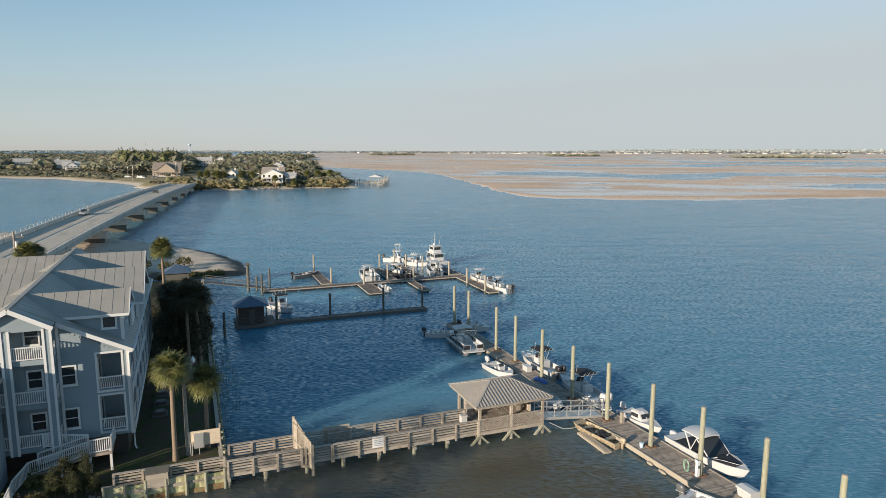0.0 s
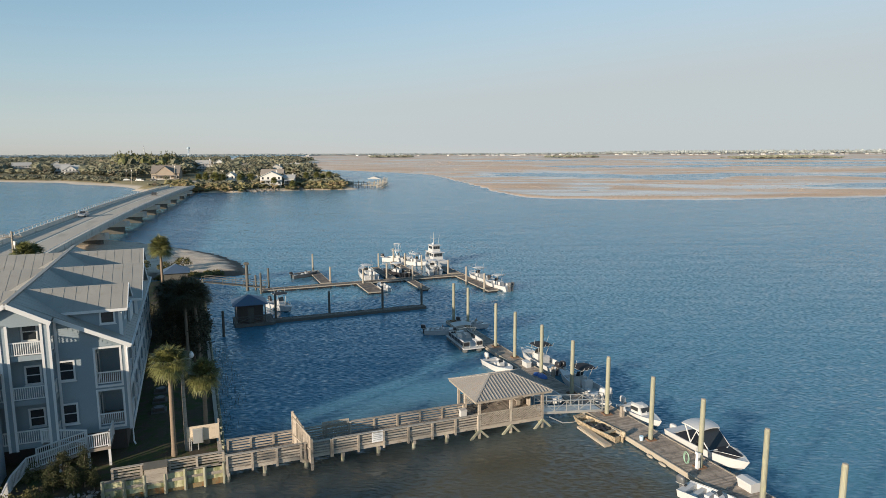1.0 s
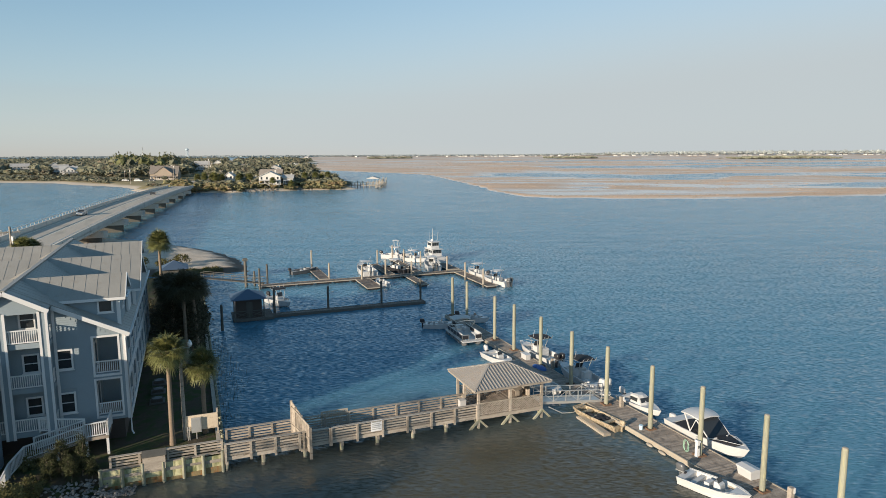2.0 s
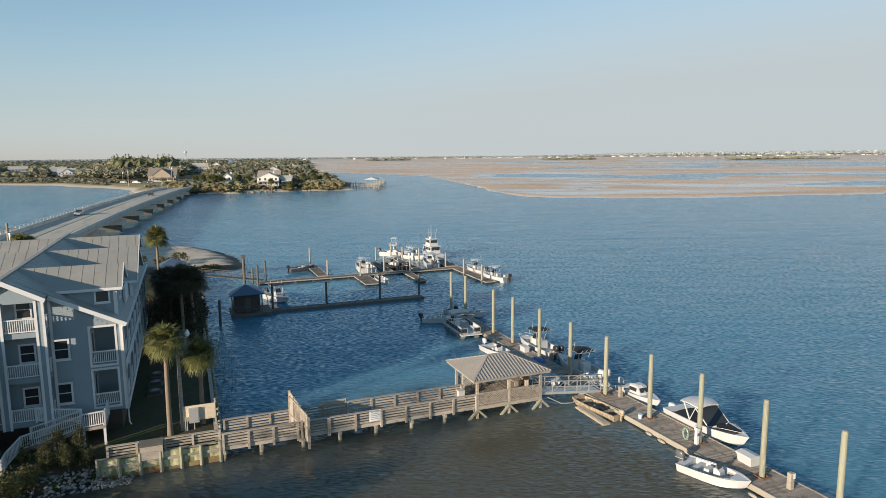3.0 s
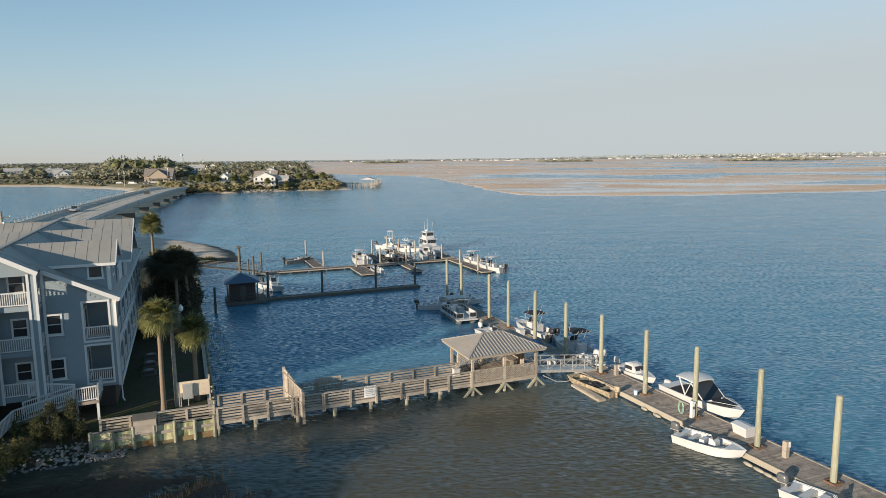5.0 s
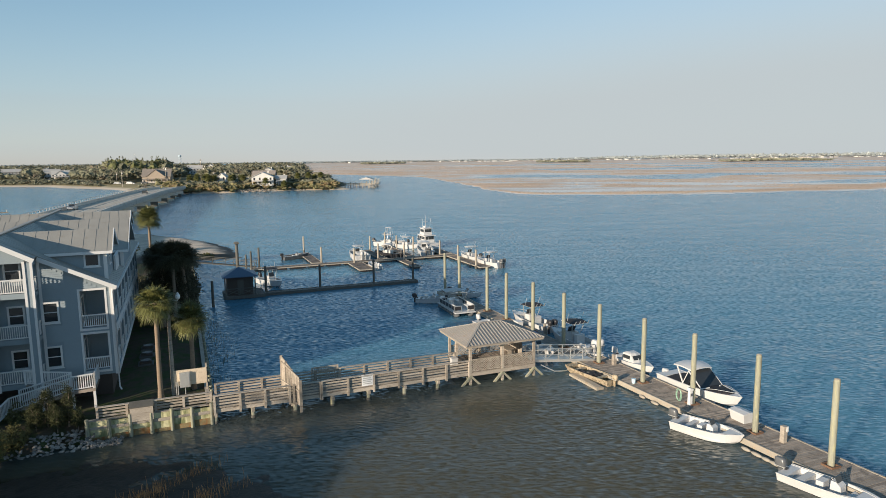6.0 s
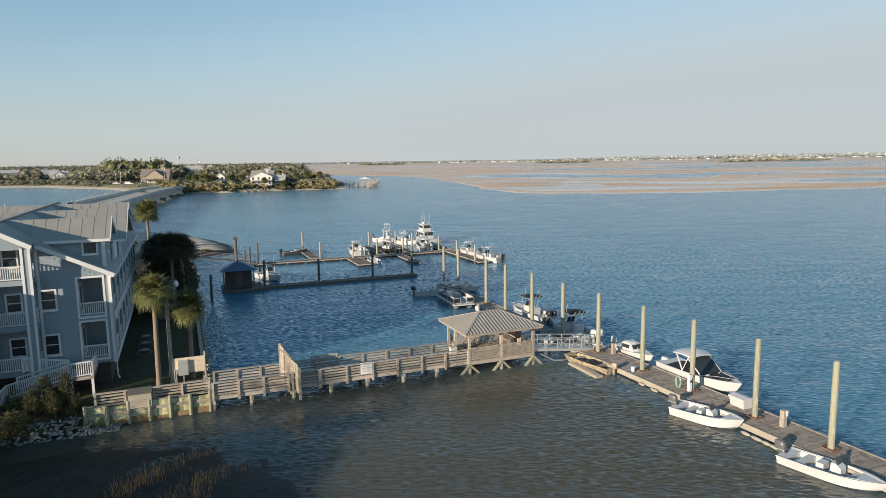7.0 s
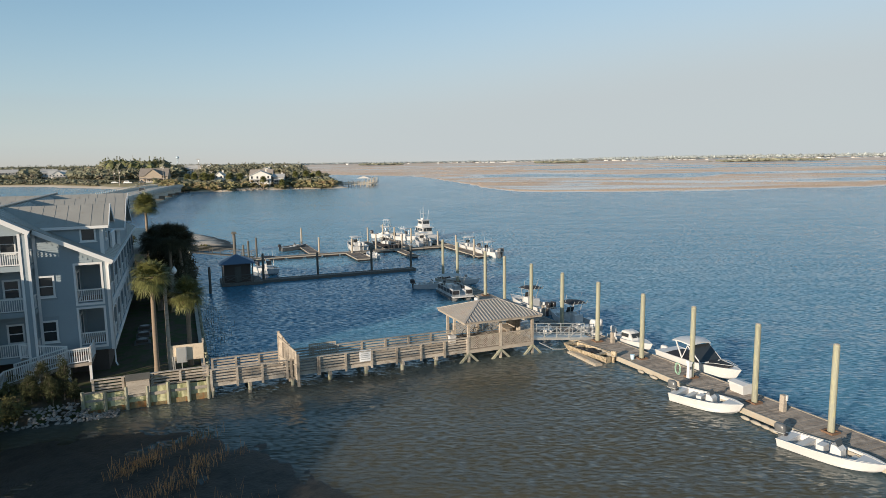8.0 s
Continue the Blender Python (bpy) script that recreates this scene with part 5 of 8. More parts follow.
def tree(m, seed, h, r, label, foliage=None, leaf=0.3, clumps=70, per=26, name="tree", skirt=0.66):
    """A broad tree: tapered trunk, forking limbs and a crown of loose leaf clumps."""
    rng = random.Random(seed)
    t = thing(name, label, "tree", m)
    w = Shape()
    fork = h * 0.35
    w.tube([(0, 0, -0.2), (rng.uniform(-.1, .1) * h * .3, 0, fork * 0.6), (0, 0.05 * h, fork)], [0.045 * h * 0.6, 0.03 * h * 0.6, 0.026 * h * 0.6], 8)
    for k in range(6):
        a = k * 1.05 + rng.uniform(-0.3, 0.3)
        e = (math.cos(a) * r * 0.75, math.sin(a) * r * 0.75, h * rng.uniform(0.6, 0.85))
        w.tube([(0, 0.05 * h, fork), (e[0] * 0.45, e[1] * 0.45, (fork + e[2]) * 0.53), e], [0.018 * h * 0.6, 0.011 * h * 0.6, 0.004 * h], 6)
    part("trunk", w, BARK, t)
    c = leaf_cloud(rng, r, r, h * (1.02 - skirt), clumps, per, leaf)
    c.v = [(p[0] * (1.35 - 0.5 * (p[2] / h + skirt)), p[1] * (1.35 - 0.5 * (p[2] / h + skirt)), p[2] + h * skirt) for p in c.v]
    part("crown", c, foliage or OAKLEAF, t, "uneven crown of small leaves")
    return t


palm(-3.25, 3.3, 1.2, 7.1, 3, 0.97)
palm(-1.0, 4.6, 1.2, 5.5, 4, 0.9)
palm(-5.0, 44.5, 1.4, 9.6, 5, 1.12, "tall cabbage palm beyond the apartment house")
palm(-23.4, 60.0, 1.1, 8.0, 8, 1.2, "cabbage palm beside the bridge")
palm(-22.6, 62.0, 1.1, 7.6, 9, 1.1, "cabbage palm beside the bridge")
# basin palms use the shade-darkened leaf colour, as do the trees and bushes below
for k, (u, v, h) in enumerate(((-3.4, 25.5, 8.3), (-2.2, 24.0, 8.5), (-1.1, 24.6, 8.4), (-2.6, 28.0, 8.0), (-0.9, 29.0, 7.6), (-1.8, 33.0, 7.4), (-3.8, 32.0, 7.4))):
    palm(u, v, 1.2, h - 1.0, 20 + k, 1.15, "cabbage palm beside the bulkhead, fronds coloured dark for shade", SHADELEAF)
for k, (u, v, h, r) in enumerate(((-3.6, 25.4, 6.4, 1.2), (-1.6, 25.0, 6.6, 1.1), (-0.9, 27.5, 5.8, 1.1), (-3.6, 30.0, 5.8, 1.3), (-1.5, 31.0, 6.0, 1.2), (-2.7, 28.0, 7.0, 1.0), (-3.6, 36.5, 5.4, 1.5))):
    tree(at(u, v, 1.2), 40 + k, h, r, "evergreen tree by the basin, leaves coloured dark for shade", SHADELEAF, 0.2, 130, 34, "tree", 0.56)
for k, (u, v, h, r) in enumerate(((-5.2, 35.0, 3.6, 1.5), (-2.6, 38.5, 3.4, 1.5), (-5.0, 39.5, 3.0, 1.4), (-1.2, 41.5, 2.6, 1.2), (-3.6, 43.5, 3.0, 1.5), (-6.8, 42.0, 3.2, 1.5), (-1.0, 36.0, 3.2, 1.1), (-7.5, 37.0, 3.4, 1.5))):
    tree(at(u, v, 1.1), 140 + k, h, r, "dense evergreen bush behind the house, coloured dark for shade", SHADELEAF, 0.2, 90, 26, "shrub", 0.55)
for k, (u, v, h, r) in enumerate(((-9.95, 1.4, 3.0, 0.42), (-8.75, 1.3, 3.0, 0.40), (-9.4, 0.9, 1.9, 0.42), (-10.6, 1.2, 2.2, 0.42), (-8.2, 1.0, 1.5, 0.34))):
    tree(at(u, v, 0.75), 60 + k, h, r, "feathery dark green evergreen shrub by the bulkhead", SHRUBGREEN, 0.075, 90, 40, "shrub", 0.54)
for k, (u, v, h, r) in enumerate(((-13.6, -3.0, 3.4, 1.6), (-15.0, -5.0, 3.0, 1.7), (-13.2, -6.2, 2.0, 1.4), (-12.6, -1.6, 2.2, 1.2), (-14.6, -7.6, 2.2, 1.5), (-11.6, 0.2, 1.5, 0.8), (-12.2, 3.4, 2.0, 1.0))):
    tree(at(u, v, 0.3), 80 + k, h, r, "tangled olive brush on the bank", SHRUB, 0.13, 80, 26, "shrub", 0.55)
for k, (u, v) in enumerate(((-6, 84), (-10, 86), (-15, 84), (-20, 82), (-26, 80), (-32, 82), (-3, 88))):
    tree(at(u, v, 0.7), 95 + k, 2.2 + 0.4 * (k % 3), 1.6, "low scrub on the sand", SHRUB, 0.25, 40, 20, "shrub")

scrub = random.Random(23)
for k in range(16):
    tree(at(scrub.uniform(-7, 3.5), scrub.uniform(81.5, 83.5), 0.15), 260 + k, scrub.uniform(0.45, 0.8), scrub.uniform(0.9, 1.5), "low brown wrack-line scrub on the sand", SHRUB, 0.22, 30, 18, "shrub", 0.5)


def reeds(name, spots, n, hgt, label, material, seed):
    """Thin upright blades scattered in loose drifts."""
    rng = random.Random(seed)
    s = Shape()
    for _ in range(n):
        (u0, v0), (u1, v1), w = rng.choice(spots)
        t = rng.random()
        u, v = u0 + (u1 - u0) * t + rng.gauss(0, w), v0 + (v1 - v0) * t + rng.gauss(0, w)
        h = hgt * rng.uniform(0.25, 1.25)
        a = rng.uniform(0, 6.3)
        lean = rng.uniform(0.1, 0.55)
        lx, ly = math.cos(a) * lean * h, math.sin(a) * lean * h
        wx, wy = math.cos(a + 1.5) * 0.008, math.sin(a + 1.5) * 0.008
        s.add([(u - wx, v - wy, -0.1), (u + wx, v + wy, -0.1), (u + lx + wx, v + ly + wy, h), (u + lx - wx, v + ly - wy, h)], [(0, 1, 2, 3)])
    return single(name, s, material, label, "reeds", SITE, kind="stuff")


reeds("reed_bed", [((-5.0, -9.4), (0.2, -6.6), 0.25), ((-4.2, -13.2), (-0.8, -12.0), 0.4), ((-2.0, -11.0), (0.8, -9.6), 0.5), ((-6.0, -15.0), (1.0, -15.5), 1.0), ((-5.2, -10.2), (-3.0, -9.0), 0.3)], 900, 0.62, "russet marsh reeds standing in shallow water", REED, 5)
reeds("water_grass", [((0.6, 9.0), (0.8, 34.0), 0.5), ((1.6, 14.0), (1.4, 30.0), 0.7)], 500, 0.5, "sparse dark grass stems along the bulkhead", SHRUB, 6)

# ---- tidal mud in the corner below the bank, just awash ----
MUD = mat("dark_wet_tidal_mud", (0.040, 0.034, 0.026), 0.55, var=0.5, scale=0.7, fine=5, bump=0.3, grain=0.05, stain=(0.022, 0.020, 0.016), stain_at=0.55, spec=0.25)
sh = Shape()
for j in range(61):
    for i in range(61):
        u, v = -20 + 26 * i / 60, -30 + 28 * j / 60
        d = min(1.5 - 0.55 * (v + 6) - u, -1.7 - v - 0.5 * max(0.0, u + 7))
        sh.v.append((u, v, -0.12 + 0.17 * smooth01((d + 1.0) / 4.0) + 0.11 * fbm(u * 0.35, v * 0.5, 3) + 0.04 * fbm(u * 1.7, v * 1.7, 6)))
for j in range(60):
    for i in range(60):
        a = j * 61 + i
        sh.f.append((a, a + 1, a + 62, a + 61))
        sh.m.append(0)
single("mud_flat", sh, MUD, "dark wet mud flat awash below the bank", "mud", SITE, kind="structure", smooth=True)

# ---- stones of the bank ----
ROCK = mat("grey_riprap_stone", (0.26, 0.24, 0.215), 0.85, var=0.3, scale=3, bump=0.4, rand=0.9, spec=0.2)


def rock_mesh(seed):
    rng = random.Random(seed)
    bm = bmesh.new()
    bmesh.ops.create_icosphere(bm, subdivisions=1, radius=0.5)
    for p in bm.verts:
        p.co *= 1 + 0.8 * noise.noise(p.co * 1.7 + Vector((seed * 7, 0, 0)))
        p.co.x *= 1.15
        p.co.z *= 0.62
    me = bpy.data.meshes.new("stone")
    bm.to_mesh(me)
    bm.free()
    me.materials.append(ROCK)
    return me


ROCKS = [rock_mesh(k) for k in range(6)]


def stones(parent, n, where, size, seed):
    rng = random.Random(seed)
    inv = parent.matrix_basis.inverted()
    for k in range(n):
        x, y, z = where(rng)
        ob = new("stone", ROCKS[k % 6])
        ob.parent = parent
        s = size * rng.uniform(0.5, 1.25)
        ob.matrix_basis = inv @ Matrix.Translation((x, y, z)) @ Euler((rng.uniform(-.5, .5), rng.uniform(-.5, .5), rng.uniform(0, 6))).to_matrix().to_4x4() @ Matrix.Diagonal((s, s, s, 1))


rip = site_thing("riprap", "bank of pale grey broken stones at the water's edge", "stones", -9, -0.8, 0)


def near_bank(rng):
    u = -12.2 + 6.6 * rng.random() ** 0.8
    f = rng.random()
    p = SITE @ Vector((u, -0.9 + (1.7 if u < -7.2 else 0.9) * f, 0.0 + (0.75 if u < -7.2 else 0.15) * f))
    return p.x, p.y, p.z


stones(rip, 295, near_bank, 0.25, 11)
rip2 = thing("riprap", "rocky shore of grey boulders below the island houses", "stones", pose(-110, 378, 0))


def island_bank(rng):
    x = rng.uniform(-158, -78)
    f = rng.random()
    return x, lerp_table(x, ISLE_EDGE) - 1.5 + 5.0 * f, 0.3 + 1.6 * f


stones(rip2, 295, island_bank, 1.5, 12)

# ---- woods of the island ----
def forest(name, trees, base, material, label):
    """Many trees joined into one mesh: crowns copied from a few leaf clouds."""
    rng = random.Random(len(trees))
    V, F = [], []
    n = 0
    for x, y, z, h, r in trees:
        b = rng.choice(base if y < 560 else FARCROWNS if base is CROWNS else base)
        a = rng.uniform(0, 6.28)
        ca, sa = math.cos(a) * r, math.sin(a) * r
        P = b[0]
        Q = np.empty_like(P)
        Q[:, 0] = P[:, 0] * ca - P[:, 1] * sa + x
        Q[:, 1] = P[:, 0] * sa + P[:, 1] * ca + y
        Q[:, 2] = P[:, 2] * h * 0.42 + z + h * 0.6
        V.append(Q)
        F.append(b[1] + n)
        n += len(P)
    V, F = np.concatenate(V), np.concatenate(F)
    me = bpy.data.meshes.new(name)
    me.from_pydata(V.tolist(), [], F.tolist())
    me.materials.append(material)
    return tagged(new(name, me), label, "trees", kind="stuff")


def cloud_base(seed, lumps, leaves, leaf):
    """A unit crown: a lumpy, broken body of leaf masses with loose sprays of leaves standing off it. All faces are triangles."""
    rng = random.Random(seed)
    bm = bmesh.new()
    bmesh.ops.create_icosphere(bm, subdivisions=lumps, radius=1.0)
    off = Vector((seed * 3.1, seed * 1.7, seed * 0.9))
    vs = []
    for p in bm.verts:
        q = p.co.normalized()
        k = 0.74 + 0.40 * noise.noise(q * 1.6 + off) + 0.45 * noise.noise(q * 3.6 + off) + 0.45 * noise.noise(q * 8.0 + off)
        vs.append((q.x * k, q.y * k, q.z * k * (1.0 if q.z > 0 else 0.8)))
    fs = [tuple(v.index for v in f.verts) for f in bm.faces]
    bm.free()
    for _ in range(leaves):
        c = Vector(rng.choice(vs)) * rng.uniform(0.92, 1.14)
        a = Vector((rng.gauss(0, 1), rng.gauss(0, 1), rng.gauss(0, 0.7))).normalized()
        b = a.orthogonal().normalized()
        l = leaf * rng.uniform(0.6, 1.4)
        n = len(vs)
        vs += [tuple(c - a * l * 0.5), tuple(c + b * l * 0.4), tuple(c + a * l * 0.5)]
        fs.append((n, n + 1, n + 2))
    return np.array(vs), np.array(fs)


CROWNS = [cloud_base(200 + k, 3, 420, 0.19) for k in range(6)]
FARCROWNS = [cloud_base(220 + k, 2, 150, 0.22) for k in range(6)]
rng = random.Random(77)
ROADX = [(370, -152), (420, -163), (480, -180), (560, -205), (900, -300), (1600, -500)]
CLEAR = [(-212, 505, 30), (-336, 592, 18), (-458, 715, 18), (-100, 386, 17), (-127, 396, 10), (-150, 402, 14), (-190, 430, 38), (-220, 455, 26), (-112, 430, 14), (-85, 470, 14)]
SEEN = [(-337, 594, 11), (-355, 612, 8), (-459, 716, 13), (-430, 730, 8), (-255, 700, 10), (-193, 640, 9), (-213, 506, 14), (-139, 560, 8), (-120, 430, 12)]  # trees are kept low on the camera's sight lines to these houses
oaks, pines = [], []
for _ in range(9000):
    y = 390 + 1100 * rng.random() ** 1.5
    x = rng.uniform(-0.74 * y - 60, lerp_table(y, ISLE_EAST) - 6)
    back = min(y - lerp_table(x, ISLE_EDGE), 400)
    if back < (46 if x < -185 else 15) or abs(x - lerp_table(y, ROADX)) < 11 or any(math.hypot(x - a, y - b) < c for a, b, c in CLEAR):
        continue
    if fbm(x * 0.012, y * 0.012, 9) < -0.4:
        continue
    hill = 620 < y < 820 and -0.50 < x / y < -0.405
    on_sight_line = any(0 < hy - y < 120 and abs(x - hx * y / hy) < hw for hx, hy, hw in SEEN)
    h = rng.uniform(5.5, 9.5) + min(2.5, back * 0.01) + (rng.uniform(4, 8) if hill else 0)
    if back < 70:
        h *= 0.75
    if on_sight_line:
        h = min(h, rng.uniform(1.8, 3.6))
    (pines if hill and rng.random() < 0.6 else oaks).append((x, y, isle_height(x, y), h, h * (0.4 if hill else rng.uniform(0.5, 0.75))))
forest("oak_woods", oaks[:3400], CROWNS, WOODS, "dense olive maritime woods on the island")
forest("pine_woods", pines[:700], CROWNS, OAKLEAF, "taller dark pines standing in the island woods")
bushes = []
for _ in range(1300):
    x = rng.uniform(-470, -62)
    y = lerp_table(x, ISLE_EDGE) + rng.uniform(14 if x < -185 else 5, 42)
    if abs(x - lerp_table(y, ROADX)) < 12 or any(math.hypot(x - a, y - b) < c * 0.75 for a, b, c in CLEAR):
        continue
    h = rng.uniform(1.5, 3.6) * (1.4 if x > -150 else 0.8)
    bushes.append((x, y, isle_height(x, y) - 0.4, h, h * 0.75))
forest("shore_scrub", bushes, FARCROWNS, WOODS, "olive scrub and bushes along the island shore")
# far tree lines along the horizon
line = []
for _ in range(5200):
    x = rng.uniform(-2700, 3300)
    y = rng.uniform(3500, 4400)
    rise = smooth01((x - 500) / 900)
    if fbm(x * 0.0015, 3.3, 2) > -0.45:
        line.append((x, y, 0, rng.uniform(5, 10) + rise * rng.uniform(4, 15), rng.uniform(8, 19)))
islet = []
for _ in range(620):
    t = rng.random()
    islet.append((800 + 265 * t + rng.gauss(0, 10), 1800 + rng.gauss(0, 25), 0, rng.uniform(5, 10) * (0.5 + math.sin(math.pi * t) ** 0.5 * 0.5), rng.uniform(4, 8)))
for _ in range(160):
    t = rng.random()
    islet.append((330 + 160 * t, 2100 + rng.gauss(0, 20), 0, rng.uniform(5, 9), rng.uniform(6, 10)))
    islet.append((-260 + 150 * t, 2350 + rng.gauss(0, 20), 0, rng.uniform(5, 9), rng.uniform(7, 12)))
for _ in range(120):
    islet.append((1290 + rng.uniform(0, 90), 1450 + rng.gauss(0, 15), 0, rng.uniform(5, 9), rng.uniform(6, 9)))
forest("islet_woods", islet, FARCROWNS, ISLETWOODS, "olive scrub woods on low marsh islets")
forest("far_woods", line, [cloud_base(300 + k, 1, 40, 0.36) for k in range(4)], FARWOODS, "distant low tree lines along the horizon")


# ---- houses of the island ----
PALEWALL = mat("white_house_siding", (0.650, 0.637, 0.598), 0.6, var=0.1, lap=0.2, bump=0.2, rand=0.1)
GREYWALL = mat("pale_grey_house_siding", (0.468, 0.461, 0.442), 0.65, var=0.15, lap=0.2, bump=0.2, rand=0.25)
TANWALL = mat("tan_house_siding", (0.351, 0.293, 0.227), 0.7, var=0.15, lap=0.2, bump=0.2)
SHINGLE = mat("brown_grey_shingles", (0.260, 0.227, 0.195), 0.85, var=0.3, scale=0.8, bump=0.2, rand=0.3)
LIGHTROOF = mat("pale_house_roof", (0.468, 0.455, 0.429), 0.6, var=0.15, bump=0.1, rand=0.2)


def cottage(x, y, rz, w, d, h, rise, wall, roofm, label, ridge="x", stilts=0.0, storeys=2, porch=True, cross=False):
    """A gabled coastal house with windows by storeys, door, porch and chimney; its front faces local -y."""
    z = max(1.4, isle_height(x, y)) if y < 1700 else 1.0
    t = thing("house", label, "house", pose(x, y, z - 0.3, 0, 0, rz))
    b = stilts
    s = Shape().box((-w / 2, -d / 2, b), (w / 2, d / 2, h))
    if ridge == "x":
        s.prism([(-w / 2, -d / 2, h), (-w / 2, d / 2, h), (-w / 2, 0, h + rise)], (w, 0, 0))
    else:
        s.prism([(-w / 2, -d / 2, h), (w / 2, -d / 2, h), (0, -d / 2, h + rise)], (0, d, 0))
    part("wall", s, wall, t)
    o = 0.5
    if ridge == "x":
        k = rise / (d / 2)
        for sg_ in (-1, 1):
            part("roof", Shape().prism([(-w / 2 - o, sg_ * (d / 2 + o), h - o * k), (-w / 2 - o, 0, h + rise + 0.02), (-w / 2 - o, 0, h + rise + 0.25), (-w / 2 - o, sg_ * (d / 2 + o), h - o * k + 0.22)], (w + 2 * o, 0, 0)), roofm, t)
    else:
        k = rise / (w / 2)
        for sg_ in (-1, 1):
            part("roof", Shape().prism([(sg_ * (w / 2 + o), -d / 2 - o, h - o * k), (0, -d / 2 - o, h + rise + 0.02), (0, -d / 2 - o, h + rise + 0.25), (sg_ * (w / 2 + o), -d / 2 - o, h - o * k + 0.22)], (0, d + 2 * o, 0)), roofm, t)
    if cross:
        cw = w * 0.32
        part("front_gable", Shape().box((-cw, -d / 2 - 1.6, b), (cw, -d / 2 + 0.02, h)).prism([(-cw, -d / 2 - 1.6, h), (cw, -d / 2 - 1.6, h), (0, -d / 2 - 1.6, h + rise * 0.9)], (0, d / 2 + 1.6, 0)), wall, t)
        for sg_ in (-1, 1):
            part("roof", Shape().prism([(sg_ * (cw + 0.4), -d / 2 - 2.0, h - 0.3), (0, -d / 2 - 2.0, h + rise * 0.92), (0, -d / 2 - 2.0, h + rise * 0.92 + 0.22), (sg_ * (cw + 0.4), -d / 2 - 2.0, h - 0.08)], (0, d / 2 + 2.0, 0)), roofm, t)
    fy = -d / 2 - (1.6 if cross else 0)
    for st in range(storeys):
        z0 = b + 0.9 + st * (h - b) / storeys
        n = max(2, int(w / 2.6))
        for k in range(n):
            a = -w / 2 + w * (k + 0.5) / n
            yy = fy if not cross or abs(a) < w * 0.32 - 0.6 else -d / 2
            if cross and abs(abs(a) - w * 0.32) < 0.7:
                continue
            wd = part("window", Shape().box((a - 0.62, yy - 0.06, z0 - 0.08), (a + 0.62, yy - 0.003, z0 + 1.5)), TRIM, t)
            part("pane", Shape().box((a - 0.5, yy - 0.09, z0 + 0.03), (a + 0.5, yy - 0.062, z0 + 1.38)), GLASS, wd)
        for k in range(2):
            a = -d / 2 + d * (k + 0.5) / 2
            for sg_ in (-1, 1):
                x0, x1 = sorted((sg_ * (w / 2 + 0.003), sg_ * (w / 2 + 0.06)))
                wd = part("window", Shape().box((x0, a - 0.6, z0 - 0.08), (x1, a + 0.6, z0 + 1.45)), TRIM, t)
                x0, x1 = sorted((sg_ * (w / 2 + 0.062), sg_ * (w / 2 + 0.09)))
                part("pane", Shape().box((x0, a - 0.48, z0 + 0.03), (x1, a + 0.48, z0 + 1.33)), GLASS, wd)
    if stilts:
        for a in (-1, 0, 1):
            for c in (-1, 1):
                part("stilt", Shape().box((a * w * 0.45 - 0.15, c * d * 0.42 - 0.15, -0.6), (a * w * 0.45 + 0.15, c * d * 0.42 + 0.15, b)), TRIM, t)
    if porch:
        part("porch_floor", Shape().box((-w * 0.45, fy - 2.4, b + 0.1), (w * 0.45, fy - 0.1, b + 0.32)), TRIM, t)
        part("porch_roof", Shape().prism([(-w * 0.46, fy - 2.6, b + 2.7), (-w * 0.46, fy - 0.1, b + 3.2), (-w * 0.46, fy - 0.1, b + 3.35), (-w * 0.46, fy - 2.6, b + 2.85)], (w * 0.92, 0, 0)), roofm, t)
        for k in range(5):
            a = -w * 0.44 + w * 0.88 * k / 4
            part("porch_post", Shape().box((a - 0.1, fy - 2.4, -0.5), (a + 0.1, fy - 2.2, b + 2.75)), TRIM, t)
        railing(t, (-w * 0.44, fy - 2.3, b + 0.32), (w * 0.44, fy - 2.3, b + 0.32), 0.95, gap=0.5, post=False)
    part("chimney", Shape().box((w * 0.2, 0.4, h), (w * 0.2 + 0.9, 1.2, h + rise + 0.9)), CONCRETE, t)
    part("door", Shape().box((-0.5, fy - 0.05, b + 0.33), (0.5, fy - 0.004, b + 2.4)), DARKBROWN, t)
    return t


cottage(-103, 394, 8, 12.5, 9, 5.8, 2.8, PALEWALL, LIGHTROOF, "large white gabled house above the rocky shore", "y", 0.6)
cottage(-93, 398, 8, 6, 8, 5.0, 1.6, GREYWALL, LIGHTROOF, "white side wing house with low gable", "x", 0.6, 1)
cottage(-128.5, 398, 4, 5.4, 7, 6.0, 2.2, PALEWALL, LIGHTROOF, "tall narrow white gabled house", "y", 1.2, 2, False)
cottage(-119, 411, 4, 9, 8, 3.6, 1.2, GREYWALL, SHINGLE, "low shaded grey house between the palms", "x", 0.0, 1, False)
cottage(-134, 452, 10, 13, 9, 5.6, 1.4, GREYWALL, SHINGLE, "pale house with a broad grey roof among trees", "x", 0.0)
cottage(-112, 432, 5, 14, 10, 6.0, 3.0, GREYWALL, SHINGLE, "pale house with a brown shingle roof", "x", 0.0)
cottage(-213, 506, 12, 20, 14, 5.0, 5.4, TANWALL, SHINGLE, "tan house with a steep brown gabled roof", "x", 0.0, 1, True, True)
cottage(-337, 594, 26, 14, 11, 5.4, 3.4, PALEWALL, LIGHTROOF, "white beach house with a cross gable", "x", 0.8, 2, True, True)
cottage(-355, 612, 26, 13, 11, 7.0, 3.0, GREYWALL, LIGHTROOF, "grey beach house behind the dunes", "x", 0.8, 2)
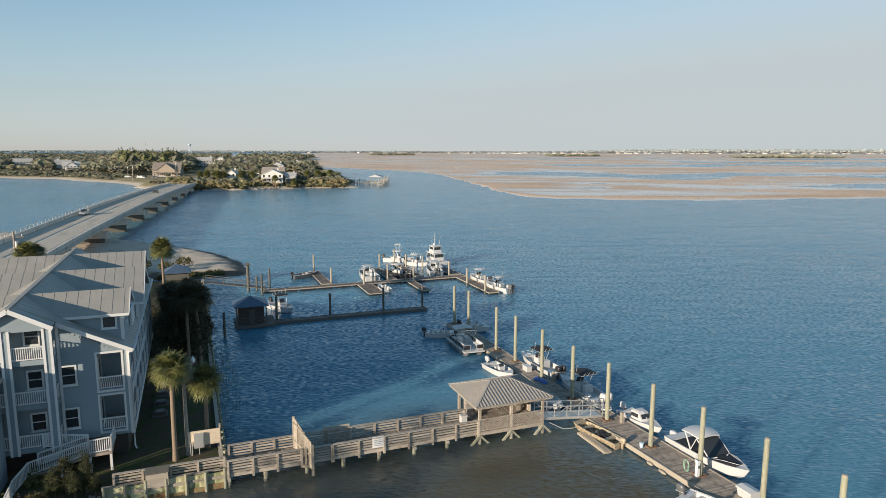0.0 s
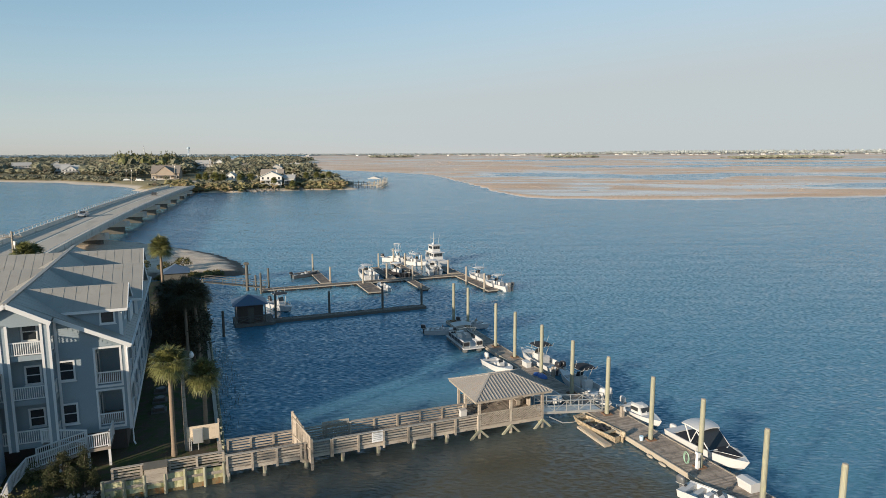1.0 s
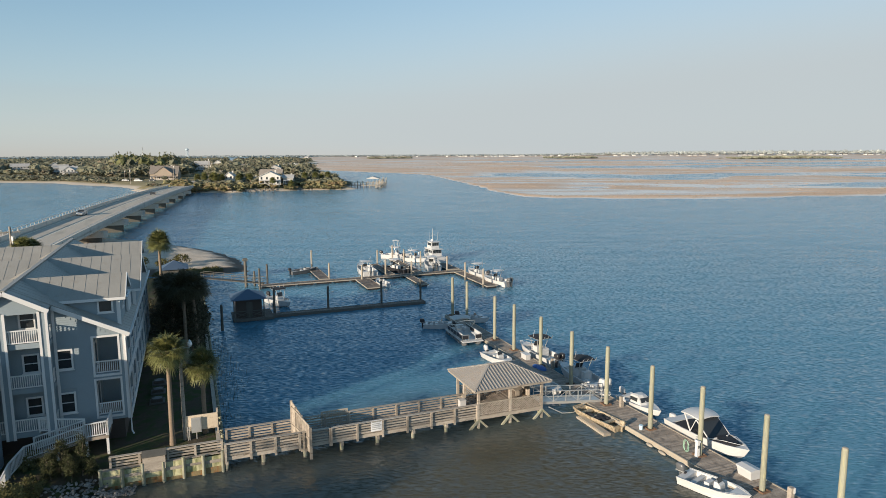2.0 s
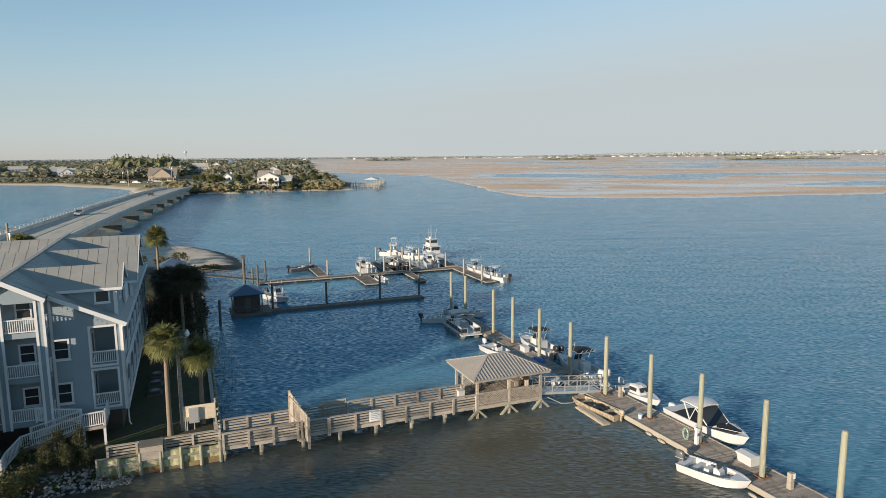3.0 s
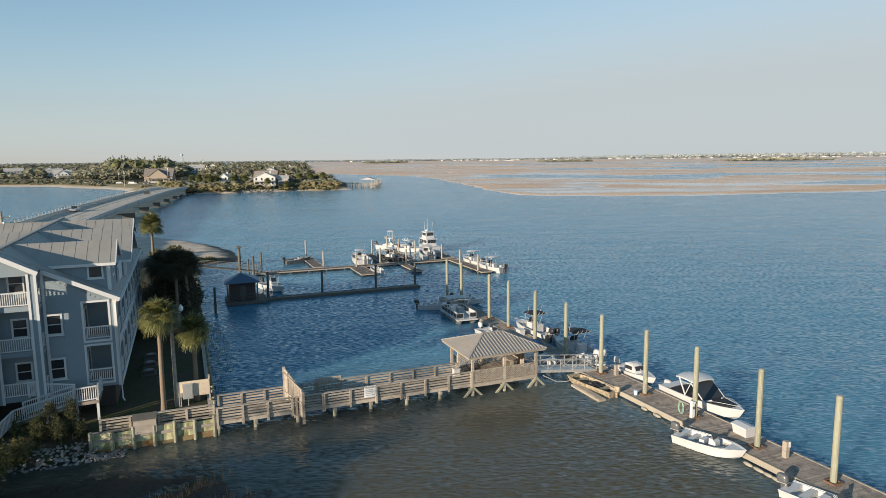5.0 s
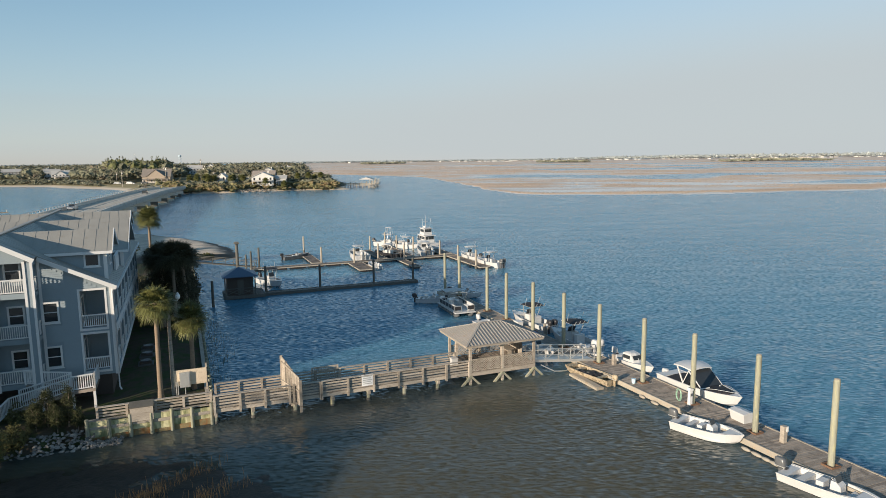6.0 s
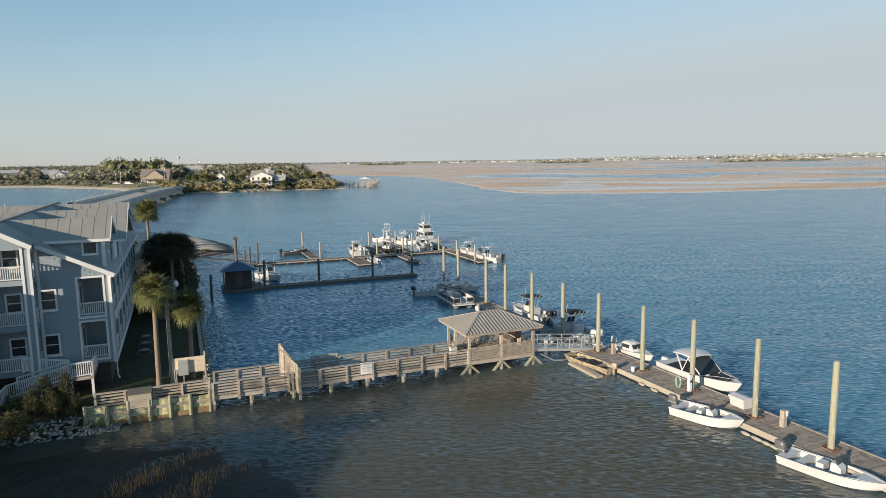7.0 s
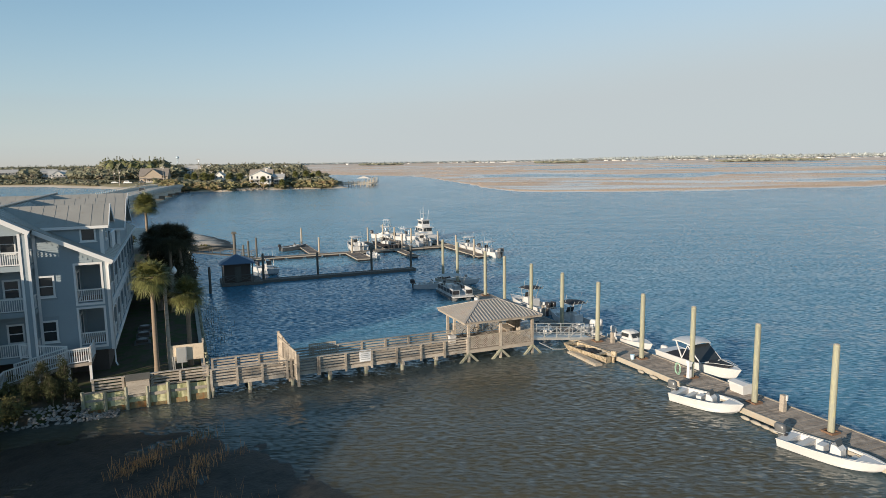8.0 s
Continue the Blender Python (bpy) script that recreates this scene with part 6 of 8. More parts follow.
cottage(-459, 716, 28, 18, 12, 6.6, 3.0, GREYWALL, LIGHTROOF, "wide white beach house in the trees", "x", 1.0, 2)
cottage(-430, 730, 28, 10, 10, 7.5, 3.0, GREYWALL, LIGHTROOF, "white beach house in the trees", "y", 1.0, 2)
cottage(-255, 700, 15, 15, 12, 8.0, 3.5, GREYWALL, LIGHTROOF, "white house rising over the woods", "x", 0.0, 3)
cottage(-240, 705, 15, 10, 10, 9.0, 3.5, PALEWALL, LIGHTROOF, "white house rising over the woods", "y", 0.0, 3)
cottage(-193, 640, 10, 17, 11, 8.0, 1.2, GREYWALL, SHINGLE, "grey flat-roofed house in the woods", "x", 0.0, 3)
cottage(-142, 560, 6, 11, 10, 7.0, 2.5, GREYWALL, LIGHTROOF, "white gabled house beyond the point", "y", 0.0, 2)
cottage(-131, 572, 6, 12, 10, 8.0, 2.5, PALEWALL, LIGHTROOF, "white house beyond the point", "x", 0.0, 2)


# palms along the island shore
def island_palm(x, y, k):
    p = SITE.inverted() @ Vector((x, y, 0))
    return palm(p.x, p.y, isle_height(x, y) - 0.3, 6.0 + 0.5 * (k % 4), 120 + k, 1.5, "cabbage palm on the island shore")


ipalm = [island_palm(x, y, k) for k, (x, y) in enumerate(((-141, 388), (-136, 392), (-99, 384)))]
for k, (x, y) in enumerate(((-146, 392), (-143, 395), (-139, 396), (-134, 388), (-132, 394), (-145, 401), (-138, 404), (-148, 397), (-142, 408), (-121, 391), (-117, 396), (-113, 387), (-90, 390), (-84, 402), (-78, 404), (-75, 410), (-80, 416), (-71, 408), (-86, 411), (-124, 404))):
    copy_thing(ipalm[k % 3], pose(x, y, isle_height(x, y) - 0.5 - 1.2 * rng.random(), 0, 0, 50 * k))
near_bush = []
for _ in range(330):
    x = rng.uniform(-160, -60)
    y = lerp_table(x, ISLE_EDGE) + rng.uniform(-1.8, 9)
    if -112 < x < -90 and rng.random() < 0.6:
        continue
    h = rng.uniform(1.6, 3.4) * (1.6 if x < -146 else 1.0)
    near_bush.append((x, y, isle_height(x, y) - 0.5, h, h * 0.8))
forest("shore_bushes", near_bush, FARCROWNS, SHORELEAF, "dark green bushes above the island rocks")
# far low buildings on the horizon
rng = random.Random(9)
for k in range(96):
    x, y = (rng.uniform(900, 2700), rng.uniform(3250, 3480)) if k < 56 else (rng.gauss(420, 190), rng.uniform(3200, 3480)) if k < 84 else (rng.uniform(-700, 200), rng.uniform(3200, 3450))
    w, d, h = rng.uniform(6, 18), 18, rng.uniform(2.0, 5.5)
    t = thing("far_building", "pale low building on the far shore", "building", pose(x, y, 0, 0, 0, rng.uniform(-12, 12)))
    part("wall", Shape().box((-w / 2, -9, -0.5), (w / 2, 9, h)), GREYWALL if k % 2 else PALEWALL, t)
    part("roof", Shape().prism([(-w / 2 - 1, -10, h), (-w / 2 - 1, 10, h), (-w / 2 - 1, 0, h + 2.4)], (w + 2, 0, 0)), LIGHTROOF if k % 3 else SHINGLE, t)

# ---- water tower, masts and utility poles ----
tw = thing("water_tower", "pale blue water tower above the woods", "tower", pose(-695, 1800, 0))
BLUETANK = mat("pale_blue_tank_paint", (0.429, 0.520, 0.585), 0.5, var=0.08)
part("tank", Shape().ball((0, 0, 33), (4.4, 4.4, 3.4), 20, 12), BLUETANK, tw, smooth=True)
for k in range(6):
    a = k * math.pi / 3
    part("leg", Shape().tube([(math.cos(a) * 5, math.sin(a) * 5, 0), (math.cos(a) * 3.2, math.sin(a) * 3.2, 31)], 0.22, 8), BLUETANK, tw)
part("riser", Shape().tube([(0, 0, 0), (0, 0, 30)], 0.9, 10), BLUETANK, tw)
mast = thing("radio_mast", "thin lattice radio mast above the woods", "mast", pose(-780, 1720, 0))
s = Shape()
for a, b in ((1, 1), (-1, 1), (1, -1), (-1, -1)):
    s.beam((a * 1.4, b * 1.4, 0), (a * 0.3, b * 0.3, 40), 0.3, 0.3)
for k in range(12):
    r = 1.4 - 1.1 * k / 12
    s.beam((-r, -r, k * 3.3), (r, -r, k * 3.3 + 3.3), 0.15, 0.15).beam((r, r, k * 3.3), (-r, r, k * 3.3 + 3.3), 0.15, 0.15)
part("lattice", s, GALV, mast)


def utility_pole(m, h, label="wooden utility pole with a cross-arm"):
    t = thing("utility_pole", label, "pole", m, "utility poles")
    part("pole", Shape().tube([(0, 0, -0.5), (0, 0, h)], [0.2, 0.13], 8), WOOD, t)
    part("cross_arm", Shape().box((-1.2, -0.08, h - 0.9), (1.2, 0.08, h - 0.72)), WOOD, t)
    for k in (-1.0, 0.0, 1.0):
        part("insulator", Shape().tube([(k, 0, h - 0.72), (k, 0, h - 0.45)], 0.07, 6), GALV, t)
    part("transformer", Shape().tube([(0.3, 0, h - 2.4), (0.3, 0, h - 1.4)], 0.26, 10), GALV, t)
    return t


for x, y, h in ((-213, 448, 11), (-184, 450, 12.5), (-164, 462, 17), (-148, 440, 9), (-176, 500, 12), (-196, 560, 13), (-238, 540, 11), (-232, 480, 9)):
    utility_pole(pose(x, y, isle_height(x, y) - 0.2, 0, 0, 20), h)
utility_pole(at(-24.5, 60.5, 1.1, 15), 11.0, "wooden utility pole beside the bridge")

# ---- island dock ----
ip = thing("island_pier", "pale timber pier and boat lift off the island point", "pier", pose(-60, 440, 0))
ORIGIN[ip.name] = (-60, 440, 0)
for y0, x0, x1 in ((412, -68, -38), (430, -76, -42), (452, -84, -40)):
    part("walkway", Shape().box((x0, y0 - 1, 1.5), (x1, y0 + 1, 1.75)), CREAM, ip)
    n = int((x1 - x0) / 3.5)
    for k in range(n + 1):
        for s_ in (-0.9, 0.9):
            part("pile", Shape().tube([(x0 + (x1 - x0) * k / n, y0 + s_, -1), (x0 + (x1 - x0) * k / n, y0 + s_, 2.9)], 0.16, 6), CREAM, ip)
    part("rail", Shape().box((x0, y0 - 0.95, 2.6), (x1, y0 - 0.85, 2.72)), CREAM, ip)
part("walkway", Shape().box((-41, 404, 1.5), (-38, 460, 1.74)), CREAM, ip)
for k in range(12):
    part("pile", Shape().tube([(-39.5 + 1.3 * (-1) ** k, 404 + k * 5, -1), (-39.5 + 1.3 * (-1) ** k, 404 + k * 5, 5.2)], 0.17, 6), CREAM, ip)
part("boat_lift_roof", Shape().prism([(-52, 446, 4.4), (-42, 446, 4.4), (-47, 446, 6.0)], (0, 12, 0)), LIGHTROOF, ip)


# ---- unseen building added beside the camera, outside the view, to shade the near water ----
nb = site_thing("neighbour_building", "unseen plain building added to shade the near water", "building", -38, -27, 0)
part("wall", Shape().prism([(-46, -42, 0.5), (-46, -12, 0.5), (-46, -12, 5.6), (-46, -27, 9.35), (-46, -42, 5.6)], (16, 0, 0)), SIDING, nb)
for s_ in (-1, 1):
    part("roof", Shape().prism([(-46.4, -27 + s_ * 15.6, 5.5), (-46.4, -27, 9.4), (-46.4, -27, 9.55), (-46.4, -27 + s_ * 15.6, 5.65)], (16.8, 0, 0)), ROOF, nb)
# tall block added to cast the tip of that shadow
part("stair_tower", Shape().box((-40, -26.2, 5.0), (-30.6, -24.4, 10.6)), SIDING, nb)


# unseen trees added along the sun's line to half shade the near water
for k, (u, v, d) in enumerate(((-4.5, -5.0, 36), (0.0, -5.2, 39), (4.0, -6.0, 37))):
    foot = at(u, v).translation + Vector((math.cos(radians(SUN_AZ)), math.sin(radians(SUN_AZ)), 0)) * d
    tree(pose(foot.x, foot.y, 0.9), 180 + k, d * math.tan(radians(SUN_EL)) / 0.64, 2.6, "unseen open-crowned evergreen tree added to dapple the near water", OAKLEAF, 0.3, 42, 26)


# ---- boats ----
def hull(L, B, H, rocker=0.22, floor=0.28, bow_deck=0.78, stern=0.3, flare=0.8, blunt=2.2, rim=0.1, lift=0.3):
    """An open hull from stern (-x) to bow (+x), solid transom and foredeck, sunk cockpit between; waterline at z = 0."""
    rings = []
    ts = [0, 0.02, 0.05, stern / L + 0.05, stern / L + 0.051, 0.3, 0.45, 0.58, 0.68, bow_deck - 0.001, bow_deck, 0.84, 0.9, 0.95, 0.985, 1.0]
    ts = sorted(set(ts))
    for t in ts:
        k = max(0.0, (t - 0.42) / 0.58)
        b = B / 2 * max(0.012, 1 - k ** blunt) * (0.96 + 0.04 * min(1, t / 0.3))
        h = H * (1 + lift * t * t)
        keel = -rocker + (rocker + 0.35 * H) * k ** 3.2
        chine = b * flare
        cz = 0.02 + (0.5 * H) * k ** 2.2
        x = -L / 2 + L * t
        well = stern / L + 0.0505 < t < bow_deck - 0.0005
        r2 = min(rim, b * 0.5)
        fz = floor if well else h - 0.02
        x2 = x + (0.06 * L * k ** 4)
        rings.append([(x2, b, h), (x, chine, cz), (x - 0.03 * L * k ** 4, 0, keel), (x, -chine, cz), (x2, -b, h), (x2, -b + r2, h), (x2, -b + r2 + 0.02, fz), (x2, b - r2 - 0.02, fz), (x2, b - r2, h)])
    return Shape().loft(rings)


def outboard(parent, x, y, z, cowl=None, size=1.0, tilt=0.0):
    """An outboard motor clamped to the transom: cowl, leg, lower unit with skeg and propeller hub, bracket."""
    m = part("outboard_motor", Shape().cbox((x + 0.12 * size, y, z - 0.1), (0.16 * size, 0.24 * size, 0.4 * size)), RUBBER, parent, "outboard motor")
    rings = []
    for zz, a, b, lean in ((-0.06, 0.16, 0.11, 0.0), (0.0, 0.25, 0.165, 0.0), (0.12, 0.31, 0.2, -0.02), (0.34, 0.33, 0.2, -0.05), (0.5, 0.3, 0.18, -0.07), (0.57, 0.22, 0.13, -0.08), (0.585, 0.1, 0.06, -0.08)):
        ring = []
        for k in range(16):
            c, d = math.cos(2 * math.pi * k / 16), math.sin(2 * math.pi * k / 16)
            ring.append((x - 0.18 * size + size * (a * math.copysign(abs(c) ** 0.65, c) + lean - tilt * zz), y + size * b * math.copysign(abs(d) ** 0.65, d), z + zz * size))
        rings.append(ring)
    c = part("cowl", Shape().loft(rings), cowl or RUBBER, m, smooth=True)
    part("cowl_band", Shape().cbox((x - 0.19 * size, y, z + 0.08 * size), (0.63 * size, 0.41 * size, 0.035 * size)), GALV, c)
    part("tiller_bracket", Shape().box((x + 0.0, y - 0.12 * size, z - 0.42 * size), (x + 0.07, y + 0.12 * size, z + 0.02)), GALV, m)
    part("skeg", Shape().prism([(x - 0.42 * size, y - 0.02, z - 0.72 * size), (x - 0.05 * size, y - 0.02, z - 0.72 * size), (x - 0.12 * size, y - 0.02, z - 0.98 * size)], (0, 0.04, 0)), cowl or RUBBER, m)
    part("leg", Shape().prism([(x - 0.3 * size, y - 0.06 * size, z), (x - 0.05 * size, y - 0.06 * size, z), (x - 0.1 * size + tilt * 0.3, y - 0.05 * size, z - 0.75 * size), (x - 0.28 * size + tilt * 0.3, y - 0.05 * size, z - 0.75 * size)], (0, 0.12 * size, 0)), cowl or RUBBER, m)
    return m


def post_frame(parent, name, pts, r, material):
    return part(name, Shape().tube(pts, r, 6), material, parent)


def canopy_top(parent, x0, x1, w, z, material, name="canopy", crown=0.1, thick=0.06):
    """A gently arched top."""
    rings = []
    for k in range(7):
        t = k / 6
        x = x0 + (x1 - x0) * t
        ww = w / 2 * (1 - 0.12 * abs(2 * t - 1) ** 3)
        zz = z + crown * (1 - (2 * t - 1) ** 2)
        top = [(x, ww * (2 * i / 6 - 1), zz + crown * (1 - (2 * i / 6 - 1) ** 2)) for i in range(7)]
        rings.append(top + [(p[0], p[1], p[2] - thick) for p in reversed(top)])
    return part(name, Shape().loft(rings), material, parent)


def skiff(m, L=5.2, B=1.95, H=0.62, label="small white open skiff with an outboard motor", hullm=None, cowl=None, console=True, motors=1, floor=0.2, group=""):
    t = thing("skiff", label, "boat", m, group)
    part("hull", hull(L, B, H, floor=floor, blunt=3.6, lift=0.38), hullm or GELCOAT, t)
    part("cockpit_floor", Shape().prism([(-L * 0.4, -B * 0.38, floor), (L * 0.1, -B * 0.38, floor), (L * 0.25, -B * 0.24, floor), (L * 0.25, B * 0.24, floor), (L * 0.1, B * 0.38, floor), (-L * 0.4, B * 0.38, floor)], (0, 0, 0.02)), GREYDECK, t)
    part("thwart", Shape().box((-L * 0.3, -B * 0.42, floor + 0.02), (-L * 0.22, B * 0.42, floor + 0.3)), GREYDECK, t)
    if console:
        c = part("console", Shape().prism([(L * 0.02, -0.3, floor), (L * 0.14, -0.3, floor), (L * 0.13, -0.3, floor + 0.55), (L * 0.08, -0.3, floor + 0.75), (L * 0.03, -0.3, floor + 0.75)], (0, 0.6, 0)), GELCOAT, t, "white steering console")
        part("windscreen", Shape().prism([(L * 0.09, -0.26, floor + 0.72), (L * 0.1, -0.26, floor + 0.72), (L * 0.07, -0.26, floor + 1.0), (L * 0.06, -0.26, floor + 1.0)], (0, 0.52, 0)), GLASS, c)
        part("steering_wheel", Shape().tube([(L * 0.02, 0.16 * math.cos(a), floor + 0.62 + 0.16 * math.sin(a)) for a in [2 * math.pi * k / 10 for k in range(11)]], 0.018, 5), RUBBER, c)
        part("seat_box", Shape().box((-L * 0.12, -0.32, floor + 0.02), (-L * 0.04, 0.32, floor + 0.5)), GELCOAT, t)
    part("bow_seat", Shape().prism([(L * 0.2, -B * 0.3, floor), (L * 0.29, -B * 0.18, floor), (L * 0.29, B * 0.18, floor), (L * 0.2, B * 0.3, floor)], (0, 0, 0.25)), GREYDECK, t)
    part("rub_rail", Shape().tube([(-L * 0.5, -B * 0.485, H * 0.96), (-L * 0.1, -B * 0.505, H * 1.04), (L * 0.16, -B * 0.45, H * 1.12), (L * 0.36, -B * 0.24, H * 1.22), (L * 0.545, 0, H * 1.3), (L * 0.36, B * 0.24, H * 1.22), (L * 0.16, B * 0.45, H * 1.12), (-L * 0.1, B * 0.505, H * 1.04), (-L * 0.5, B * 0.485, H * 0.96)], 0.035, 6), GREYDECK, t)
    for k in range(motors):
        outboard(t, -L / 2, (k - (motors - 1) / 2) * 0.55, H + 0.02, cowl, 0.95)
    return t


def center_console(m, L=7.2, B=2.5, H=0.85, label="white centre-console boat with a black T-top", hullm=None, top=None, motors=2, tower=False, cowl=None):
    t = thing("motor_boat", label, "boat", m)
    f = 0.35
    part("hull", hull(L, B, H, 0.3, f, 0.8, 0.45, 0.82, 2.6), hullm or GELCOAT, t)
    part("cockpit_floor", Shape().prism([(-L * 0.4, -B * 0.4, f), (L * 0.1, -B * 0.4, f), (L * 0.27, -B * 0.25, f), (L * 0.27, B * 0.25, f), (L * 0.1, B * 0.4, f), (-L * 0.4, B * 0.4, f)], (0, 0, 0.02)), GREYDECK, t)
    c = part("console", Shape().prism([(-L * 0.04, -0.42, f), (L * 0.12, -0.42, f), (L * 0.11, -0.42, f + 0.6), (L * 0.05, -0.42, f + 1.0), (-L * 0.03, -0.42, f + 1.0)], (0, 0.84, 0)), GELCOAT, t, "white helm console")
    part("windscreen", Shape().prism([(L * 0.06, -0.4, f + 0.97), (L * 0.07, -0.4, f + 0.97), (L * 0.035, -0.4, f + 1.5), (L * 0.025, -0.4, f + 1.5)], (0, 0.8, 0)), GLASS, c)
    part("leaning_post", Shape().box((-L * 0.17, -0.45, f + 0.02), (-L * 0.1, 0.45, f + 0.95)), GELCOAT, t)
    part("bow_cushion", Shape().prism([(L * 0.16, -B * 0.33, f), (L * 0.29, -B * 0.2, f), (L * 0.29, B * 0.2, f), (L * 0.16, B * 0.33, f)], (0, 0, 0.32)), GREYDECK, t)
    zt = f + 2.0
    for x, x2 in ((L * 0.1, L * 0.09), (-L * 0.06, -L * 0.11)):
        for y in (-0.5, 0.5):
            post_frame(t, "top_post", [(x, y, f), (x, y * 1.05, f + 1.0), (x2, y * 1.4, zt)], 0.03, GALV)
    canopy_top(t, -L * 0.16, L * 0.13, 1.9, zt, top or CANVAS, "t_top")
    part("top_frame", Shape().tube([(-L * 0.16, -0.9, zt), (L * 0.13, -0.85, zt), (L * 0.13, 0.85, zt), (-L * 0.16, 0.9, zt), (-L * 0.16, -0.9, zt)], 0.03, 6), GALV, t)
    for k in range(4):
        y = -0.75 + 0.5 * k
        post_frame(t, "rod_holder", [(-L * 0.17, y, zt), (-L * 0.21, y, zt + 0.35)], 0.025, GALV)
    for s_ in (-1, 1):
        post_frame(t, "bow_rail", [(L * 0.02, s_ * B * 0.45, H * 1.05), (L * 0.1, s_ * B * 0.44, H * 1.45), (L * 0.33, s_ * B * 0.26, H * 1.6), (L * 0.48, s_ * 0.1, H * 1.6)], 0.02, GALV)
        post_frame(t, "antenna", [(0, s_ * 0.8, zt), (-L * 0.05, s_ * 0.9, zt + 0.9)], 0.012, TRIM)
    if tower:
        for x in (-0.6, 0.6):
            for y in (-0.5, 0.5):
                post_frame(t, "tower_post", [(x, y * 1.4, zt + 0.1), (x * 0.7, y, zt + 1.4)], 0.03, GALV)
        canopy_top(t, -0.7, 0.7, 1.2, zt + 1.4, GELCOAT, "tower_top")
    for k in range(motors):
        outboard(t, -L / 2, (k - (motors - 1) / 2) * 0.65, H + 0.02, cowl or RUBBER, 1.15)
    return t


def dual_console(m, L=7.4, B=2.55, H=0.95):
    """A white boat with a hard top over a windscreen, its bow and cockpit under black covers."""
    t = thing("motor_boat", "white hard-top boat with black fitted covers", "boat", m)
    part("hull", hull(L, B, H, 0.3, 0.55, 0.9, 0.5, 0.82, 3.3), GELCOAT, t)

    def cover(name, x0, x1, w0, w1, z0, z1, crown):
        rings = []
        for k in range(7):
            u = k / 6
            w, z = w0 + (w1 - w0) * u ** 1.5, z0 + (z1 - z0) * u
            rings.append([(x0 + (x1 - x0) * u, w * (2 * i / 8 - 1), z + crown * (1 - (2 * i / 8 - 1) ** 2)) for i in range(9)] + [(x0 + (x1 - x0) * u, w * (1 - 2 * i / 8), z - 0.05) for i in range(9)])
        return part(name, Shape().loft(rings), CANVAS, t, "black fitted canvas cover")

    cover("bow_cover", L * 0.12, L * 0.42, B * 0.44, 0.25, H * 1.08, H * 1.26, 0.12)
    cover("cockpit_cover", -L * 0.02, L * 0.13, B * 0.46, B * 0.43, H * 1.5, H * 1.12, 0.08)
    cover("stern_cover", -L * 0.34, -L * 0.04, B * 0.44, B * 0.44, H * 1.02, H * 1.05, 0.08)
    zt = 2.05
    for s_ in (-1, 1):
        post_frame(t, "windscreen_frame", [(L * 0.2, s_ * B * 0.2, H * 1.25), (L * 0.16, s_ * B * 0.43, H * 1.15), (-L * 0.03, s_ * B * 0.42, zt - 0.1)], 0.05, GELCOAT)
        post_frame(t, "top_post", [(-L * 0.1, s_ * B * 0.44, H * 1.05), (-L * 0.2, s_ * B * 0.42, zt)], 0.06, GELCOAT)
        post_frame(t, "side_frame", [(-L * 0.03, s_ * B * 0.42, zt - 0.1), (-L * 0.1, s_ * B * 0.44, H * 1.05)], 0.035, GELCOAT)
        post_frame(t, "bow_rail", [(L * 0.15, s_ * B * 0.4, H * 1.15), (L * 0.3, s_ * B * 0.3, H * 1.42), (L * 0.5, s_ * 0.1, H * 1.5)], 0.02, GALV)
    part("windscreen", Shape().prism([(L * 0.15, -B * 0.4, H * 1.2), (L * 0.16, -B * 0.4, H * 1.2), (-L * 0.015, -B * 0.38, zt - 0.12), (-L * 0.025, -B * 0.38, zt - 0.12)], (0, B * 0.8, 0)), GLASS, t)
    canopy_top(t, -L * 0.26, L * 0.02, B * 0.92, zt, GELCOAT, "hard_top", 0.14, 0.09)
    outboard(t, -L / 2 + 0.05, 0.0, H * 0.42, GELCOAT, 1.05)
    part("swim_platform", Shape().box((-L / 2 - 0.35, -B * 0.42, 0.25), (-L / 2 + 0.02, B * 0.42, 0.34)), GELCOAT, t)
    return t


def cuddy(m, L=4.9, B=1.9, H=0.75):
    t = thing("motor_boat", "small white cabin boat with a rounded roof", "boat", m)
    part("hull", hull(L, B, H, 0.25, 0.35, 0.55, 0.3, 0.82, 2.4), GELCOAT, t)
    rings = []
    for z, a, b, w in ((H * 1.02, -0.7, 0.75, B * 0.38), (H * 1.5, -0.66, 0.55, B * 0.37), (H * 2.05, -0.62, 0.2, B * 0.32), (H * 2.2, -0.45, 0.05, B * 0.2)):
        rings.append([(a, -w, z), (b, -w * 0.8, z), (b + 0.12, 0, z), (b, w * 0.8, z), (a, w, z)])
    c = part("cabin", Shape().loft(rings), GELCOAT, t, smooth=False)
    for s_ in (-1, 1):
        part("pane", Shape().beam((-0.5, s_ * (B * 0.37 + 0.012), H * 1.62), (0.25, s_ * (B * 0.335 + 0.012), H * 1.62), 0.02, 0.3), GLASS, c)
    part("windscreen", Shape().prism([(0.66, -B * 0.26, H * 1.4), (0.68, B * 0.26, H * 1.4), (0.42, B * 0.24, H * 1.9), (0.4, -B * 0.24, H * 1.9)], (0.03, 0, 0.01)), GLASS, c)
    outboard(t, -L / 2, 0, H, GELCOAT, 0.95)
    return t


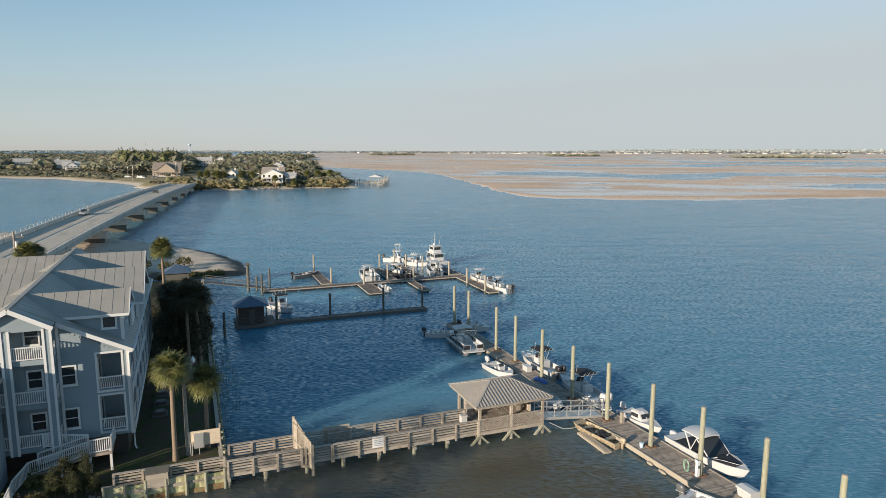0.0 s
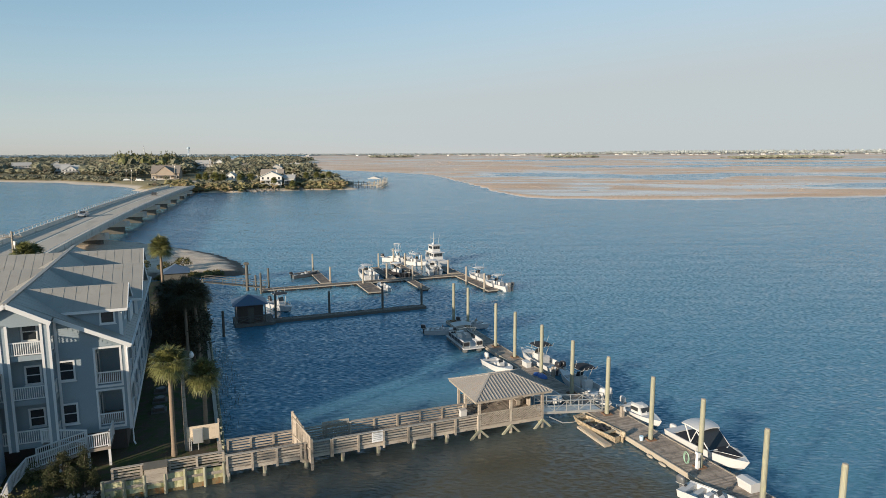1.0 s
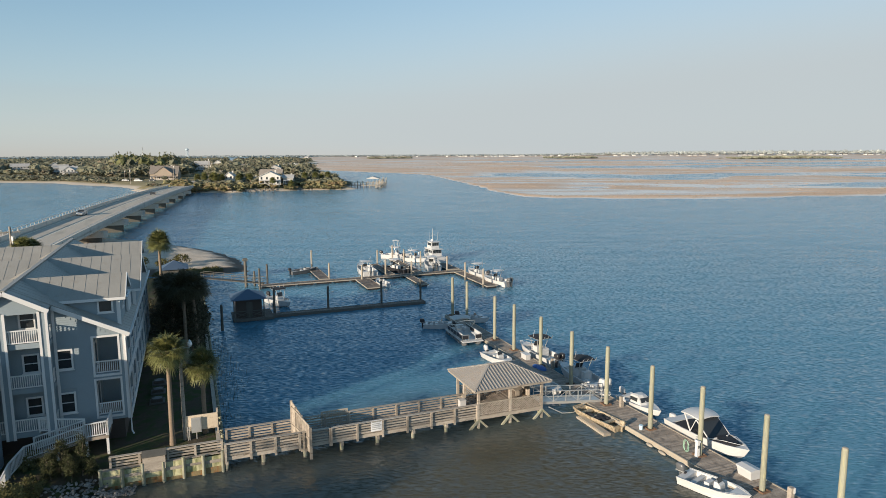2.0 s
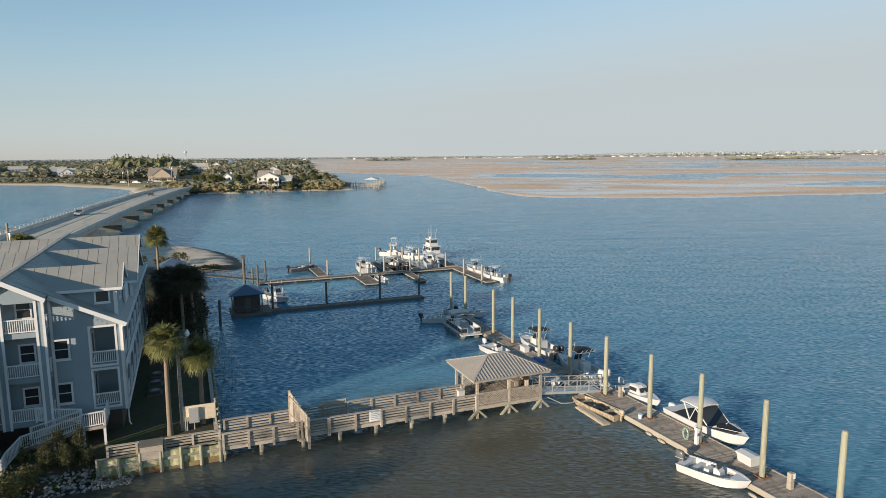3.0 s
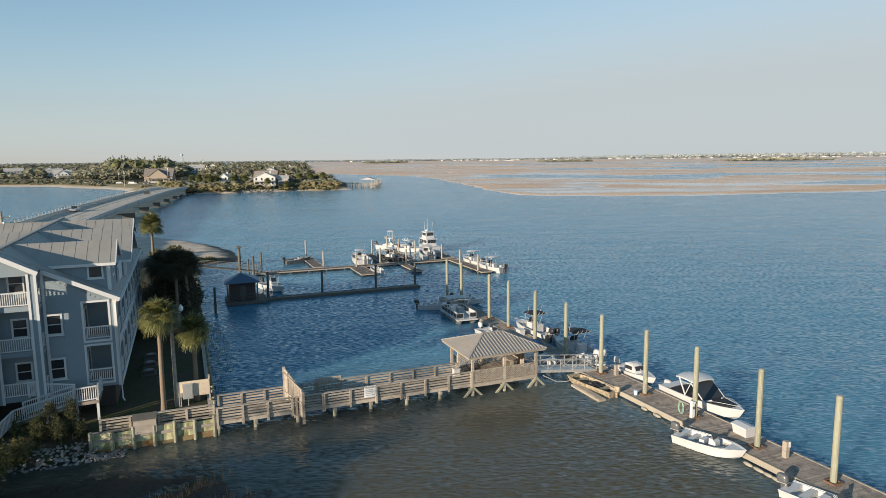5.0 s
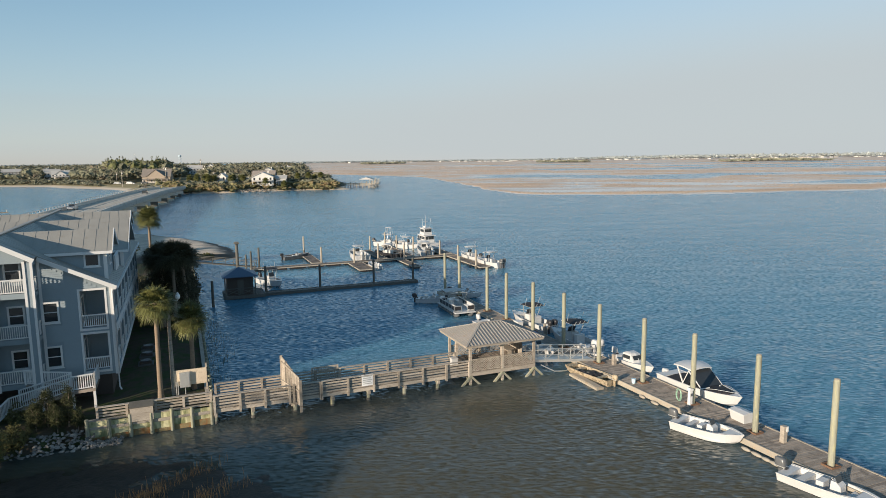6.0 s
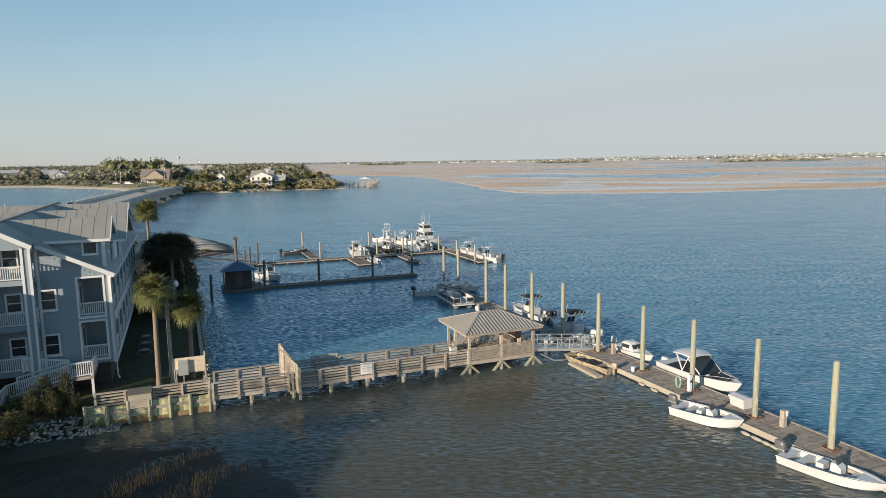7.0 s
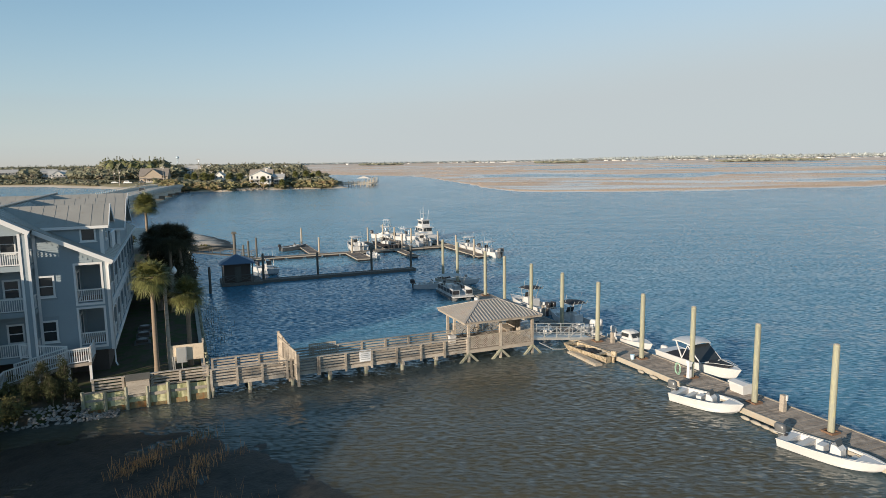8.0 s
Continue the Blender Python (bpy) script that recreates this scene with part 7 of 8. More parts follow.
def jon_boat(m):
    L, B = 5.0, 1.6
    t = thing("jon_boat", "mud-brown flat aluminium boat full of gear", "boat", m)
    rings = []
    for x, w, lo in ((-L / 2, 0.72, -0.1), (-L / 2 + 0.1, 0.74, -0.1), (-L / 2 + 0.11, 0.74, -0.1), (0, 0.8, -0.1), (L * 0.28, 0.72, -0.06), (L * 0.38, 0.62, 0.04), (L * 0.381, 0.62, 0.04), (L / 2, 0.42, 0.3)):
        deep = -L / 2 + 0.105 < x < L * 0.3805
        fz = 0.05 if deep else 0.5
        rings.append([(x, w, 0.52), (x, w * 0.8, lo), (x, -w * 0.8, lo), (x, -w, 0.52), (x, -w + 0.06, 0.52), (x, -w + 0.1, fz), (x, w - 0.1, fz), (x, w - 0.06, 0.52)])
    part("hull", Shape().loft(rings), CAMO, t)
    for x in (-1.3, 0.1, 1.2):
        part("thwart", Shape().box((x - 0.18, -0.7, 0.3), (x + 0.18, 0.7, 0.42)), CAMO, t)
    g = Shape()
    rg = random.Random(4)
    for k in range(16):
        g.ball((rg.uniform(-1.0, 1.0), rg.uniform(-0.4, 0.4), 0.36), (rg.uniform(.15, .35), rg.uniform(.12, .28), rg.uniform(.1, .2)), 7, 5)
    part("gear_pile", g, CANVAS, t, "heap of black nets and gear")["kind"] = "stuff"
    outboard(t, -L / 2, 0, 0.5, CAMO, 0.8)
    return t


def pontoon(m):
    L, B = 6.4, 2.5
    t = thing("pontoon_boat", "white pontoon boat with fenced deck and bimini frame", "boat", m)
    for s_ in (-1, 1):
        part("pontoon", Shape().tube([(-L / 2, s_ * 0.85, 0.1), (L / 2 - 0.7, s_ * 0.85, 0.1), (L / 2 - 0.15, s_ * 0.85, 0.3)], [0.33, 0.33, 0.06], 12), COWL, t)
    part("deck", Shape().box((-L / 2, -B / 2, 0.42), (L / 2 - 0.2, B / 2, 0.54)), GREYDECK, t)
    part("deck_trim", Shape().box((-L / 2 - 0.03, -B / 2 - 0.03, 0.44), (L / 2 - 0.17, B / 2 + 0.03, 0.52)), GELCOAT, t, "white deck edge")
    z = 0.54
    F_ = [((-L / 2 + 0.9, -B / 2 + 0.05), (L / 2 - 0.6, -B / 2 + 0.05)), ((-L / 2 + 0.9, B / 2 - 0.05), (L / 2 - 0.6, B / 2 - 0.05)), ((L / 2 - 0.6, -B / 2 + 0.05), (L / 2 - 0.6, -0.4)), ((L / 2 - 0.6, 0.4), (L / 2 - 0.6, B / 2 - 0.05)), ((-L / 2 + 0.9, -B / 2 + 0.05), (-L / 2 + 0.9, -0.3))]
    for (a, b), (c, d) in F_:
        part("fence_panel", Shape().beam((a, b, z + 0.42), (c, d, z + 0.42), 0.03, 0.42), RUBBER, t)
        part("fence_rail", Shape().beam((a, b, z + 0.68), (c, d, z + 0.68), 0.05, 0.05).beam((a, b, z + 0.08), (c, d, z + 0.08), 0.05, 0.05), GALV, t)
        n = max(1, round(math.hypot(c - a, d - b) / 0.9))
        for k in range(n + 1):
            x, y = a + (c - a) * k / n, b + (d - b) * k / n
            part("fence_post", Shape().box((x - 0.03, y - 0.03, z), (x + 0.03, y + 0.03, z + 0.7)), GALV, t)
    for s_ in (-1, 1):
        part("bench", Shape().box((L * 0.1, s_ * 0.95 - 0.25, z), (L * 0.38, s_ * 0.95 + 0.25, z + 0.42)), GELCOAT, t)
        part("bench_back", Shape().box((L * 0.1, s_ * 1.13 - 0.06, z + 0.42), (L * 0.38, s_ * 1.13 + 0.06, z + 0.78)), GELCOAT, t)
        part("rear_bench", Shape().box((-L * 0.33, s_ * 0.85 - 0.35, z), (-L * 0.15, s_ * 0.85 + 0.35, z + 0.45)), GELCOAT, t)
        for x, x2 in ((-0.4, -1.5), (-0.4, 0.7)):
            post_frame(t, "bimini_bow", [(x, s_ * 1.15, z + 0.7), (x2, s_ * 1.15, z + 1.75), (x2, 0, z + 1.9)], 0.025, GALV)
    canopy_top(t, -2.3, -0.6, 2.35, z + 1.72, GREYDECK, "bimini", 0.12, 0.05)
    part("helm", Shape().box((-0.3, -1.0, z), (0.25, -0.4, z + 0.95)), GELCOAT, t)
    part("sun_pad", Shape().box((-L / 2 + 0.3, -0.9, z), (-L / 2 + 0.85, 0.9, z + 0.5)), GELCOAT, t)
    outboard(t, -L / 2, 0, 0.75, RUBBER, 1.0)
    return t


def trawler(m):
    L, B, H = 12.5, 4.0, 1.7
    t = thing("motor_yacht", "white two-deck motor yacht with mast and antennas", "boat", m)
    part("hull", hull(L, B, H, 0.5, 1.1, 0.62, 2.6, 0.86, 2.5, 0.15, 0.35), GELCOAT, t)
    def house_block(name, x0, x1, w, z0, z1, rake):
        s = Shape().loft([[(x0, -w / 2, z0), (x1, -w / 2, z0), (x1, w / 2, z0), (x0, w / 2, z0)], [(x0 + 0.1, -w / 2 + 0.1, z1), (x1 - rake, -w / 2 + 0.1, z1), (x1 - rake, w / 2 - 0.1, z1), (x0 + 0.1, w / 2 - 0.1, z1)]])
        b = part(name, s, GELCOAT, t)
        n = 4
        for s_ in (-1, 1):
            for k in range(n):
                a = x0 + 0.4 + (x1 - x0 - 1.0) * k / n
                part("pane", Shape().box((a, s_ * (w / 2 - 0.03) - 0.04, z0 + (z1 - z0) * 0.45), (a + (x1 - x0) / n * 0.62, s_ * (w / 2 - 0.03) + 0.04, z0 + (z1 - z0) * 0.85)), GLASS, b)
        for k in range(3):
            a = -w / 2 + 0.25 + (w - 0.5) * k / 3
            part("pane", Shape().box((x0 - 0.03, a + 0.05, z0 + (z1 - z0) * 0.45), (x0 + 0.1, a + (w - 0.5) / 3 - 0.05, z0 + (z1 - z0) * 0.88)), GLASS, b)
        return b
    house_block("saloon", -L * 0.3, L * 0.22, 3.2, H, H + 2.1, 0.7)
    part("boat_deck", Shape().box((-L * 0.36, -1.85, H + 2.1), (L * 0.16, 1.85, H + 2.22)), GELCOAT, t)
    house_block("pilot_house", -L * 0.2, L * 0.1, 2.6, H + 2.22, H + 4.2, 0.5)
    part("pilot_roof", Shape().box((-L * 0.22, -1.45, H + 4.2), (L * 0.09, 1.45, H + 4.32)), GELCOAT, t)
    part("mast", Shape().tube([(-0.4, 0, H + 4.3), (-0.4, 0, H + 8.2)], [0.11, 0.06], 8).beam((-0.4, -0.8, H + 6.2), (-0.4, 0.8, H + 6.2), 0.06, 0.06), GELCOAT, t)
    part("radar", Shape().tube([(0.2, 0, H + 4.32), (0.2, 0, H + 4.75)], [0.45, 0.4], 12), GELCOAT, t)
    for s_ in (-1, 1):
        post_frame(t, "antenna", [(-1, s_ * 1.2, H + 4.3), (-1.5, s_ * 1.4, H + 7.2)], 0.03, TRIM)
        post_frame(t, "deck_rail", [(-L * 0.36, s_ * 1.8, H + 3.1), (-L * 0.2, s_ * 1.8, H + 3.1)], 0.03, GALV)
        post_frame(t, "bow_rail", [(L * 0.1, s_ * 1.75, H * 1.15), (L * 0.14, s_ * 1.6, H * 1.65), (L * 0.36, s_ * 0.9, H * 1.85), (L * 0.53, 0, H * 1.95)], 0.03, GALV)
    return t


# boats along the near dock
skiff(at(29.95, -23.1, 0, -77), 4.9, 1.8, 0.52, "white open skiff with small console and grey outboard", GELCOAT, COWL)
skiff(at(29.5, -14.8, 0, -71), 4.3, 1.9, 0.6, "white open skiff with console and grey outboard", GELCOAT, COWL)
dual_console(at(34.5, -8.9, 0, -88), 6.9, 2.4, 0.85)
cuddy(at(34.05, -1.6, 0, -89), 4.6, 1.8, 0.62)
skiff(at(32.75, 2.6, 0, -80), 2.6, 1.3, 0.4, "tiny white dinghy tied to the dock", GELCOAT, GELCOAT, False)
jon_boat(at(29.25, -2.2, 0, 101))
STAND = (0.0, 0.0, 0.0)
fl = site_thing("work_float", "pale wooden float beside the brown boat", "float", 27.9, -2.4, 0)
fl_top = part("top", planks(27.95, 28.5, -5.0, -1.2, 0.22, "y"), CREAM, fl)
fl_top["kind"] = "stuff"
part("frame", Shape().box((27.9, -5.05, -0.2), (28.55, -1.15, 0.165)), CREAM, fl)
center_console(at(33.15, 6.2, 0, 94), 6.6, 2.2, 0.78, "white centre-console boat with a black T-top and twin pale motors", GELCOAT, None, 2, False, GELCOAT)
center_console(at(33.1, 14.2, 0, 96), 6.6, 2.2, 0.8, "white centre-console boat with a black T-top")
skiff(at(28.4, 14.6, 0, -84), 4.6, 1.9, 0.6, "white open skiff moored behind the pavilion", GELCOAT, GELCOAT)
skiff(at(28.7, 5.6, 0, -84), 4.8, 1.9, 0.6, "white and grey skiff moored behind the pavilion", GELCOAT, COWL)
pontoon(at(28.45, 23.9, 0, -92))
skiff(at(27.5, 29.6, 0, -28), 3.9, 1.6, 0.6, "white open skiff with black outboard moored at the dock end", GELCOAT, RUBBER)
skiff(at(32.7, 30.8, 0, -50), 4.2, 1.7, 0.62, "white open skiff with black outboard moored at the dock end", GELCOAT, RUBBER)
# boats of the far marina
skiff(at(17.9, 74.6, 0, 15), 4.8, 1.9, 0.7, "dark open boat beside the finger dock", COWL, RUBBER)
center_console(at(28.4, 69.6, 0, 90), 7.6, 2.9, 1.1, "white fishing boat with tall white top", GELCOAT, GELCOAT, 2, False, GELCOAT)
center_console(at(34.0, 69.3, 0, 125), 5.6, 2.1, 0.85, "dark-hulled fishing boat with white top", RUBBER, GELCOAT, 1)
skiff(at(28.3, 58.4, 0, 92), 4.2, 1.8, 0.6, "small white skiff in the far marina", GELCOAT, GELCOAT)
trawler(at(45.2, 79.5, 0, 92) @ Matrix.Scale(0.66, 4))
center_console(at(41.4, 69.8, 0, 80), 7.6, 2.7, 1.1, "white fishing boat with white top", GELCOAT, GELCOAT, 2, False, COWL)
center_console(at(41.0, 78.6, 0, -60), 5.4, 2.0, 0.8, "white boat with a pale top in the far marina", GELCOAT, GELCOAT, 1)
center_console(at(38.9, 84.2, 0, -35), 6.2, 2.2, 0.9, "white boat with a raised pale top in the far marina", GELCOAT, GELCOAT, 1, True)
center_console(at(46.3, 59.2, 0, 100), 5.8, 2.3, 0.9, "white boat with a pale top at the far dock arm", GELCOAT, GELCOAT, 1)
center_console(at(46.3, 51.6, 0, 110), 5.6, 2.3, 0.9, "white boat with outboards at the far dock arm", GELCOAT, GELCOAT, 2, False, COWL)
center_console(at(10.4, 50.6, 0, -70), 6.2, 2.3, 0.8, "white boat with a black top by the boathouse", GELCOAT, CANVAS, 1)

# ---- boathouse on the shaded dock ----
hut = site_thing("boathouse", "dark brown hut with a blue hipped roof on the dock", "hut", 5.6, 44.2, 0.3)
BLUEROOF = mat("blue_metal_roof", (0.085, 0.125, 0.190), 0.5, metal=0.2, var=0.15, bump=0.05)
# platform boards and fenders are coloured dark for the shade too
dock(3.5, 8.6, 42.0, 46.6, 0.42, "u", "square dock platform under the boathouse", DARKTONE, deck=DARKDECK)
part("wall", Shape().box((3.9, 43.0, 0.42), (7.2, 46.0, 2.9)), DARKBROWN, hut)
part("door", Shape().box((5.2, 42.94, 0.45), (6.0, 42.997, 2.45)), DARKTONE, hut)
for poly in ([(3.3, 42.2, 2.85), (7.8, 42.2, 2.85), (5.55, 44.5, 3.85)], [(7.8, 42.2, 2.85), (7.8, 46.7, 2.85), (5.55, 44.5, 3.85)], [(7.8, 46.7, 2.85), (3.3, 46.7, 2.85), (5.55, 44.5, 3.85)], [(3.3, 46.7, 2.85), (3.3, 42.2, 2.85), (5.55, 44.5, 3.85)]):
    part("roof", Shape().prism(poly, (0, 0, 0.08)), BLUEROOF, hut)
for a, b in ((3.6, 5.5), (5.5, 7.4)):
    part("cross_brace", Shape().beam((a, 42.2, 0.55), (b, 42.2, 1.35), 0.06, 0.08).beam((a, 42.24, 1.35), (b, 42.24, 0.55), 0.06, 0.08), DARKTONE, hut)
part("rail", Shape().box((3.6, 42.15, 1.36), (7.4, 42.27, 1.44)), DARKTONE, hut)
for u in (3.6, 5.5, 7.4):
    part("post", Shape().box((u - 0.07, 42.15, 0.4), (u + 0.07, 42.29, 2.86 if u != 5.5 else 1.4)), DARKTONE, hut)
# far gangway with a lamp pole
# dark tone in place of bare metal puts the shade into the colour
g2 = site_thing("gangway", "railed gangway to the far marina, coloured dark for shade", "gangway", 4.8, 67, 0.6)
part("tread", Shape().prism([(0.0, 68.6, 1.5), (9.6, 64.6, 0.55), (9.6, 64.6, 0.45), (0.0, 68.6, 1.4)], (0.5, 1.2, 0)), DARKTONE, g2)
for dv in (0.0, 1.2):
    part("handrail", Shape().beam((0.0 + dv * .4, 68.6 + dv, 2.45), (9.6 + dv * .4, 64.6 + dv, 1.5), 0.06, 0.06).beam((0.0 + dv * .4, 68.6 + dv, 2.0), (9.6 + dv * .4, 64.6 + dv, 1.05), 0.05, 0.05), DARKTONE, g2)
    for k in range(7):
        part("stanchion", Shape().box((1.6 * k + dv * .4 - 0.03, 68.6 - 0.667 * k + dv - 0.03, 1.5 - 0.16 * k), (1.6 * k + dv * .4 + 0.03, 68.6 - 0.667 * k + dv + 0.03, 2.45 - 0.16 * k)), DARKTONE, g2)
lampm = mat("lamp_glass_white", (0.8, 0.8, 0.78), 0.3, var=0.03, bump=0.0)
lp = site_thing("dock_lamp", "thick dark post with a pale lamp head by the far gangway", "lamp", 7.05, 66.2, 0.4)
part("post", Shape().tube([(7.05, 66.2, -1.5), (7.05, 66.2, 4.3)], 0.24, 10), DARKTONE, lp)
part("bracket", Shape().box((6.85, 66.0, 4.3), (7.25, 66.4, 4.42)), DARKTONE, lp)
part("lamp_head", Shape().prism([(6.6, 65.8, 4.42), (7.5, 65.8, 4.42), (7.35, 65.8, 4.75), (6.75, 65.8, 4.75)], (0, 0.8, 0)), DARKTONE, lp)
copy_thing(dark_pile, at(8.4, 66.0, -0.9))

# ---- things on the bank ----
STAND = (0.0, 0.85, -0.27)
ub = site_thing("utility_board", "plywood utility board on posts with grey electric boxes", "utility board", -1.2, 2.8, 1.45)
PLY = mat("pale_plywood", (0.650, 0.546, 0.403), 0.8, var=0.2, scale=1.5, bump=0.1, stain=(0.442, 0.364, 0.260), stain_at=0.62)
part("board", Shape().box((-2.35, 2.8, 2.15), (-0.1, 2.86, 3.3)), PLY, ub)
for u in (-2.35, -0.12):
    part("post", Shape().box((u - 0.06, 2.86, 1.3), (u + 0.06, 2.98, 3.6)), WOOD, ub)
b = part("meter_box", Shape().box((-1.95, 2.6, 2.05), (-1.25, 2.795, 3.15)), GALV, ub, "pale grey electric cabinet")
part("box_door", Shape().box((-1.9, 2.585, 2.1), (-1.3, 2.599, 3.1)), GALV, b)
for u in (-2.2, -2.08, -1.6):
    part("conduit", Shape().tube([(u, 2.74, 1.4), (u, 2.74, 2.5)], 0.035, 6), GALV, ub)
pl = site_thing("lamp_pole", "tall timber pole with a white globe lamp", "lamp", -2.4, 3.0, 1.45)
part("pole", Shape().tube([(-2.4, 3.0, 1.2), (-2.4, 3.0, 8.3)], [0.15, 0.11], 10), WOOD, pl)
part("arm", Shape().tube([(-2.4, 3.0, 8.15), (-2.0, 2.8, 8.5), (-1.72, 2.67, 8.45)], 0.03, 6), GALV, pl)
part("globe", Shape().ball((-1.7, 2.66, 8.75), (0.17, 0.17, 0.22), 12, 8), lampm, pl, smooth=True)
part("lamp_cap", Shape().tube([(-1.7, 2.66, 8.93), (-1.7, 2.66, 9.06)], [0.12, 0.03], 10), GALV, pl)
# rails on the bulkhead
STAND = (0.0, 0.5, -0.25)
br = site_thing("bank_fence", "weathered slatted timber fence along the bulkhead", "fence", -4, 0.1, 1.4)
slat_rail(br, -7.0, 0.0, 0.18, 1.68, 1.75, 3, 0.72)
cr = site_thing("storage_box", "grey weathered plywood box on the bulkhead", "box", -4.3, -0.1, 1.3)
part("body", Shape().box((-5.05, -0.42, 1.25), (-3.65, 0.06, 2.2)), WOOD, cr)
part("lid", Shape().prism([(-5.1, -0.5, 2.2), (-5.1, 0.1, 2.42), (-5.1, 0.1, 2.48), (-5.1, -0.5, 2.26)], (1.5, 0, 0)), DARKTONE, cr)
CPAD = mat("concrete_pad", (0.12, 0.115, 0.105), 0.9, var=0.2)
for k in range(3):
    c = site_thing("condenser_unit", "low grey air-conditioning unit on a concrete pad", "air conditioner", -4.6, 12 + k * 2.4, 1.5, "air-conditioning units")
    part("pad", Shape().box((-5.2, 11.4 + k * 2.4, 1.4), (-4.0, 12.6 + k * 2.4, 1.62)), CPAD, c)
    part("case", Shape().box((-5.05, 11.55 + k * 2.4, 1.62), (-4.15, 12.45 + k * 2.4, 1.85)), DARKBROWN, c)
    part("fan_grille", Shape().tube([(-4.6, 12 + k * 2.4, 1.85), (-4.6, 12 + k * 2.4, 1.88)], 0.38, 14), COWL, c)
sd = site_thing("shed", "small hut with a blue roof by the sand", "shed", -4.1, 77, 0.6)
part("wall", Shape().box((-6.0, 75.0, 0.3), (-2.2, 79.0, 2.4)), DARKTONE, sd)
for poly in ([(-6.4, 74.6, 2.35), (-1.8, 74.6, 2.35), (-4.1, 77, 3.6)], [(-1.8, 74.6, 2.35), (-1.8, 79.4, 2.35), (-4.1, 77, 3.6)], [(-1.8, 79.4, 2.35), (-6.4, 79.4, 2.35), (-4.1, 77, 3.6)], [(-6.4, 79.4, 2.35), (-6.4, 74.6, 2.35), (-4.1, 77, 3.6)]):
    part("roof", Shape().prism(poly, (0, 0, 0.08)), BLUEROOF, sd)

# ---- things on the near dock ----
STAND = (0.35, 0.45, 0.0)
db = site_thing("dock_box", "white fibreglass dock box with a sloping lid", "dock box", 32.3, -15.2, 0.45)
part("body", Shape().loft([[(31.95, -15.6, 0.45), (32.7, -15.6, 0.45), (32.7, -14.5, 0.45), (31.95, -14.5, 0.45)], [(31.85, -15.65, 1.0), (32.75, -15.65, 1.0), (32.75, -14.45, 1.0), (31.85, -14.45, 1.0)]]), GELCOAT, db)
part("lid", Shape().prism([(31.8, -15.7, 1.01), (32.78, -15.7, 1.01), (32.78, -15.7, 1.1), (32.3, -15.7, 1.2), (31.8, -15.7, 1.12)], (0, 1.3, 0)), GELCOAT, db)
bo = site_thing("service_post", "short timber service post with a white meter", "post", 31.95, -18.6, 0.45)
part("post", Shape().box((31.82, -18.75, 0.4), (32.1, -18.45, 1.5)), WOOD, bo)
part("meter", Shape().box((32.0, -18.78, 1.15), (32.14, -18.6, 1.5)), TRIM, bo)
copy_thing(bo, at(31.9, 9.4, 0.45))
copy_thing(bo, at(32.2, -1.4, 0.3))
hs = site_thing("hose_reel", "coils of pale green hose hanging by the pile", "hose", 30.95, -10.8, 0.45)
GREENH = mat("pale_green_hose", (0.325, 0.546, 0.390), 0.5, var=0.15, bump=0.0)
for k in range(3):
    part("coil", Shape().tube([(30.85 + 0.04 * k, -10.8 + 0.1 * k + 0.24 * math.cos(a), 0.95 + 0.42 * math.sin(a)) for a in [2 * math.pi * j / 14 for j in range(15)]], 0.014, 5), GREENH, hs)
pp = site_thing("power_pedestal", "white power pedestal with sockets beside the pile", "pedestal", 31.1, -11.6, 0.45)
part("case", Shape().loft([[(30.98, -11.72, 0.45), (31.22, -11.72, 0.45), (31.22, -11.48, 0.45), (30.98, -11.48, 0.45)], [(30.99, -11.71, 1.55), (31.21, -11.71, 1.55), (31.21, -11.49, 1.55), (30.99, -11.49, 1.55)]]), TRIM, pp)
part("hood", Shape().prism([(30.95, -11.75, 1.55), (31.25, -11.75, 1.55), (31.25, -11.75, 1.68), (30.95, -11.75, 1.76)], (0, 0.3, 0)), TRIM, pp)
part("socket", Shape().box((31.03, -11.74, 1.15), (31.17, -11.712, 1.35)), COWL, pp)
bk = site_thing("bucket", "small pale blue plastic bucket on the dock", "bucket", 30.4, -6.3, 0.46)
part("pail", Shape().tube([(30.4, -6.3, 0.46), (30.4, -6.3, 0.82)], [0.13, 0.17], 12), BLUEHULL, bk)
tp = site_thing("tarpaulin", "bright blue tarpaulin heap on the dock", "tarpaulin", 30.4, 9.6, 0.45)
s = Shape()
s.ball((30.5, 9.4, 0.5), (0.42, 0.9, 0.26), 12, 6)
s.ball((30.3, 10.0, 0.5), (0.36, 0.5, 0.22), 10, 6)
part("sheet", s, TARP, tp)
cz = site_thing("storage_chest", "white storage chest on the dock", "chest", 30.4, 12.6, 0.45)
part("body", Shape().box((30.35, 12.3, 0.45), (30.9, 13.3, 0.95)), GELCOAT, cz)
part("lid", Shape().box((30.3, 12.25, 0.95), (30.95, 13.35, 1.02)), GELCOAT, cz)
for k, v in enumerate((-8.2, -9.6, -17.9, -18.7, -19.4, -20.0)):
    fd = site_thing("fender", "white float fender hanging along the dock", "fender", 29.72, v, 0.1, "dock fenders")
    part("bladder", Shape().ball((29.7, v, 0.12), (0.13, 0.44 if k % 2 else 0.36, 0.11), 10, 6), CREAM, fd, smooth=True)
STAND = (0.0, 0.0, 0.0)
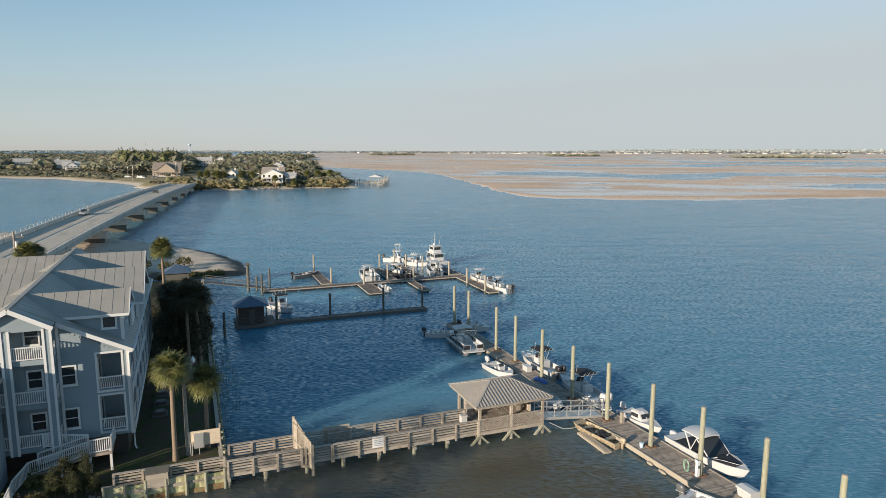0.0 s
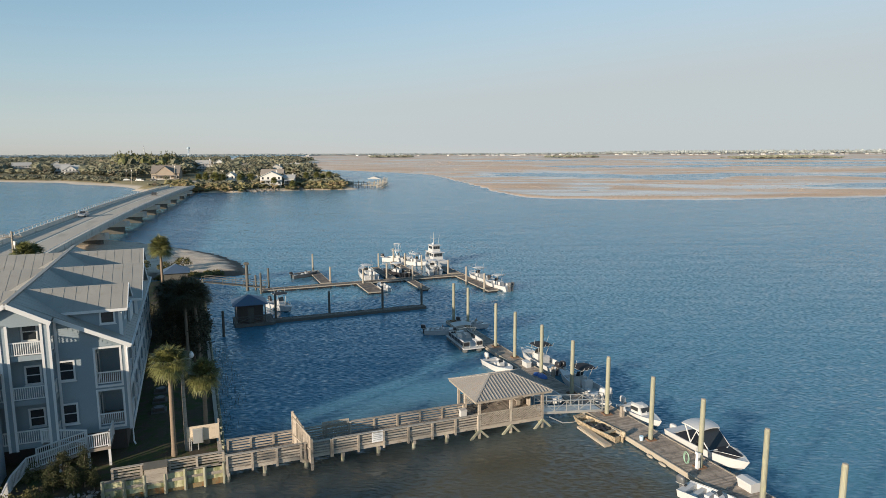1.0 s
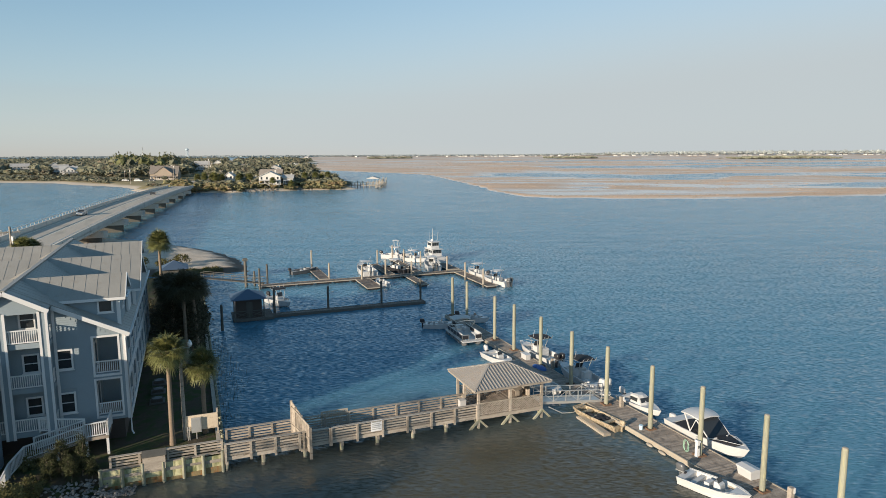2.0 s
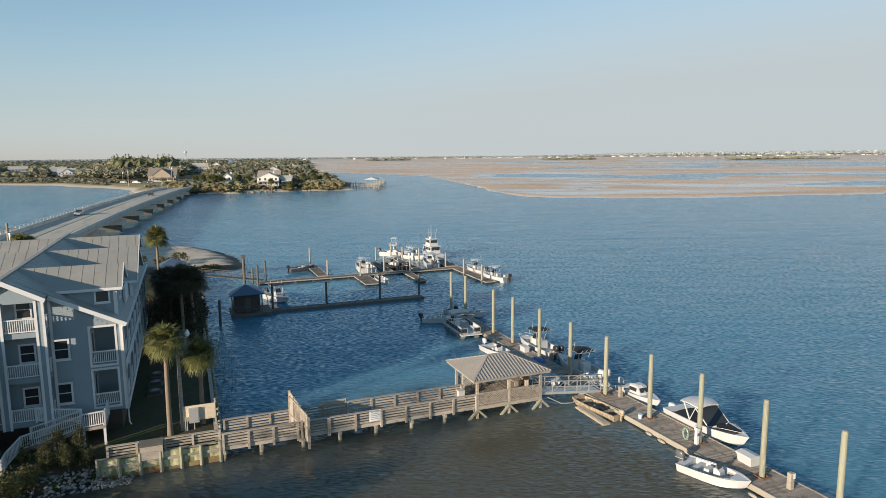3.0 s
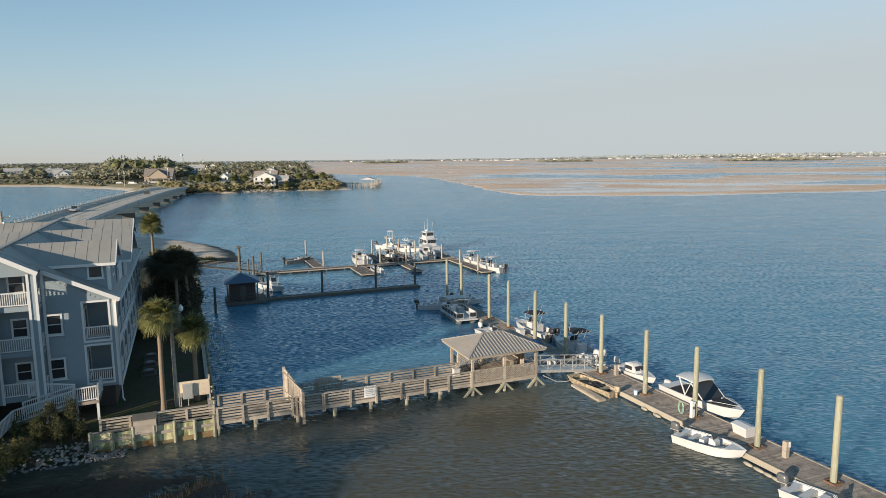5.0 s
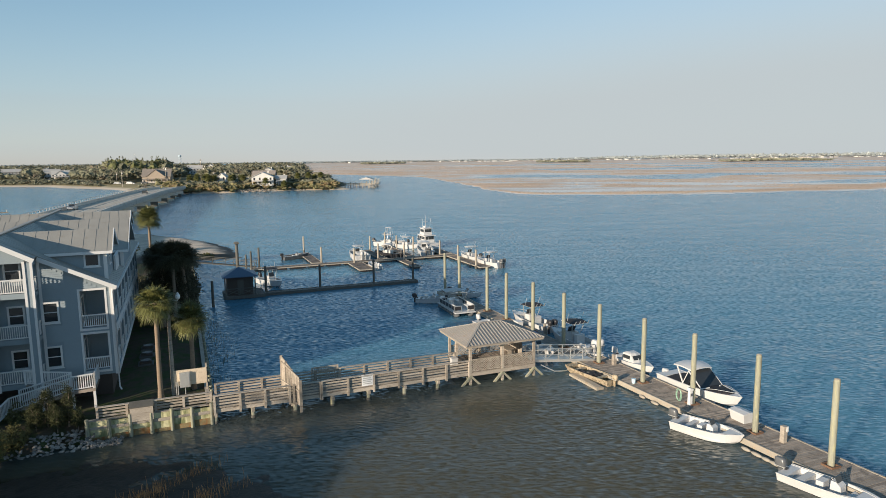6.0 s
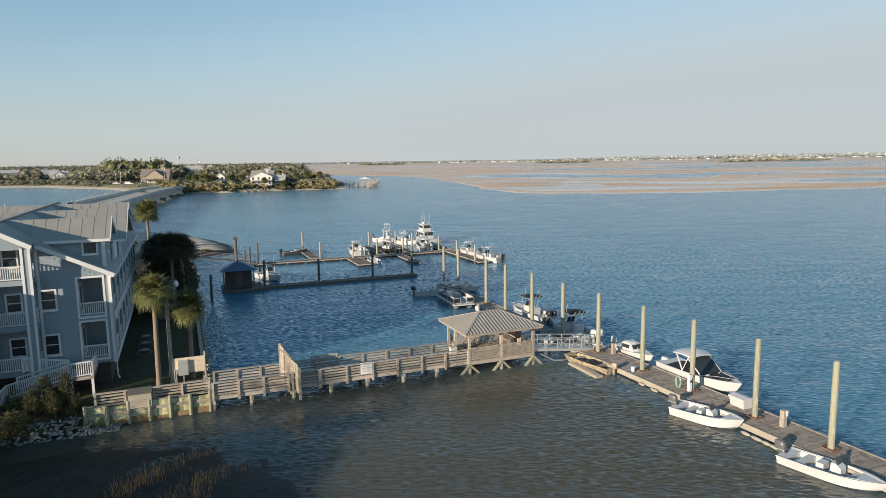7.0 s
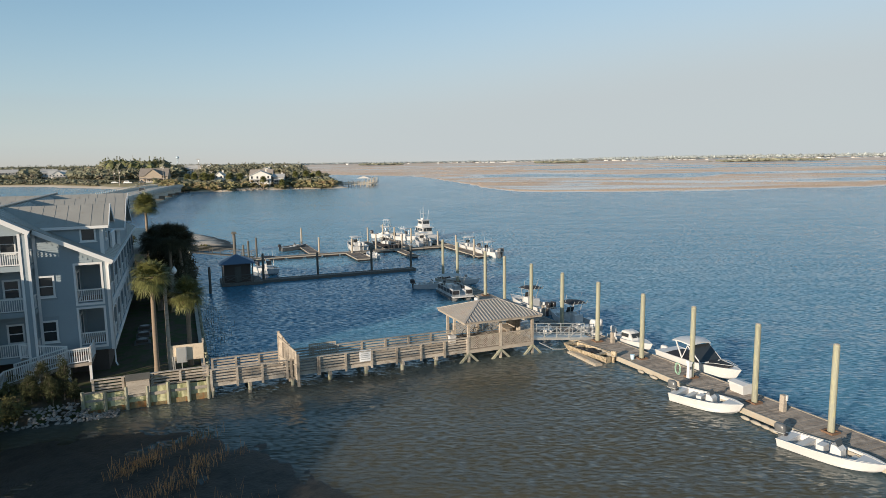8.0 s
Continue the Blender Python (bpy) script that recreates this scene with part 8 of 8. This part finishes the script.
# bicycles, chest and bench under the pavilion
def bicycle(m):
    t = thing("bicycle", "dark bicycle parked under the pavilion roof", "bicycle", m)
    for x in (-0.52, 0.52):
        w_ = part("wheel", Shape().tube([(x + 0.33 * math.cos(a), 0, 0.34 + 0.33 * math.sin(a)) for a in [2 * math.pi * k / 16 for k in range(17)]], 0.02, 5), RUBBER, t)
        sp2 = Shape()
        for k in range(8):
            a = math.pi * k / 8
            sp2.beam((x - 0.32 * math.cos(a), 0, 0.34 - 0.32 * math.sin(a)), (x + 0.32 * math.cos(a), 0, 0.34 + 0.32 * math.sin(a)), 0.005, 0.005)
        part("spoke", sp2, GALV, w_)
    part("frame", Shape().tube([(-0.52, 0, 0.34), (-0.1, 0, 0.3), (0.38, 0, 0.72), (-0.2, 0, 0.75), (-0.1, 0, 0.3)], 0.02, 6).tube([(0.52, 0, 0.34), (0.38, 0, 0.72), (0.34, 0, 0.95)], 0.018, 6), RUBBER, t)
    part("handlebar", Shape().tube([(0.22, -0.28, 0.98), (0.36, 0, 0.97), (0.22, 0.28, 0.98)], 0.015, 6), GALV, t)
    part("saddle", Shape().ball((-0.22, 0, 0.86), (0.14, 0.07, 0.05), 8, 5), RUBBER, t)
    return t


bicycle(at(21.3, 3.6, PZ - 0.22, 8))
bicycle(at(22.5, 3.75, PZ - 0.22, -6))
STAND = (0.1, 0.33, -0.22)
wc = site_thing("cooler", "white cooler box on the pier deck", "cooler", 19.0, 1.95, PZ)
part("body", Shape().box((18.65, 1.7, PZ + 0.01), (19.15, 2.2, PZ + 0.55)), GELCOAT, wc)
part("lid", Shape().box((18.62, 1.67, PZ + 0.55), (19.18, 2.23, PZ + 0.64)), GELCOAT, wc)
bn = site_thing("bench", "built-in wooden bench in the pavilion corner", "bench", 24.6, 3.4, PZ)
part("seat", Shape().box((24.1, 2.4, PZ + 0.42), (24.9, 4.0, PZ + 0.48)), WOOD, bn)
for v in (2.5, 3.9):
    part("leg", Shape().box((24.2, v - 0.05, PZ), (24.8, v + 0.05, PZ + 0.42)), WOOD, bn)

STAND = (0.0, 0.0, 0.0)

# ---- vehicles ----
PAINTS = [mat("dark_car_paint", (0.05, 0.055, 0.06), 0.25, var=0.1, bump=0.0), mat("white_car_paint", (0.75, 0.75, 0.73), 0.25, var=0.05, bump=0.0)]


SILVER = mat("silver_car_paint", (0.390, 0.403, 0.416), 0.3, metal=0.3, var=0.06, bump=0.0)
CARU, CARV, CARA = -29.3, 163.0, -95.5


def car(m, paint, label, length=4.7, hgt=1.65):
    t = thing("car", label, "car", m)
    w = 0.92
    prof = [(-length / 2, 0.35), (-length / 2, 0.95), (-length * 0.42, 1.05), (-length * 0.36, hgt - 0.05), (length * 0.06, hgt), (length * 0.22, 1.05), (length * 0.46, 0.92), (length / 2, 0.7), (length / 2, 0.35)]
    rings = []
    for y, k in ((-w, 0.0), (-w * 0.97, 1.0), (w * 0.97, 1.0), (w, 0.0)):
        rings.append([(x, y * (1.0 if z < 1.06 else 0.84), z) for x, z in prof])
    part("body", Shape().loft(rings), paint, t)
    for s_ in (-1, 1):
        part("side_glass", Shape().prism([(-length * 0.35, s_ * w * 0.93, 1.08), (length * 0.18, s_ * w * 0.93, 1.08), (length * 0.05, s_ * w * 0.86, hgt - 0.1), (-length * 0.33, s_ * w * 0.86, hgt - 0.1)], (0, s_ * 0.03, 0)), GLASS, t)
        for x in (-length * 0.31, length * 0.3):
            wh = part("wheel", Shape().tube([(x, s_ * (w - 0.1), 0.34), (x, s_ * (w + 0.04), 0.34)], 0.34, 14), RUBBER, t)
            part("rim", Shape().tube([(x, s_ * (w + 0.04), 0.34), (x, s_ * (w + 0.05), 0.34)], 0.2, 10), GALV, wh)
        part("headlight", Shape().cbox((length / 2 - 0.03, s_ * 0.68, 0.72), (0.1, 0.3, 0.14)), TRIM, t)
    part("windscreen", Shape().prism([(length * 0.075, -w * 0.74, hgt - 0.06), (length * 0.075, w * 0.74, hgt - 0.06), (length * 0.22, w * 0.8, 1.09), (length * 0.22, -w * 0.8, 1.09)], (0.02, 0, 0.02)), GLASS, t)
    return t


car(at(CARU, CARV, 4.93, CARA), SILVER, "silver sport utility car on the bridge roadway")
car(at(-14.6, 254.7, 4.93, 83), PAINTS[0], "small dark open car far along the bridge", 3.2, 1.5)
car(pose(-214, 462, 2.7, 0, 0, 10), PAINTS[1], "white van parked near the island beach", 5.6, 2.2)
car(pose(-206, 466, 2.7, 0, 0, 0), PAINTS[0], "dark car parked near the island beach")
car(pose(-226, 468, 2.7, 0, 0, 20), PAINTS[1], "white car parked near the island beach")
